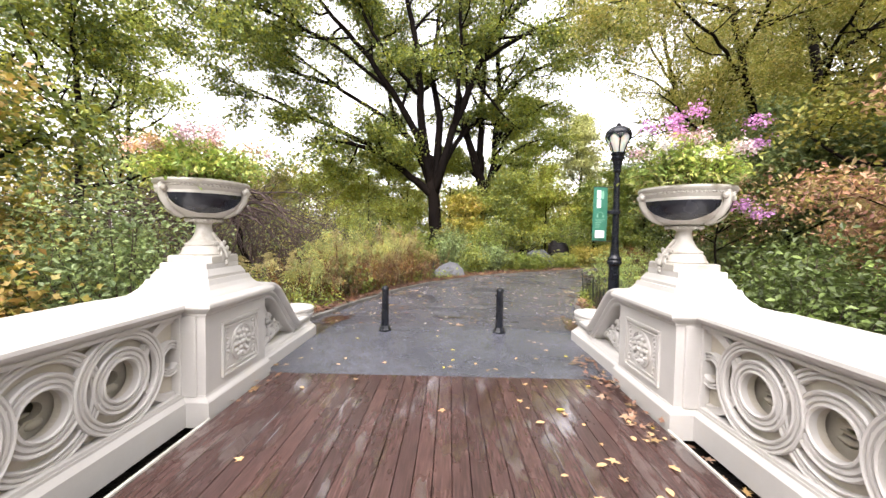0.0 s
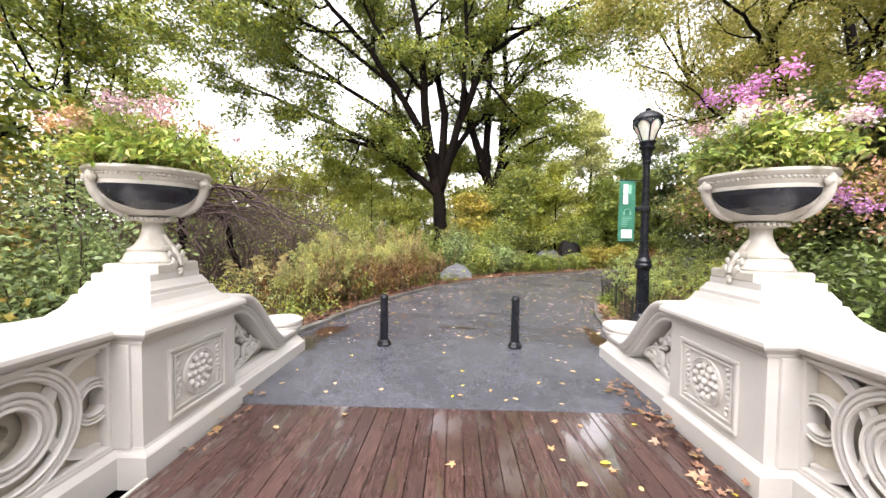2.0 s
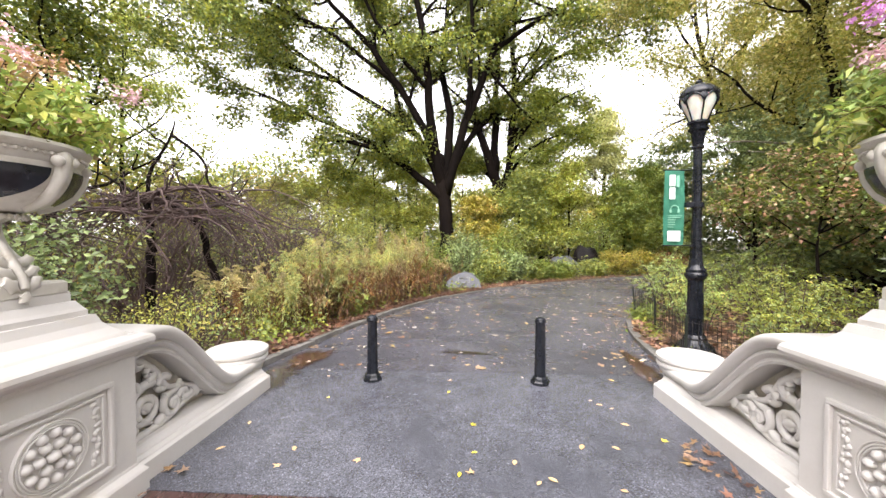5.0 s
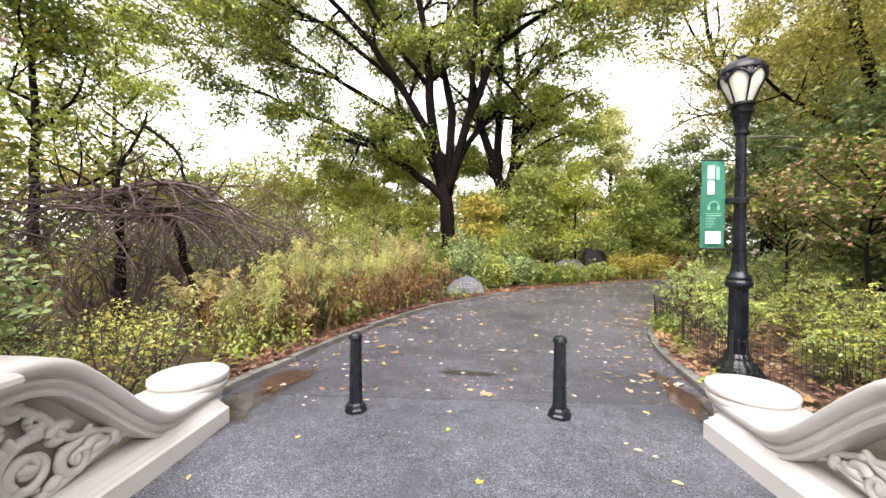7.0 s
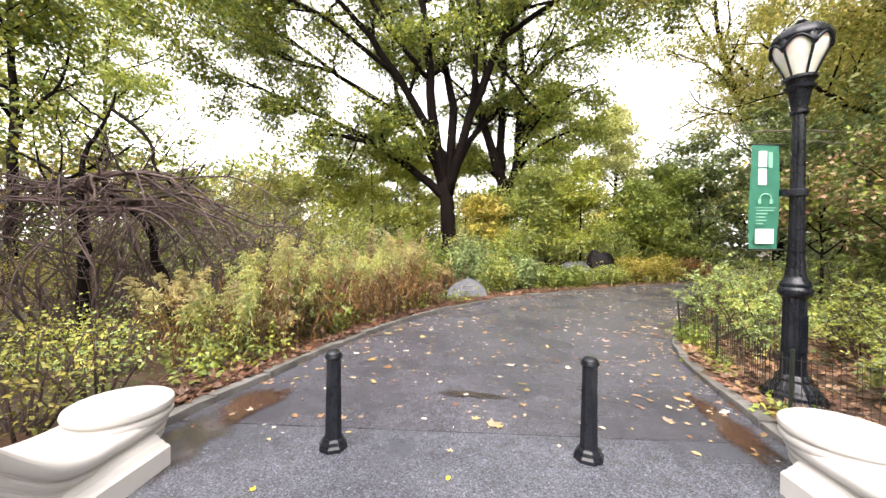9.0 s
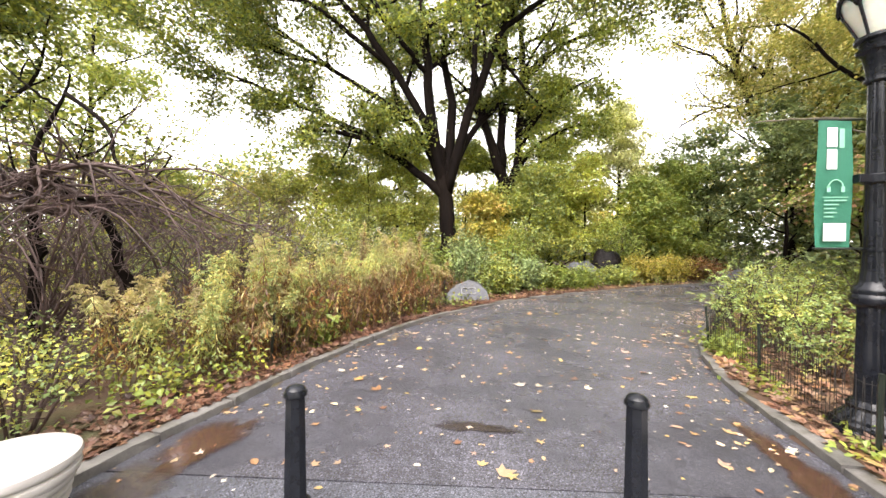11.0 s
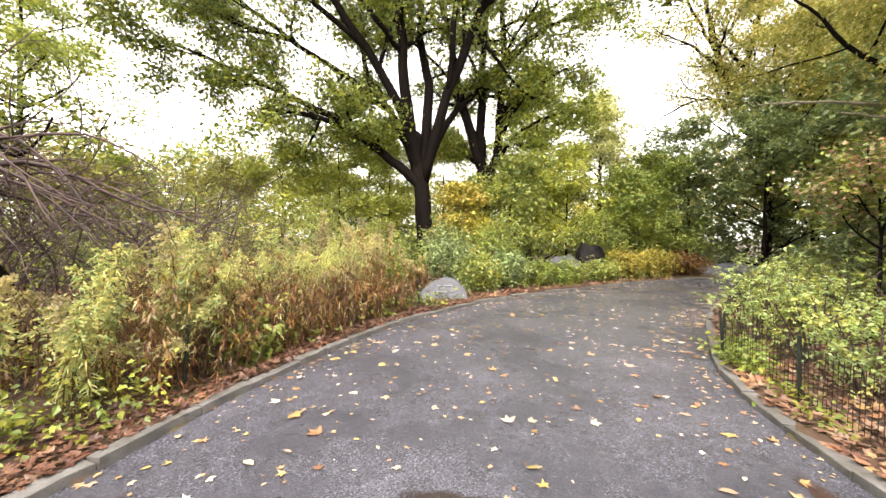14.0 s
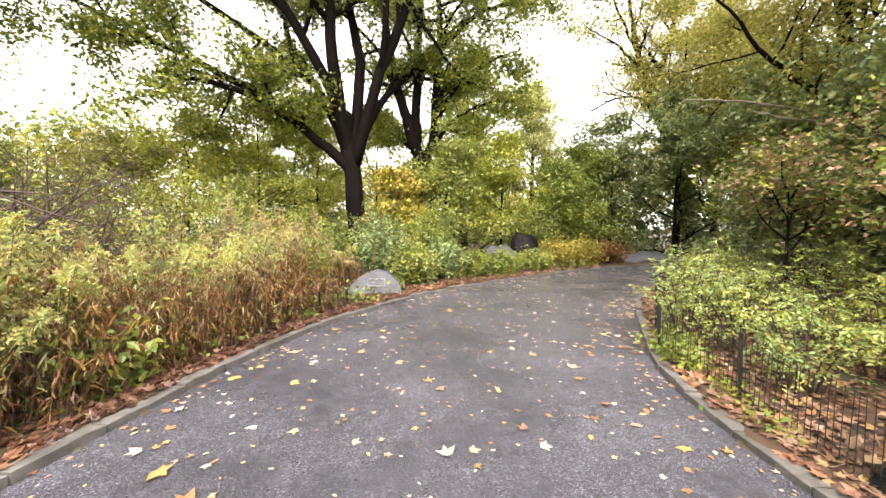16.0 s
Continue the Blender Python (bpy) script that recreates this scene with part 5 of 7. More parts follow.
def roadside_tree():
    """Two dark trunks on the right with a broad yellowing crown over the path."""
    for x, y, r, tops, tip in ((11.3, 8.9, 0.18, ((10.2, 8.8, 4.0), (9.0, 8.6, 7.5), (8.2, 8.4, 11)), 0), (12.6, 8.8, 0.22, ((12.4, 9, 4.0), (11.9, 9.2, 8), (11.5, 9.5, 12)), 1)):
        root = tagged(empty("locust_tree"), ("slanting" if tip == 0 else "upright") + " dark-barked tree with fine yellow-green leaves", "tree", "trees over the path")
        root.location = (0.4, -0.5, 0.0)
        trunk = limb([(x, y, gz(x, y) - 0.2), *tops], r, r * 0.4, 16)
        lbs = []
        if tip == 0:
            spec = [([(10.1, 8.8, 4.2), (8.4, 8.9, 5.0), (6.8, 9.2, 6.6)], 0.09, 0.02), ([(9.6, 8.7, 6), (7.6, 7.4, 7.2), (5.4, 6.4, 8.0)], 0.08, 0.02), ([(9, 8.6, 7.5), (8.4, 6.6, 8.4), (7.2, 4.6, 8.8)], 0.08, 0.02),
                    ([(8.6, 8.5, 9), (6.8, 9.6, 10), (5.6, 10.6, 10.4)], 0.07, 0.02)]
        else:
            spec = [([(12.1, 9.1, 6), (10.6, 7.2, 7.2), (9.4, 5.0, 7.6)], 0.09, 0.02), ([(12, 9.2, 7.5), (13.5, 7, 9), (14.5, 5, 9.5)], 0.09, 0.02), ([(11.8, 9.3, 9), (10.4, 11, 10.4), (9.6, 12.6, 11)], 0.08, 0.02),
                    ([(12.3, 9, 5), (10.8, 6.4, 5.6), (10.4, 4.2, 5.6)], 0.08, 0.02), ([(11.6, 9.5, 11.5), (10.4, 8.2, 13), (9, 7, 14)], 0.07, 0.02)]
        for p, a, b in spec:
            lbs.append(limb(p, a, b))
        tw, last = grow(lbs, 2, (8, 5), 0.42, 0.0, 0.9, 0.2)
        C = clusters(last, 150, 0.36, 0.5, 0.15)
        finish_tree(root, trunk, lbs, tw, [(*random_leaves(C, 0.07, 0.14, 0.5, 0.4), F_LOCUST)])
        if tip == 0:
            for pts in ([(10.3, 8.85, 3.7), (9.2, 9.0, 4.25), (7.6, 9.2, 4.45), (6.3, 9.3, 4.4)], [(10.25, 8.8, 3.9), (9.0, 8.7, 3.95), (7.4, 8.7, 4.05)]):
                tube_mesh("dead_limb", [limb(pts, 0.05, 0.012)], M_PALEBARK, root, "pale dead limb")


big_oak()
second_oak()
bare_tree()
roadside_tree()

# mid-distance trees that close the view all round
for x, y, h, rch, mat, lab in (
    (-15.5, 11, 14, 4.6, F_OAK, "tall green oak with a straight dark trunk"),
    (-20, 19, 15, 5.0, F_OAK2, "tall leafy green tree in the distance"),
    (-12, 3, 12, 4.2, F_OAK, "tall tree with thinning green leaves by the bridge"),
    (-11.5, -0.5, 10, 3.4, F_OAK2, "leafy green tree close by the bridge"),
    (-10, -4.5, 11, 4.2, F_MAPLE, "tree with yellowing leaves beside the bridge"),
    (-27, 12, 15, 5.5, F_OAK, "tall leafy green tree in the distance"),
    (14.5, 3.0, 13, 4.8, F_LOCUST, "tall tree with yellow-green autumn crown"),
    (10.8, -2.5, 12, 4.4, F_LOCUST, "tall tree with yellow-green autumn crown by the bridge"),
    (21, 12, 13, 5.0, F_DARK, "dense dark green tree beyond the path"),
    (10.6, 25.5, 11.5, 2.8, F_HAZY, "slender tree turning yellow at the top"),
    (6.2, 27, 13, 3.6, F_OAK2, "tall green tree seen behind the oaks"),
    (-5.0, 28, 9.5, 3.2, F_OAK2, "green tree seen behind the oaks"),
    (25, 24, 14, 5.0, F_OAK2, "tall leafy green tree in the distance"),
):
    tree(x, y, h, rch, mat, lab, per=58, size=(0.13, 0.25), r=0.2, first=0.34, limbs=11, sigma=0.42, levels=(5, 4))

tree(9.4, 1.2, 9.5, 3.8, F_LOCUST, "leaning tree with yellow-brown leaves by the bridge", per=125, size=(0.07, 0.14), r=0.16, first=0.3, limbs=12, sigma=0.4, levels=(5, 4), lean=(-0.8, 0.3))

for x, y, h, lab in ((21.0, 21.8, 15.5, "tall tree with thin yellow-olive crown beyond the bend"), (17.6, 12.8, 14.5, "tall tree with yellow-olive crown beside the path"), (17.6, 21.0, 15.0, "tall half-bare tree with yellow-olive leaves at the bend")):
    tree(x, y, h, 5.4, F_LOCUST, lab, per=125, size=(0.1, 0.19), r=0.2, first=0.42, limbs=12, sigma=0.45, levels=(5, 4))

# understorey: small trees behind the oaks and along the bend
for x, y, h, rch, mat, lab in (
    (-2.6, 21.5, 7.2, 3.0, F_UNDER, "small tree with yellow-green leaves under the oak"),
    (-5.4, 20.5, 7.2, 3.0, F_UNDER, "bushy small green tree under the oak"),
    (-8.0, 19.5, 6.0, 2.8, F_UNDER, "small tree with yellow-green leaves"),
    (-11.5, 20.5, 4.8, 2.4, F_LOCUST, "low spreading tree with thin yellow leaves"),
    (-15.5, 19, 4.6, 2.4, F_OAK2, "bushy small green tree"),
    (-13, 14.5, 3.8, 2.0, F_LOCUST, "low tree with pale yellow-green leaves"),
    (0.2, 23.5, 7.6, 3.0, F_UNDER, "bushy small green tree behind the oak"),
    (1.0, 16.8, 3.6, 1.2, F_YELLOW, "tall mixed shrub with some yellow leaves"),
    (3.4, 17.6, 5.0, 2.1, F_SHRUB, "dense small tree with dark leaves"),
    (6.0, 18.6, 5.4, 2.3, F_UNDER, "bushy small tree with mixed green leaves"),
    (8.6, 18.4, 4.6, 1.8, F_FRESH, "small fresh green tree at the bend"),
    (10.8, 20.2, 5.6, 2.2, F_FRESH, "dense small tree with dark leaves at the bend"),
    (5.6, 24, 8.6, 3.0, F_UNDER, "green tree seen between the oaks"),
    (13.0, 20.6, 7.6, 2.8, F_DARK, "dense dark green tree at the bend"),
    (13.6, 25.5, 7.4, 1.8, F_HAZY, "pale yellow tree in the distance"),
    (16.2, 19.6, 9.0, 3.4, F_DARK, "dense dark green tree with low branches"),
    (19.4, 20.2, 9.4, 3.4, F_OAK2, "broad leafy green tree beyond the bend"),
    (22.5, 20.4, 9.0, 3.4, F_DARK, "dense dark green tree with low branches"),
    (14.0, 11.6, 7.6, 2.8, F_DARK, "dense dark green tree beside the path"),
    (16.5, 9.6, 8.4, 3.2, F_DARK, "dense dark green tree beside the path"),
        (18.0, 13.2, 8.0, 3.0, F_OAK2, "leafy green tree beyond the path"),
    (12.2, 9.8, 4.6, 2.0, F_DARK, "low dark green tree behind the fence"),
    (9.6, 6.2, 5.0, 2.0, F_DARK, "dark green small tree behind the fence"),
    (11.8, 4.6, 6.0, 2.4, F_DARK, "dark green small tree behind the fence"),
):
    tree(x, y, h, rch, mat, lab, per=62 if x < 11.5 else 50, size=(0.1, 0.2) if x < 11.5 else (0.13, 0.25), r=0.07 if x < 11.5 else 0.11, first=0.06, limbs=12 if x < 11.5 else 15, sigma=0.34, levels=(4, 4), name="small_tree", group="understorey trees")

tree(6.8, 6.7, 2.9, 1.2, F_RED, "young red oak with reddish and green lobed leaves", per=30, size=(0.07, 0.12), r=0.04, first=0.5, limbs=10, sigma=0.2, name="oak_sapling", shape=MAPLE_B, width=0.8, levels=(4, 3))
tree(6.7, 4.8, 3.1, 1.3, F_RED, "young red oak with reddish and green lobed leaves", per=30, size=(0.07, 0.12), r=0.04, first=0.5, limbs=10, sigma=0.2, name="oak_sapling", shape=MAPLE_B, width=0.8, levels=(4, 3))
tree(7.4, 0.4, 4.6, 2.1, F_RUSTY, "small oak with rust-pink lobed leaves by the bridge", per=110, size=(0.06, 0.12), r=0.06, first=0.2, limbs=11, sigma=0.26, name="oak_sapling", width=0.5, levels=(4, 4), droop=0.5)
tree(-6.4, -0.6, 4.4, 1.9, F_MAPLE, "small maple with yellowing leaves by the bridge", per=60, size=(0.09, 0.15), r=0.06, first=0.2, limbs=10, sigma=0.28, name="maple_sapling", shape=MAPLE_B, width=0.9, levels=(4, 3))



def far_woods():
    """Woods that close the horizon, leaf clumps in rising and falling banks."""
    C, tone = [], []
    for k in range(8600):
        a = rng.uniform(0, 2 * math.pi)
        R = rng.uniform(28, 42)
        x, y = 2 + R * math.cos(a), 6 + R * math.sin(a)
        deg = math.degrees(a)
        top = np.interp(deg, [0, 40, 52, 60, 66, 75, 95, 130, 180, 230, 300, 360], [11, 10, 6.5, 5.0, 5.2, 6.5, 7, 7.5, 9, 11, 11, 11])
        top += 1.2 * math.sin(a * 9 + 1) + 0.9 * math.sin(a * 23) + (R - 28) * 0.08
        zc = -1.5 + (top + 1.5) * rng.uniform() ** 0.85
        n = 30
        C.append(np.array([x, y, zc]) + rng.normal(size=(n, 3)) * [0.9, 0.9, 0.6])
        # low clumps take the darkest leaves, shade painted behind gaps in nearer shrubs
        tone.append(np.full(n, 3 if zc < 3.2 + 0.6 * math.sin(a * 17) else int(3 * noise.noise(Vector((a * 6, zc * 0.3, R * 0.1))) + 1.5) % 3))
    C, tone = np.concatenate(C), np.concatenate(tone)
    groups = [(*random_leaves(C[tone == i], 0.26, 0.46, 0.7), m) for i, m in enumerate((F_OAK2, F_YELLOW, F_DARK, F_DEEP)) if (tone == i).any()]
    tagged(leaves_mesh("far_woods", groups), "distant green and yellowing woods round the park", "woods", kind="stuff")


far_woods()

# ---- shrubs ----


def shrub(x, y, h, rad, mat, label, stems=12, per=45, size=(0.05, 0.1), sigma=0.13, name="shrub", group="", width=0.6, twig=None, sparse=0.25, base=None):
    z = gz(x, y) if base is None else base
    root = tagged(empty(name), label, "shrub", group)
    lbs = []
    for k in range(stems):
        a = k * 2.4 + rng.uniform(-0.4, 0.4)
        q = rad * math.sqrt((k + 0.5) / stems)
        tipz = h * (1 - 0.45 * (q / rad) ** 2) * rng.uniform(0.8, 1.12)
        bx, by = x + 0.25 * q * math.cos(a), y + 0.25 * q * math.sin(a)
        lbs.append(limb([(bx, by, z - 0.05), (x + 0.65 * q * math.cos(a), y + 0.65 * q * math.sin(a), z + tipz * 0.55), (x + q * math.cos(a), y + q * math.sin(a), z + tipz)], 0.016, 0.004, 8))
    tw, last = grow(lbs, 1, (6,), 0.36, 0.05, 0.9, sparse)
    tube_mesh("stem_clump", lbs + tw, twig or M_TWIG, root, sides=4)["kind"] = "stuff"
    C = clusters(last, per, sigma, 0.8, 0.1)
    leaves_mesh("foliage", [(*random_leaves(C, *size, width), mat)], root)
    return root


shrub(-4.3, 0.7, 2.3, 1.05, F_TEAL, "rounded shrub with bluish green leaves by the bridge", 16, 80, (0.05, 0.1), 0.15)
shrub(-5.3, -0.9, 2.0, 1.0, F_MAPLE, "shrub with yellow and orange leaves by the bridge", 14, 60, (0.08, 0.14), 0.16)
shrub(-7.4, -1.6, 3.2, 1.4, F_YELLOW, "tall shrub with yellow-green leaves by the bridge", 16, 80, (0.08, 0.15), 0.22)
shrub(-7.6, 1.0, 3.2, 1.4, F_YELLOW, "tall shrub with yellowing leaves near the lake", 16, 80, (0.08, 0.15), 0.22)
shrub(-4.2, -2.4, 1.9, 0.9, F_FRESH, "shrub with light green and yellow leaves by the bridge", 12, 50, (0.08, 0.14), 0.16)
shrub(-6.2, 1.8, 2.2, 1.1, F_TEAL, "dense shrub with bluish green leaves", 14, 60, (0.07, 0.12), 0.16)
shrub(4.6, 0.4, 1.7, 1.0, F_DEEP, "dense dark green shrub beside the bridge", 16, 70, (0.07, 0.12), 0.15)
shrub(4.9, -1.4, 1.7, 1.0, F_DEEP, "green leafy shrub beside the bridge", 14, 60, (0.05, 0.1), 0.16)
shrub(4.0, 0.9, 0.9, 0.6, F_FRESH, "low bright green shrub beside the bridge", 12, 40, (0.05, 0.09), 0.12)
shrub(6.4, -0.4, 2.2, 1.2, F_DEEP, "dense dark green shrub", 14, 65, (0.07, 0.13), 0.16)
shrub(5.6, 1.6, 1.5, 0.9, F_DEEP, "low dark shrub beside the leafy bed", 14, 55, (0.06, 0.11), 0.14)
shrub(8.2, 2.2, 2.2, 1.3, F_RUSTY, "tall shrub with rust-pink leaves", 14, 55, (0.07, 0.13), 0.16)


def compound_shrub(x, y, h, rad, mat, label, stems=13, per=4):
    """Airy shrub of feathered leaves: leaflets in pairs along short drooping stalks."""
    z = gz(x, y)
    root = tagged(empty("shrub"), label, "shrub", "shrubs behind the fence")
    lbs = []
    for k in range(stems):
        a = k * 2.4 + rng.uniform(-0.5, 0.5)
        q = rad * math.sqrt((k + 0.5) / stems)
        tip = h * (1 - 0.4 * (q / rad) ** 2) * rng.uniform(0.72, 1.15)
        lbs.append(limb([(x + 0.3 * q * math.cos(a), y + 0.3 * q * math.sin(a), z - 0.05), (x + 0.6 * q * math.cos(a), y + 0.6 * q * math.sin(a), z + tip * 0.55), (x + q * math.cos(a), y + q * math.sin(a), z + tip)], 0.013, 0.004, 8))
    tw, last = grow(lbs, 1, (6,), 0.3, 0.06, 0.9, 0.42)
    tube_mesh("stem_clump", lbs + tw, M_TWIG, root, sides=4)["kind"] = "stuff"
    C, D = [], []
    for pts, _ in last:
        for _k in range(per):
            f = rng.uniform(0.25, 1.0)
            i = min(len(pts) - 2, int(f * (len(pts) - 1)))
            o = pts[i] + rng.normal(size=3) * 0.03
            a, ln, rise = rng.uniform(0, 2 * math.pi), rng.uniform(0.08, 0.18), rng.uniform(-0.2, 1.1)
            for u in (0.25, 0.5, 0.75, 1.0):
                c = o + np.array([math.cos(a) * u * ln, math.sin(a) * u * ln, (rise * u - 0.7 * u * u) * ln])
                for sd in ((0,) if u == 1.0 else (-1, 1)):
                    C.append(c)
                    D.append((math.cos(a + sd * 1.05), math.sin(a + sd * 1.05), rng.normal() * 0.45 - 0.2))
    C, D = np.array(C), np.array(D)
    N = np.column_stack([rng.normal(size=len(C)) * 0.75, rng.normal(size=len(C)) * 0.75, np.ones(len(C))])
    leaves_mesh("foliage", [(*leaf_arrays(C, rng.uniform(0.03, 0.068, len(C)), D, N, 0.55), mat)], root)
    return root


# bed behind the fence
for x, y, h, rad, mat, lab in (
    (4.35, 4.55, 1.15, 0.55, F_BED, "airy light green shrub behind the fence"),
    (4.75, 5.5, 1.3, 0.65, F_BED, "airy light green shrub behind the fence"),
    (4.6, 6.25, 1.3, 0.6, F_BED, "airy light green shrub behind the fence"),
    (5.6, 4.6, 1.3, 0.7, F_SHRUB, "airy yellowing shrub behind the fence"),
    (5.4, 6.6, 1.35, 0.75, F_FRESH, "airy shrub with small mixed green leaves behind the fence"),
    (6.3, 5.6, 1.4, 0.8, F_FRESH, "airy shrub with small mixed green leaves behind the fence"),
    (5.2, 3.6, 1.0, 0.6, F_SHRUB, "thin yellowing shrub in the leaf-strewn bed"),
    (6.6, 4.0, 1.2, 0.7, F_SHRUB, "thin yellowing shrub in the leaf-strewn bed"),
    (6.4, 7.6, 1.3, 0.8, F_BED, "airy light green shrub behind the fence"),
    (7.4, 6.6, 1.3, 0.8, F_FRESH, "airy shrub with small mixed green leaves behind the fence"),
    (7.6, 8.6, 1.2, 0.8, F_FRESH, "airy shrub with small mixed green leaves behind the fence"),
    (9.0, 9.6, 1.3, 0.9, F_DARK, "low dark green shrub behind the fence"),
    (10.6, 10.6, 1.4, 1.0, F_DARK, "low dark green shrub behind the fence"),
    (4.5, 2.9, 0.7, 0.5, F_SHRUB, "low yellowing shrub by the lamp post"),
):
    compound_shrub(x, y, h * rng.uniform(0.75, 1.0), rad, mat, lab)

# low shrubs along the outside of the bend and thicket on the lake side
for x, y, h, rad, mat, lab in (
    (1.2, 11.6, 0.95, 0.6, F_SHRUB, "low shrub beside the rock"),
    (2.2, 12.6, 0.9, 0.7, F_TEAL, "low mixed green shrub along the path"),
    (3.2, 13.2, 0.6, 0.6, F_FRESH, "low green shrub along the path"),
    (4.2, 13.6, 0.6, 0.6, F_FRESH, "low fresh green shrub along the path"),
    (5.9, 14.5, 0.58, 0.6, F_SHRUB, "low green shrub along the path"),
    (7.2, 15.4, 1.0, 0.7, F_YELLOW, "low yellowing shrub along the path"),
    (8.8, 16.2, 1.0, 0.8, F_YELLOW, "low yellowing shrub along the path"),
    (10.6, 17.0, 0.8, 0.8, F_DRY, "low brown shrub along the path"),
    (0.3, 12.6, 1.5, 0.9, F_TEAL, "leafy green shrub behind the rock"),
    (-1.2, 12.2, 1.5, 0.9, F_FRESH, "leafy light green shrub behind the rock"),
    (1.8, 14.2, 1.9, 1.1, F_FRESH, "light green shrub under the oak"),
    (2.5, 15.9, 2.2, 0.9, F_SHRUB, "mixed green shrub under the oak"),
    (0.2, 15.4, 1.9, 1.0, F_DARK, "dark green shrub at the foot of the oak"),
    (-2.6, 15.0, 1.9, 1.2, F_SHRUB, "mixed green shrub at the foot of the oak"),
    (6.9, 16.8, 2.4, 1.2, F_FRESH, "tall light green shrub at the bend"),
    (-1.5, 10.4, 1.1, 0.5, F_FRESH, "light green seedling shrub beside the rock"),
):
    shrub(x, y, h, rad, mat, lab, 13, 36, (0.07, 0.14), 0.16, group="shrubs along the bend")

for k, (x, y) in enumerate([(-5.2, 8.2), (-6.6, 10.4), (-4.6, 11.4), (-8.4, 8.0), (-9.4, 11.8), (-7.2, 13.6), (-10.8, 6.4), (-11.6, 9.4), (-4.4, 14.2), (-9.8, 15.4), (-12.8, 12.2), (-13.6, 6.4), (-9.4, 3.0), (-11.4, 1.0)]):
    mat = (F_SHRUB, F_YELLOW, F_LOCUST, F_SHRUB, F_DARK)[k % 5]
    shrub(x, y, rng.uniform(2.2, 3.2), 1.5, mat, "thin lakeside shrub with mottled leaves and bare brown twigs", 14, 14 if x > -9 and y < 12 else 46, (0.05, 0.11), 0.22, group="lakeside thicket")

for k, (x, y) in enumerate([(-3.5, 2.6), (-4.2, 3.4), (-3.4, 1.9), (-5.0, 2.6), (-5.4, 4.0), (-4.6, 4.9), (-6.8, 3.4)]):
    shrub(x, y, rng.uniform(0.6, 1.0), 0.6, (F_BED, F_UNDER, F_LOCUST)[k % 3], "low leafy undergrowth sloping to the lake", 10, 11, (0.03, 0.065), 0.08, group="bank undergrowth")


def crooked_bush(x, y):
    """Leafless bush whose crossed branches arch over like a dome."""
    root = tagged(empty("bare_bush"), "leafless bush with dark arching tangled branches", "shrub")
    z = gz(x, y)
    stems = [limb([(x, y, z - 0.1), (x + 0.05, y, 1.2), (x + 0.02, y, 2.45)], 0.11, 0.06), limb([(x + 1.3, y + 0.6, z - 0.1), (x + 1.1, y + 0.4, 1.0), (x + 0.9, y + 0.2, 1.9), (x + 0.4, y, 2.5)], 0.09, 0.05),
             limb([(x, y, 2.4), (x + 0.1, y, 3.1), (x + 0.45, y, 3.6), (x + 0.62, y, 4.1)], 0.05, 0.012), limb([(x + 0.45, y, 3.6), (x + 0.1, y - 0.2, 3.9), (x - 0.3, y - 0.3, 4.35)], 0.025, 0.006),
             limb([(x + 0.55, y, 3.8), (x + 1.2, y, 3.3), (x + 1.35, y, 2.8), (x + 1.7, y + 0.1, 2.45), (x + 2.1, y + 0.1, 2.9)], 0.035, 0.012),
             limb([(x, y, 2.35), (x - 0.9, y + 0.2, 2.9), (x - 2.0, y + 0.4, 3.3)], 0.045, 0.012)]
    for lb in stems:
        tube_mesh("stem", [lb], M_BARK, root, sides=7)
    arch = []
    for k in range(40):
        a = rng.uniform(-1.0, 1.0) + (0 if k % 3 else math.pi)
        ln = rng.uniform(1.3, 3.2)
        dx, dy = math.cos(a) * ln, math.sin(a) * ln * 0.7
        s = np.array([x + rng.uniform(-0.3, 0.9), y + rng.uniform(-0.3, 0.3), rng.uniform(2.0, 2.6)])
        arch.append(limb([s, s + [dx * 0.35, dy * 0.35, rng.uniform(0.0, 0.25)], s + [dx * 0.7, dy * 0.7, rng.uniform(-0.3, 0.1)], s + [dx, dy, rng.uniform(-1.1, -0.2)]], rng.uniform(0.018, 0.046), 0.006, 12))
    tw, last = grow(arch, 2, (7, 4), 0.34, -0.04, 0.8, 0.15)
    tube_mesh("twig_tangle", arch + tw, M_TWIG, root, "dense brown twigs", sides=4)["kind"] = "stuff"
    C = clusters(last[:60], 2, 0.05)
    leaves_mesh("last_leaves", [(*random_leaves(C, 0.05, 0.1), F_FRESH)], root, "few remaining green leaves")


crooked_bush(-6.4, 5.1)
for x, y in ((-8.0, 6.6), (-5.6, 6.6), (-7.6, 3.6), (-9.2, 9.4), (-6.4, 8.4), (-4.9, 8.0), (-7.4, 10.2), (-5.4, 10.0), (-7.0, 5.6), (-9.4, 5.0), (-5.9, 4.5), (-8.2, 4.4)):
    root = tagged(empty("bare_bush"), "leafless brown twiggy bush in the lakeside thicket", "shrub", "bare bushes")
    z = gz(x, y)
    st = [limb([(x + rng.normal() * 0.2, y + rng.normal() * 0.2, z - 0.05), (x + rng.normal() * 0.5, y + rng.normal() * 0.4, z + 1.3), (x + rng.normal() * 1.1, y + rng.normal() * 0.9, z + rng.uniform(2.0, 3.0))], 0.026, 0.007, 10) for _ in range(10)]
    tw, last = grow(st, 2, (6, 3), 0.36, -0.02, 0.95, 0.15)
    for lb in st:
        tube_mesh("stem", [lb], M_TWIG, root, sides=5)
    tube_mesh("twig_tangle", tw, M_TWIG, root, sides=4)["kind"] = "stuff"

# ---- goldenrod and bank plants along the lake-side kerb ----


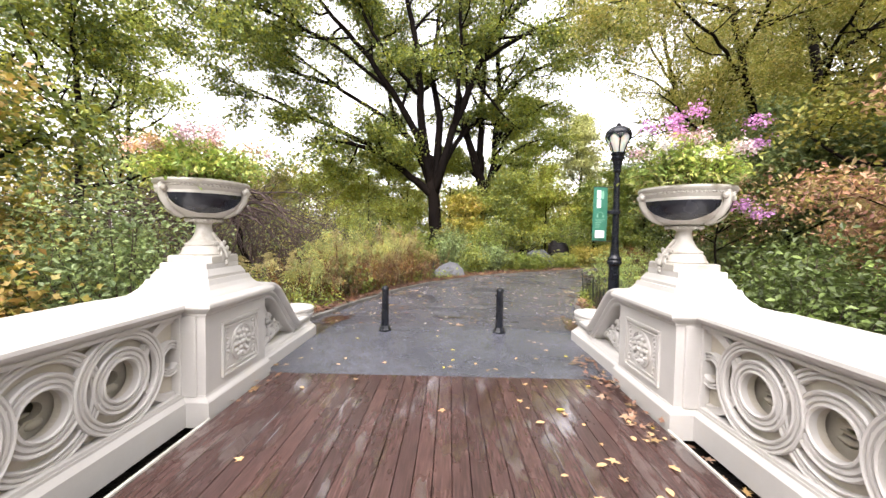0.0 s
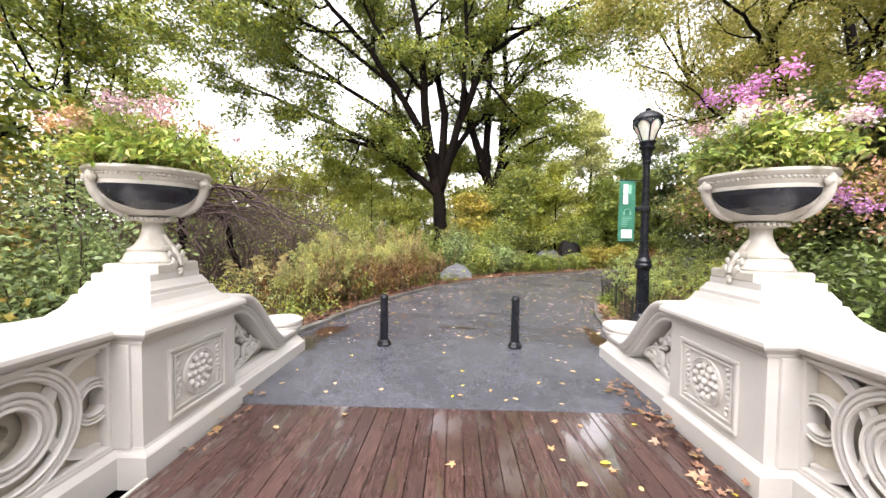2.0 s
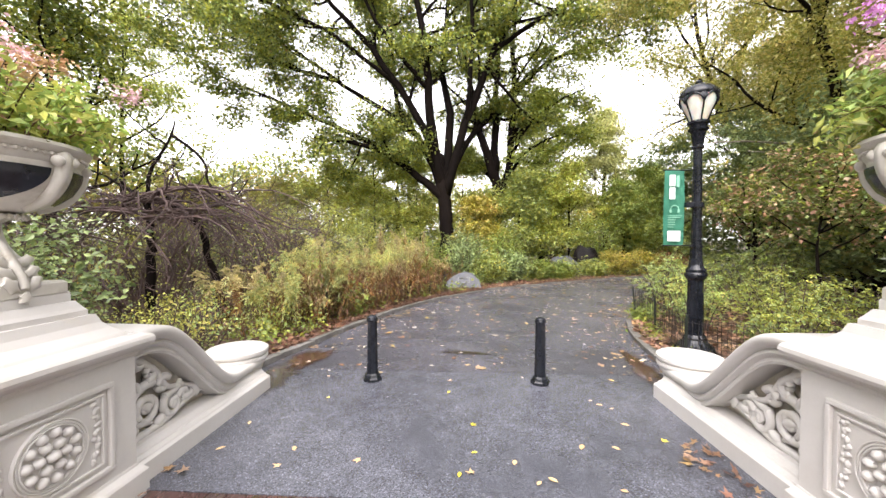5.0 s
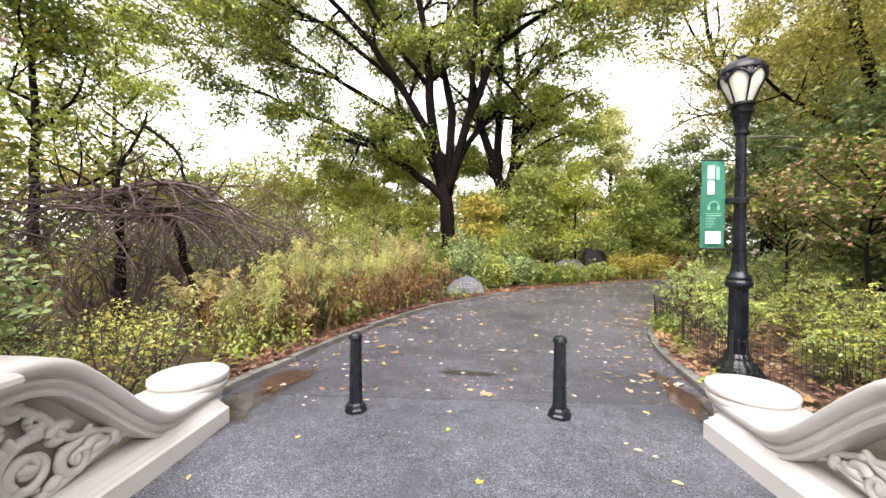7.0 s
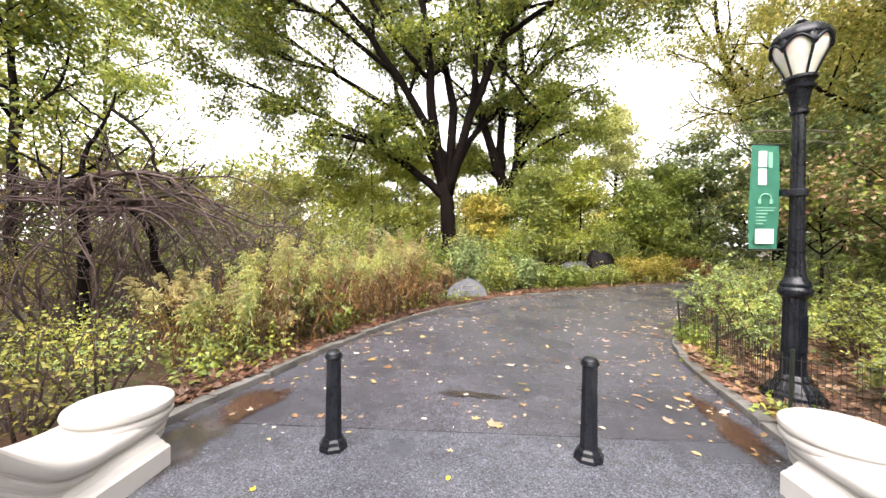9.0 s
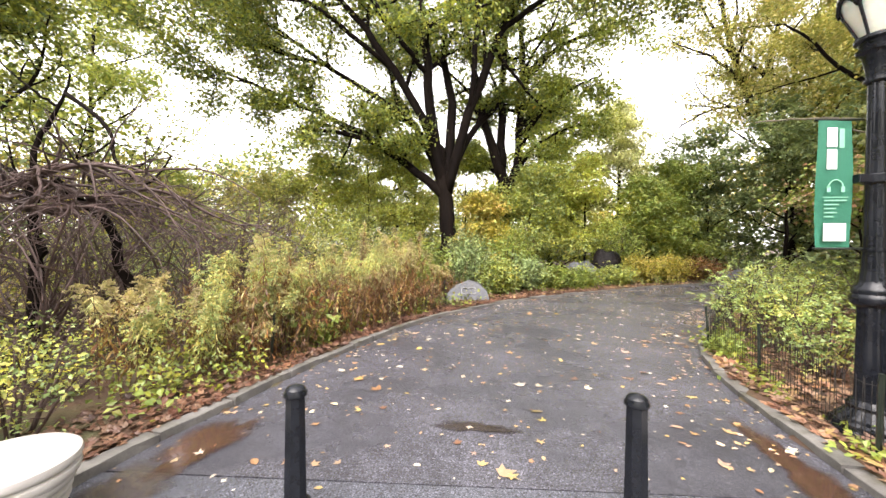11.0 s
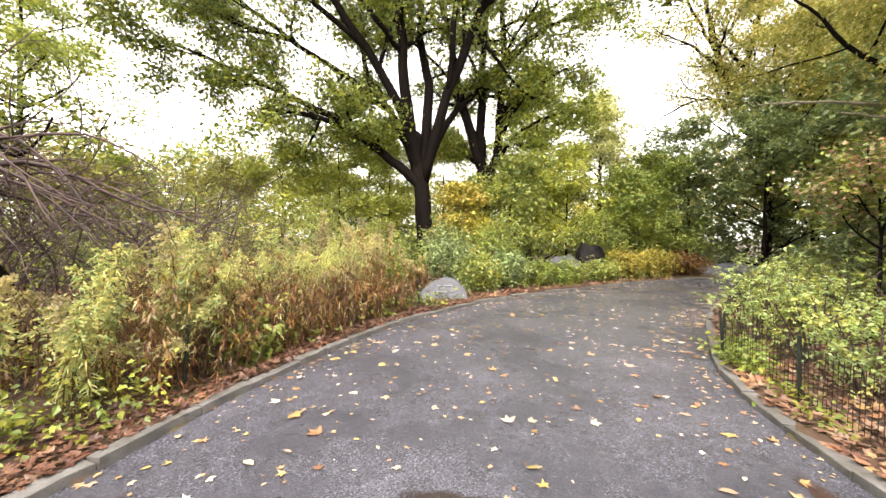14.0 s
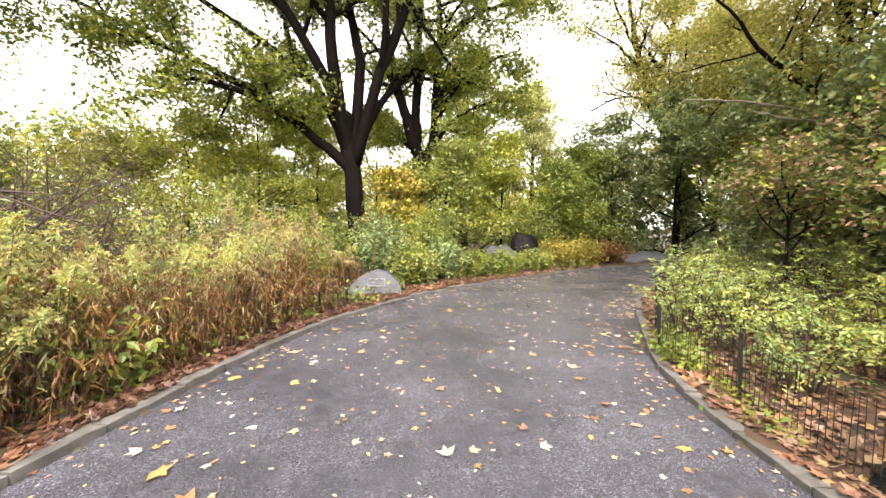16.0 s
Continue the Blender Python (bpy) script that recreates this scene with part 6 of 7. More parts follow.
def offset_point(line, s, d):
    seg = np.concatenate([[0], np.cumsum(np.linalg.norm(np.diff(line, axis=0), axis=1))])
    p = np.array([np.interp(s, seg, line[:, i]) for i in (0, 1)])
    q = np.array([np.interp(s + 0.1, seg, line[:, i]) for i in (0, 1)])
    t = unit(q - p)
    return p + d * np.array([-t[1], t[0]])


def stalk(p, h, bend):
    z = gz(*p)
    return spline([(p[0], p[1], z - 0.05), (p[0] + bend[0] * 0.3, p[1] + bend[1] * 0.3, z + h * 0.55), (p[0] + bend[0], p[1] + bend[1], z + h)], 8)


def along(P, f):
    k = np.minimum((f * 7).astype(int), 6)
    return P[k] + (P[k + 1] - P[k]) * (f * 7 - k)[:, None]


def blade_group(C, D, lo, hi, w, mat):
    C, D = np.concatenate(C), np.concatenate(D)
    nn = np.column_stack([rng.normal(size=len(C)) * 0.3, rng.normal(size=len(C)) * 0.3, np.ones(len(C))])
    return (*leaf_arrays(C, rng.uniform(lo, hi, len(C)), D, nn, w, BLADE), mat)


def stem_group(stems):
    v, f = tubes(stems, 4)
    return v, np.array([t for q in f if len(q) == 4 for t in ((q[0], q[1], q[2]), (q[0], q[2], q[3]))]), M_STEM


def dry_stalks(count):
    """Short brown withered stalks that fill the strip behind the kerb."""
    stems, C, D = [], [], []
    for _ in range(count):
        s, d = rng.uniform(2.2, 9.3), 0.40 + 1.6 * rng.uniform() ** 1.1
        if s > 7.2 and d < 1.9:
            continue
        p = offset_point(LINE_L, s, d)
        h = rng.uniform(0.55, 1.3) * np.clip(0.35 + d * 0.8, 0.5, 1.0)
        P = stalk(p, h, (rng.normal() * 0.2 + 0.12 * (d < 0.8), rng.normal() * 0.18))
        stems.append((P, np.linspace(0.006, 0.002, 8)))
        n = int(26 * h + 6)
        a = rng.uniform(0, 2 * math.pi, n)
        C.append(along(P, rng.uniform(0.15, 0.98, n)))
        D.append(np.column_stack([np.cos(a), np.sin(a), rng.uniform(-1.4, 0.1, n)]))
    ob = leaves_mesh("dry_stalks", [stem_group(stems), blade_group(C[1:], D[1:], 0.06, 0.15, 0.12, F_DRY), blade_group(C[::8], D[::8], 0.06, 0.14, 0.12, F_ROD)])
    tagged(ob, "withered brown stalks with hanging dry leaves behind the kerb", "dry plants", kind="stuff")


def goldenrod(count):
    """Tall single plants: drooping light leaves below a feathered plume of arched side sprays."""
    stems, lowC, lowD, topC, topD, plC, plD = [], [], [], [], [], [], []
    for _ in range(count):
        if rng.uniform() < 0.22 or not stems:
            hub, grown = (rng.uniform(1.6, 9.4), 0.75 + 1.9 * rng.uniform()), rng.uniform(0.8, 1.95)
        s, d = hub[0] + rng.normal() * 0.2, max(0.6, hub[1] + rng.normal() * 0.2)
        if s > 7.2 and d < 1.9:
            continue
        p = offset_point(LINE_L, s, d)
        h = grown * rng.uniform(0.8, 1.08) * np.clip(0.45 + d * 0.55, 0.6, 1.0) * (0.75 if s < 2.6 or s > 8.2 else 1.0)
        P = stalk(p, h, (rng.normal() * 0.16 + 0.08 * (d < 0.9), rng.normal() * 0.16))
        stems.append((P, np.linspace(0.006, 0.002, 8)))
        n = int(44 * h)
        f = rng.uniform(0.18, 0.86, n)
        a = rng.uniform(0, 2 * math.pi, n)
        base = along(P, f)
        D = np.column_stack([np.cos(a), np.sin(a), rng.uniform(-0.75, 0.25, n)])
        brown = f < rng.uniform(0.6, 1.0)
        lowC.append(base[brown])
        lowD.append(D[brown] - [0, 0, 0.6])
        topC.append(base[~brown])
        topD.append(D[~brown])
        if rng.uniform() < 0.8:
            big = rng.uniform(0.8, 1.3)
            m = 11
            u = np.linspace(0.08, 1, m)
            for fb in np.linspace(0.62, 1.0, int(19 * big)):
                o = along(P, np.array([fb]))[0]
                aa = rng.uniform(0, 2 * math.pi)
                ln = big * (0.05 + 0.42 * (1.02 - fb)) * rng.uniform(0.7, 1.2)
                for _w in range(2):
                    Q = o + np.column_stack([np.cos(aa) * u * ln, np.sin(aa) * u * ln, (u * 0.95 - u * u * 0.85) * ln]) + rng.normal(size=(m, 3)) * 0.007
                    plC.append(Q)
                    plD.append(np.column_stack([rng.normal(size=m), rng.normal(size=m), rng.uniform(0, 1.2, m)]))
    C, D = np.concatenate(plC), np.concatenate(plD)
    groups = [stem_group(stems), blade_group(lowC, lowD, 0.07, 0.15, 0.16, F_DRY), blade_group(topC, topD, 0.07, 0.13, 0.13, F_ROD),
              (*leaf_arrays(C, rng.uniform(0.022, 0.045, len(C)), D, rng.normal(size=D.shape), 0.55), F_PLUME)]
    ob = leaves_mesh("goldenrod_thicket", groups)
    tagged(ob, "tall fading goldenrod with feathered yellow plumes above brown stalks", "wildflowers", kind="stuff")


dry_stalks(820)
goldenrod(170)


def showy_goldenrod(s, d, h, lean):
    """One clump of pale feathery goldenrod that stands clear of the thicket."""
    p = offset_point(LINE_L, s, d)
    root = tagged(empty("goldenrod"), "pale yellow-green feathery goldenrod clump among brown stalks", "wildflower", "tall goldenrod clumps")
    st, C, D, Q, E = [], [], [], [], []
    for k in range(5):
        q = (p[0] + rng.normal() * 0.08, p[1] + rng.normal() * 0.08)
        hh = h * rng.uniform(0.75, 1.05)
        P = stalk(q, hh, (lean + rng.normal() * 0.12, rng.normal() * 0.14 - 0.06))
        st.append((P, np.linspace(0.007, 0.0025, 8)))
        n = int(95 * hh)
        f = rng.uniform(0.3, 0.98, n)
        a = rng.uniform(0, 2 * math.pi, n)
        C.append(along(P, f))
        D.append(np.column_stack([np.cos(a), np.sin(a), rng.uniform(-0.9, 0.1, n)]))
        u = np.linspace(0.08, 1, 12)
        for fb in np.linspace(0.66, 1.0, 16):
            o = along(P, np.array([fb]))[0]
            aa, ln = rng.uniform(0, 2 * math.pi), (0.06 + 0.5 * (1.02 - fb)) * rng.uniform(0.7, 1.2)
            Q.append(o + np.column_stack([np.cos(aa) * u * ln, np.sin(aa) * u * ln, (u * 0.9 - u * u * 0.95) * ln]))
            E.append(np.column_stack([rng.normal(size=12), rng.normal(size=12), rng.uniform(0, 1, 12)]))
    tube_mesh("stem_clump", st, M_STEM, root, sides=4)["kind"] = "stuff"
    leaves_mesh("foliage", [blade_group(C, D, 0.06, 0.115, 0.13, F_PALE)], root)
    Q, E = np.concatenate(Q), np.concatenate(E)
    leaves_mesh("plume", [(*leaf_arrays(Q, rng.uniform(0.025, 0.05, len(Q)), E, rng.normal(size=E.shape), 0.5), F_PALE)], root, "feathery flower plumes")


for s, d, h, lean in ((1.5, 1.1, 1.0, 0.1), (1.9, 0.8, 1.05, 0.15), (2.5, 1.35, 1.5, 0.1), (2.9, 0.9, 1.35, 0.2), (3.4, 1.35, 1.65, 0.1), (4.6, 0.95, 1.3, 0.15), (5.3, 1.0, 1.35, 0.1), (6.0, 1.1, 1.4, 0.1), (6.7, 1.3, 1.5, 0.05), (2.3, 1.0, 1.1, 0.15), (2.7, 0.75, 0.95, 0.2), (3.0, 1.3, 1.5, 0.1), (3.3, 0.95, 1.25, 0.15), (3.7, 1.5, 1.6, 0.0), (4.2, 1.1, 1.35, 0.1), (5.0, 1.6, 1.7, 0.0), (5.6, 1.3, 1.4, 0.1), (6.3, 1.8, 1.7, 0.0)):
    showy_goldenrod(s, d, h, lean)


def low_plants(name, line, sgn, s0, s1, d0, d1, n, h, mat, label, size):
    C = []
    for _ in range(n):
        p = offset_point(line, rng.uniform(s0, s1), sgn * rng.uniform(d0, d1))
        z = gz(*p)
        m = int(rng.integers(10, 26))
        r = rng.uniform(0.05, 0.16)
        C.append(np.column_stack([p[0] + rng.normal(size=m) * r, p[1] + rng.normal(size=m) * r, z + np.abs(rng.normal(size=m)) * h * 0.6 + 0.01]))
    C = np.concatenate(C)
    ob = leaves_mesh(name, [(*random_leaves(C, *size, 0.65), mat)])
    tagged(ob, label, "ground cover", kind="stuff")


low_plants("weed_patch", LINE_L, 1, 0.8, 9.5, 0.35, 1.6, 70, 0.24, F_FRESH, "light green weeds among dry stalks by the kerb", (0.05, 0.11))
low_plants("weed_patch", LINE_L, 1, 3.0, 4.3, 0.45, 0.95, 24, 0.5, F_FRESH, "clump of broad bright green leaves among dry stalks", (0.09, 0.15))
low_plants("weed_patch", LINE_L, 1, 1.0, 2.4, 0.35, 1.3, 40, 0.4, F_SHRUB, "mixed weeds at the kerb by the bridge", (0.04, 0.08))
low_plants("weed_patch", LINE_R, -1, 0.9, 5.0, 0.2, 0.5, 26, 0.12, F_FRESH, "small green seedlings at the fence foot", (0.04, 0.08))
low_plants("weed_patch", LINE_R, -1, 3.4, 4.7, 0.14, 0.4, 34, 0.22, F_FRESH, "clump of bright green leaves by the kerb", (0.06, 0.1))
low_plants("weed_patch", LINE_L, 1, 10.8, 18, 0.4, 2.0, 80, 0.3, F_SHRUB, "low green plants along the bend", (0.06, 0.11))
low_plants("bank_cover", LINE_L, 1, 0.0, 7.0, 1.5, 6.0, 100, 0.4, F_SHRUB, "mixed green undergrowth down the lake bank", (0.04, 0.09))


def litter(name, pts_fn, n, label, size=(0.05, 0.13), mat=F_LITTER):
    P = np.array([pts_fn() for _ in range(n)])
    z = ground_z(P)
    C = np.column_stack([P, z + rng.uniform(0.006, 0.035, n)])
    d = np.column_stack([rng.normal(size=n), rng.normal(size=n), rng.normal(size=n) * 0.18])
    nn = np.column_stack([rng.normal(size=n) * 0.35, rng.normal(size=n) * 0.35, np.ones(n)])
    g1 = leaf_arrays(C, rng.uniform(*size, n), d, nn, 0.85, MAPLE_C)
    tagged(leaves_mesh(name, [(*g1, mat)]), label, "fallen leaves", kind="stuff")


litter("leaf_litter", lambda: offset_point(LINE_L, rng.uniform(0.3, 13), 0.13 + 0.9 * rng.uniform() ** 1.6), 5600, "brown fallen leaves piled behind the kerb", (0.04, 0.1), F_DAMPLITTER)
litter("leaf_litter", lambda: offset_point(LINE_R, rng.uniform(0.2, 11), -0.12 - 3.2 * rng.uniform() ** 1.3), 5200, "tan and brown fallen leaves covering the fenced bed")
litter("leaf_litter", lambda: offset_point(LINE_L, rng.uniform(9, 19), 0.1 + 1.2 * rng.uniform()), 1500, "brown fallen leaves along the bend")

# ---- rocks ----


def boulder(name, x, y, w, d, h, mat, label, seed, sink=0.12, peak=0.0):
    z = gz(x, y)
    bm = bmesh.new()
    bmesh.ops.create_icosphere(bm, subdivisions=4, radius=1)
    for v in bm.verts:
        n = v.co.normalized()
        k = 1 + 0.22 * noise.noise(n * 1.6 + Vector((seed, 0, 0))) + 0.09 * noise.noise(n * 4 + Vector((0, seed, 0)))
        q = Vector((n.x * k, n.y * k, n.z * k))
        q.z = max(q.z, -0.25)
        q.x += peak * q.z
        v.co = Vector((q.x * w / 2, q.y * d / 2, q.z * h))
    root = tagged(empty(name, (x, y, z - sink)), label, "rock")
    part("stone", bm, mat, root, smooth=True)
    return root


def plaque_rock(x, y):
    """Low wedge-shaped stone, its leaning face towards the walk, with a thin plaque rim let into it."""
    root = tagged(empty("plaque_rock", (x, y, gz(x, y) - 0.04)), "low grey wedge-shaped rock with a set-in plaque beside the path", "rock")
    bm = bmesh.new()
    prof = ((-0.68, 0.0), (-0.60, 0.2), (-0.36, 0.41), (0.0, 0.55), (0.26, 0.49), (0.5, 0.28), (0.62, 0.0))
    for q, z in prof:
        bm.verts.new((q, -0.44 + 0.55 * z, z))
        bm.verts.new((q * 0.92 + 0.04, 0.42 - 0.45 * z, z * 0.97))
    bmesh.ops.convex_hull(bm, input=bm.verts[:])
    bmesh.ops.triangulate(bm, faces=bm.faces[:])
    bmesh.ops.bevel(bm, geom=bm.edges[:], offset=0.014, segments=1, affect="EDGES")
    for _ in range(3):
        bmesh.ops.subdivide_edges(bm, edges=[e for e in bm.edges if e.calc_length() > 0.09], cuts=1, use_grid_fill=True)
    bmesh.ops.triangulate(bm, faces=bm.faces[:])
    for v in bm.verts:
        k = 0.022 * noise.noise(v.co * 5) + 0.010 * noise.noise(v.co * 16)
        v.co.z += k
        v.co.x += k * 0.6
    part("stone", bm, M_ROCK, root)

    def face(z):
        return -0.44 + 0.55 * z - 0.028
    for a, b, c, d in ((-0.19, 0.2, 0.34, 0.352), (-0.19, 0.2, 0.19, 0.202), (-0.19, -0.178, 0.202, 0.34), (0.188, 0.2, 0.202, 0.34)):
        e = bmesh.new()
        vs = [e.verts.new((xx, face(zz) + dy, zz)) for dy in (0, 0.03) for zz in (c, d) for xx in (a, b)]
        bmesh.ops.convex_hull(e, input=vs)
        part("plaque_edge", e, M_GRIP, root)


plaque_rock(0.17, 10.55)
boulder("boulder", 4.75, 15.0, 1.7, 1.3, 0.9, M_ROCK, "pale grey boulder among shrubs", 8)
boulder("boulder", 5.9, 15.6, 1.6, 1.3, 1.4, M_DARKROCK, "rounded wet black boulder among shrubs", 12)
boulder("boulder", 13.4, 17.8, 3.4, 1.6, 0.6, M_ROCK, "long flat grey boulder beyond the bend", 17)
boulder("boulder", -2.5, 10.2, 0.8, 0.6, 0.75, M_ROCK, "small grey boulder among dry stalks", 23)
boulder("boulder", 21.5, 15.2, 2.6, 1.4, 1.0, M_ROCK, "grey boulder under dark trees", 29)

# ---- low wire fences ----


def cyl_mesh(name, r, h, k, mat):
    bm = lathe([(r, 0), (r, h)], k)
    me = bpy.data.meshes.new(name)
    bmesh.ops.recalc_face_normals(bm, faces=bm.faces)
    bm.to_mesh(me)
    bm.free()
    me.materials.append(mat)
    return me


WIRE, POST = cyl_mesh("wire", 0.0035, 0.56, 4, M_WIRE), cyl_mesh("post", 0.018, 0.72, 6, M_GREENIRON)


def fence(pts, label, spacing, posts):
    root = tagged(empty("wire_fence"), label, "fence", "low wire fences")
    line = np.array(pts, float)
    s = np.concatenate([[0], np.cumsum(np.linalg.norm(np.diff(line, axis=0), axis=1))])

    def at(q):
        return np.array([np.interp(q, s, line[:, i]) for i in (0, 1)])
    for q in np.arange(0.03, s[-1], spacing):
        p = at(q)
        ob = new("wire", WIRE)
        ob.parent = root
        ob.matrix_basis = pose(p[0], p[1], gz(*p) - 0.02, rng.normal() * 0.8, rng.normal() * 0.8)
    for q in posts:
        p = at(q)
        ob = new("post", POST)
        ob.parent = root
        ob.matrix_basis = pose(p[0], p[1], gz(*p) - 0.1, rng.normal() * 2, rng.normal() * 2)
    for hgt in (0.10, 0.28, 0.50):
        Q = np.array([(*at(q), gz(*at(q)) + hgt - 0.0) for q in np.linspace(0, s[-1], 40)])
        tube_mesh("rail_wire", [(Q, np.full(40, 0.0032))], M_WIRE, root, sides=4)


fence([(6.4, 2.0), (3.06, 2.74), (3.33, 3.6), (3.54, 4.45), (3.78, 5.75), (4.55, 6.75), (5.95, 8.45), (7.8, 10.3)], "low black wire fence on thin green posts round the bed", 0.055, (0.0, 1.7, 3.42, 5.2, 6.5, 7.9, 10.2, 12.6))
fence([(-2.55, 4.6), (-2.05, 6.0), (-0.85, 8.75), (-0.35, 9.5)], "low black wire fence half hidden in goldenrod", 0.065, (0.1, 1.5, 3.2, 4.5, 5.3))

# distant lamp post with two banners beyond the bend
far_z = gz(31.7, 22.0)
street_lamp(31.95, 22.0, far_z, "distant black lamp post with green banners under trees")
banner(31.1, 31.6, 21.95, 0.80, 1.75, 31.9, "small green banner on a distant lamp post", False)
banner(32.3, 32.8, 21.95, 0.80, 1.75, 32.0, "small green banner on a distant lamp post", False)

# ---- urn planting ----


def urn_plants(top, kind):
    x, y, z = top
    label = "mounded green planting with tall pink and white flowers, in urn" if kind else "mounded green and yellow planting with pale pink flowers, in urn"
    root = tagged(empty("flower_arrangement", top), label, "flowers", "urn plantings")
    st = []
    for k in range(110):
        a, q = rng.uniform(0, 2 * math.pi), math.sqrt(rng.uniform()) * 0.31
        out = rng.uniform(0.15, 1.0)
        h = rng.uniform(0.2, 0.46) * (1.2 - 0.35 * out)
        b = np.array([q * math.cos(a), q * math.sin(a), -0.02])
        st.append(limb([b, b + [0.16 * out * math.cos(a), 0.16 * out * math.sin(a), h * 0.7], b + [0.34 * out * math.cos(a), 0.34 * out * math.sin(a), h * (1.0 if out < 0.75 else 0.55)]], 0.006, 0.002, 7))
    tube_mesh("stem_clump", st, M_STEM, root, sides=3)["kind"] = "stuff"
    C = clusters(st, 46, 0.045, 0.8, 0.2)
    leaves_mesh("foliage", [(*random_leaves(C, 0.035, 0.08, 0.5, 0.3), F_URN)], root)
    low = C[C[:, 2] < 0.13]
    low = low[rng.uniform(size=len(low)) < 0.35] + rng.normal(size=(1, 3)) * 0.01
    leaves_mesh("yellowed_foliage", [(*random_leaves(low, 0.04, 0.08, 0.4, 0.5), F_ROD if kind else F_RED)], root, "yellowed lower leaves")
    for tone, n, hmin, hmax in ((F_PINK if kind else F_PALEPINK, 9 if kind else 5, 0.5, 0.84 if kind else 0.66), (F_WHITEB if kind else F_TAN, 8, 0.34, 0.52), (F_PALEPINK, 7, 0.38, 0.6)):
        for k in range(n):
            a, q = rng.uniform(0, 2 * math.pi), rng.uniform(0.1, 0.62)
            p = np.array([q * math.cos(a), q * math.sin(a), rng.uniform(hmin, hmax) * (1.05 - 0.45 * q)])
            if kind and k < 2 and tone is F_PINK:
                p[2] = -0.12 - 0.1 * k
                p[:2] = (0.5 + 0.08 * k, -0.1 - 0.1 * k)
            stem = limb([(p[0] * 0.3, p[1] * 0.3, 0.05), (p[0] * 0.75, p[1] * 0.75, max(0.1, p[2] * 0.8)), p], 0.004, 0.002, 6)
            bl = p + rng.normal(size=(120, 3)) * np.array([0.048, 0.048, 0.034])
            v, f = tubes([stem], 3)
            tri = np.array([t for qd in f if len(qd) == 4 for t in ((qd[0], qd[1], qd[2]), (qd[0], qd[2], qd[3]))])
            leaves_mesh("bloom", [(v, tri, M_STEM), (*random_leaves(bl, 0.015, 0.035, 0.8), tone)], root)


urn_plants(URN_TOPS[0], 0)
urn_plants(URN_TOPS[1], 1)

# ---- fallen leaves on path and deck ----


def leaf_shape(name, shape, mat):
    V, F = leaf_arrays(np.array([[-0.42, 0.0, 0.0]]), 1.0, np.array([[1.0, 0, 0]]), np.array([[0, 0, 1.0]]), 1.0, shape)
    me = bpy.data.meshes.new(name)
    me.from_pydata(V.tolist(), [], F.tolist())
    me.materials.append(mat)
    return me


OVAL = (np.array([[0, 0, 0], [0.3, -0.24, 0.05], [0.7, -0.22, 0.06], [1, 0, 0.0], [0.7, 0.22, 0.07], [0.3, 0.24, 0.03], [0.5, 0, 0.01]], float), np.array([[6, 0, 1], [6, 1, 2], [6, 2, 3], [6, 3, 4], [6, 4, 5], [6, 5, 0]]))
KINDS = [(leaf_shape("fallen_leaf", OVAL, F_LEMON), "bright yellow oval fallen leaf lying wet"), (leaf_shape("fallen_leaf", MAPLE, F_TAN), "tan maple leaf lying wet"),
         (leaf_shape("fallen_leaf", OVAL, F_TAN), "tan oval fallen leaf lying wet"), (leaf_shape("fallen_leaf", MAPLE_C, F_LEMON), "yellow maple leaf lying wet")]


def fallen(x, y, size, k, z=0.006):
    me, lab = KINDS[k]
    ob = tagged(new("fallen_leaf", me), lab, "leaf", "fallen leaves on the walk")
    ob.matrix_basis = pose(x, y, z, rng.normal() * 3, rng.normal() * 3, rng.uniform(0, 360)) @ Matrix.Scale(size, 4)


for k in range(46):
    x = CX + rng.uniform(-1.75, 1.9)
    if rng.uniform() < 0.6:
        x = CX + 1.9 - 1.2 * rng.uniform() ** 1.8
    fallen(x, rng.uniform(-3.2, -0.05), rng.uniform(0.05, 0.1), int(rng.choice(4, p=[0.12, 0.36, 0.44, 0.08])), 0.010)
for k in range(24):
    fallen(CX + rng.uniform(-1.9, 1.9), rng.uniform(0.1, 2.2), rng.uniform(0.05, 0.085), int(rng.choice(4, p=[0.18, 0.3, 0.42, 0.1])), 0.008)


def path_leaves():
    P = []
    while len(P) < 2100:
        s = 0.2 + 17 * rng.uniform() ** 0.85
        a, b = offset_point(LINE_L, s, 0.0), offset_point(LINE_R, s * 0.86, 0.0)
        q = rng.uniform()
        if q < 0.60:
            f = rng.uniform()
        elif q < 0.85:
            f = 1 - 0.16 * rng.uniform() ** 1.8
        else:
            f = 0.12 * rng.uniform() ** 1.8
        if 0.008 < f < 0.992:
            P.append(a + (b - a) * f)
    P = np.array(P)
    n = len(P)
    C = np.column_stack([P, np.full(n, 0.004) + rng.uniform(0, 0.004, n)])
    d = np.column_stack([rng.normal(size=n), rng.normal(size=n), rng.normal(size=n) * 0.03])
    nn = np.column_stack([rng.normal(size=n) * 0.06, rng.normal(size=n) * 0.06, np.ones(n)])
    sz = np.clip(rng.lognormal(-2.78, 0.42, n), 0.03, 0.15)
    pick = rng.choice(4, n, p=[0.22, 0.22, 0.2, 0.36])
    groups = []
    for k, (shp, w) in enumerate(((MAPLE, 1.0), (MAPLE_B, 0.8), (MAPLE_C, 1.1), (OVAL, 1.0))):
        m = pick == k
        groups.append((*leaf_arrays(C[m], sz[m] * (0.75 if k == 3 else 1.0), d[m], nn[m], w, shp), F_FALLEN))
    tagged(leaves_mesh("path_leaves", groups), "scattered tan and yellow leaves flat on wet asphalt", "fallen leaves", kind="stuff")


path_leaves()


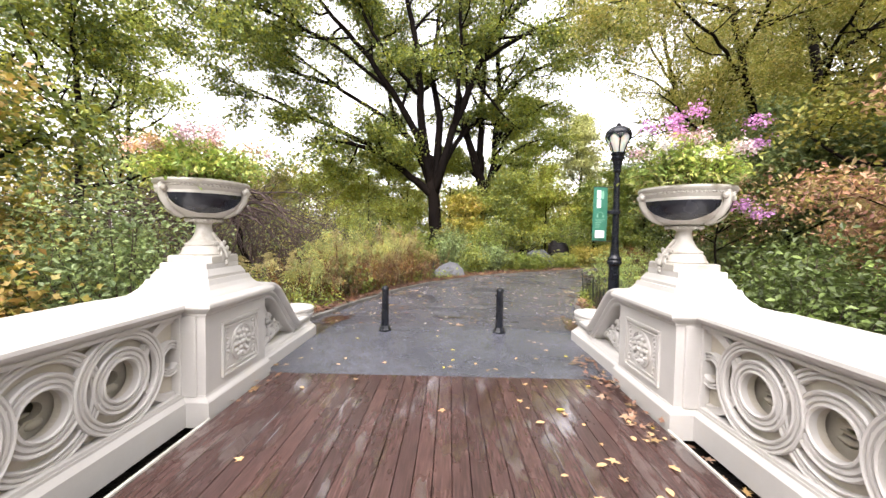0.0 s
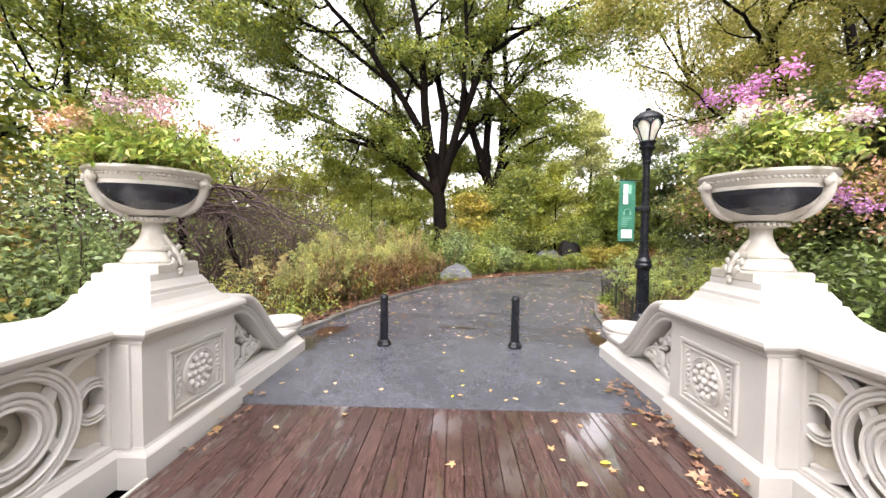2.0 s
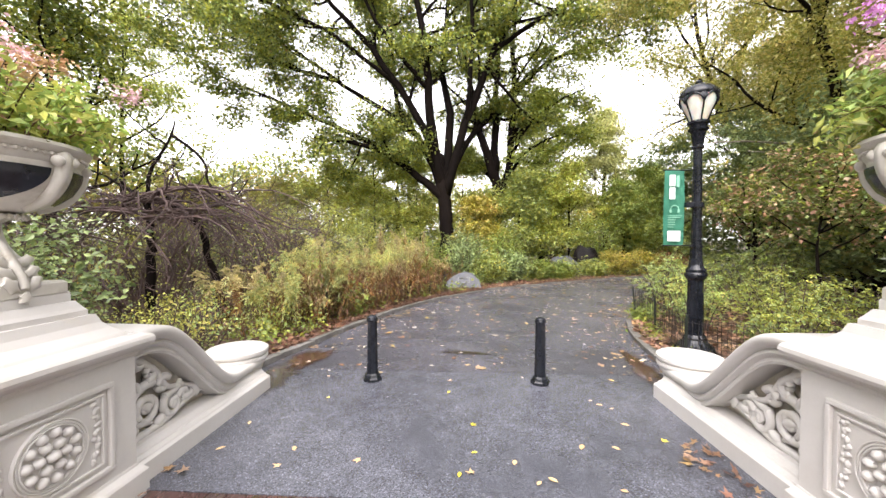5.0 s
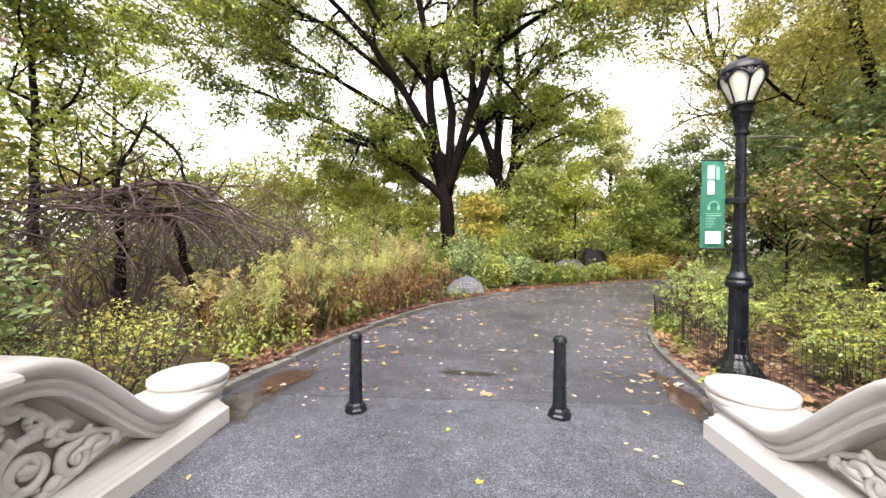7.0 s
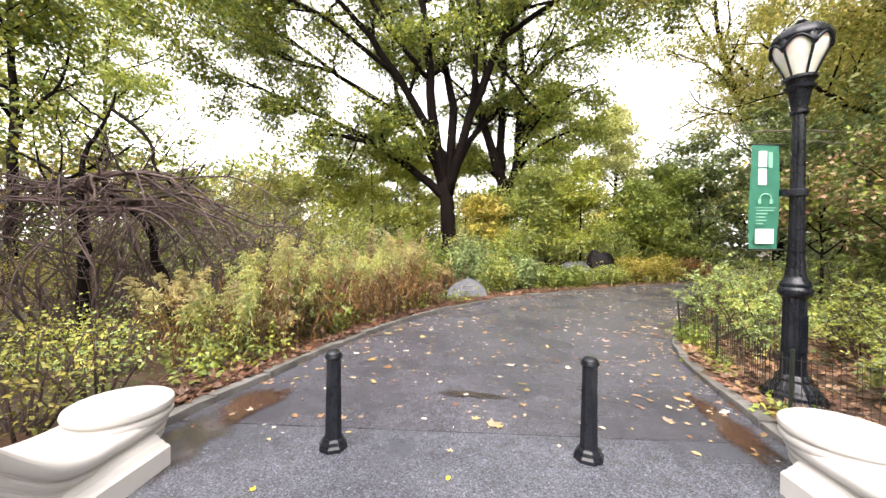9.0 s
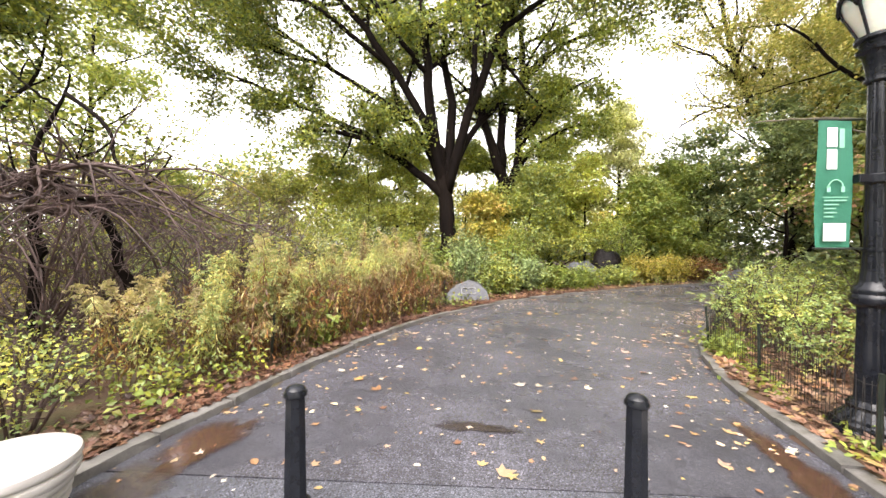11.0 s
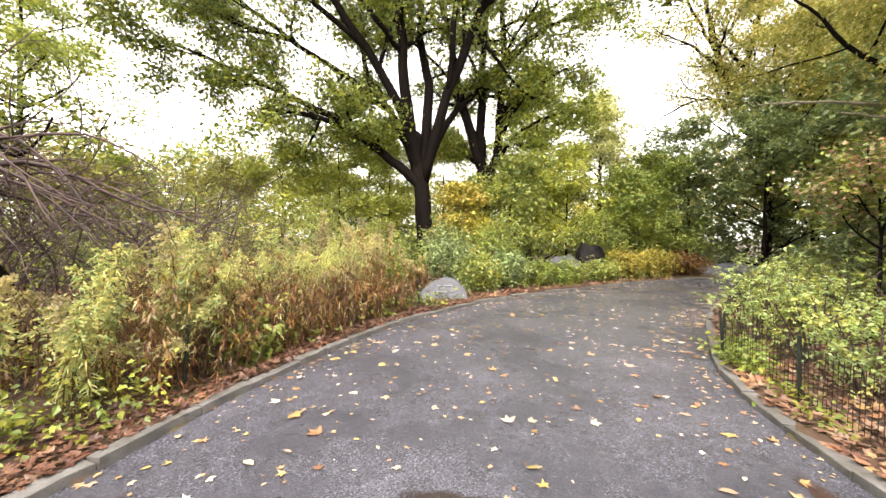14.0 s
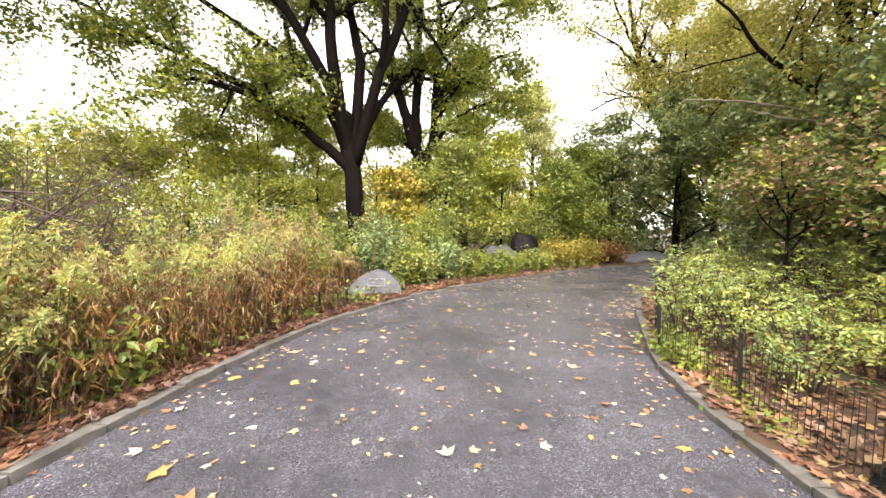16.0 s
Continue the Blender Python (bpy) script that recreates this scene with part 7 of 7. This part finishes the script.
def drift(x0, x1, y0, y1, n, label, z=0.004):
    C = np.column_stack([rng.uniform(x0, x1, n), rng.uniform(y0, y1, n), z + rng.uniform(0, 0.03, n)])
    d = np.column_stack([rng.normal(size=n), rng.normal(size=n), rng.normal(size=n) * 0.2])
    nn = np.column_stack([rng.normal(size=n) * 0.3, rng.normal(size=n) * 0.3, np.ones(n)])
    tagged(leaves_mesh("leaf_drift", [(*leaf_arrays(C, rng.uniform(0.05, 0.11, n), d, nn, 1.0, MAPLE), F_LITTER)]), label, "fallen leaves", kind="stuff")


drift(CX + 1.72, CX + 1.99, -1.3, 0.75, 90, "orange and tan leaves drifted against the parapet")
drift(CX + 2.03, CX + 2.19, -6.0, -1.15, 130, "brown leaves packed in the gutter beside the deck", -0.12)
drift(CX - 2.0, CX - 1.85, -0.9, 0.3, 14, "few tan leaves lying along the parapet")

# ---- deck planks ----
deck = tagged(empty("bridge_deck"), "dark wet reddish-brown wooden plank deck", "deck", kind="structure")


def plank_mesh(length, w):
    me = bpy.data.meshes.new("plank")
    bm = box(-w / 2, w / 2, -length / 2, length / 2, -0.05, 0.0)
    bmesh.ops.bevel(bm, geom=[e for e in bm.edges if all(v.co.z > -0.01 for v in e.verts) and abs(e.verts[0].co.y - e.verts[1].co.y) > 0.1], offset=0.003, segments=1, affect="EDGES")
    bmesh.ops.recalc_face_normals(bm, faces=bm.faces)
    bm.to_mesh(me)
    bm.free()
    me.materials.append(M_DECK)
    return me


NPL = 30
PW = 3.97 / NPL
LENS = (2.4, 3.0, 3.6)
PLANKS = [plank_mesh(q - 0.004, PW - 0.005) for q in LENS]
for i in range(NPL):
    xx = CX - 1.985 + PW * (i + 0.5)
    yy = -0.003
    j = int(rng.integers(3))
    while yy > -8.5:
        ob = new("plank", PLANKS[j])
        ob.parent = deck
        ob.matrix_basis = pose(xx, yy - LENS[j] / 2, rng.uniform(0.0, 0.003), 0, rng.normal() * 0.35)
        yy -= LENS[j]
        j = int(rng.integers(3))
for sgn in (-1, 1):
    ob = part("edge_strip", ubox(sgn, 1.988, 2.012, -8.5, PY0 - 0.04, -0.08, 0.012, 0.003), M_STRIP)
    tagged(ob, "pale metal strip edging the deck", "strip", kind="structure")
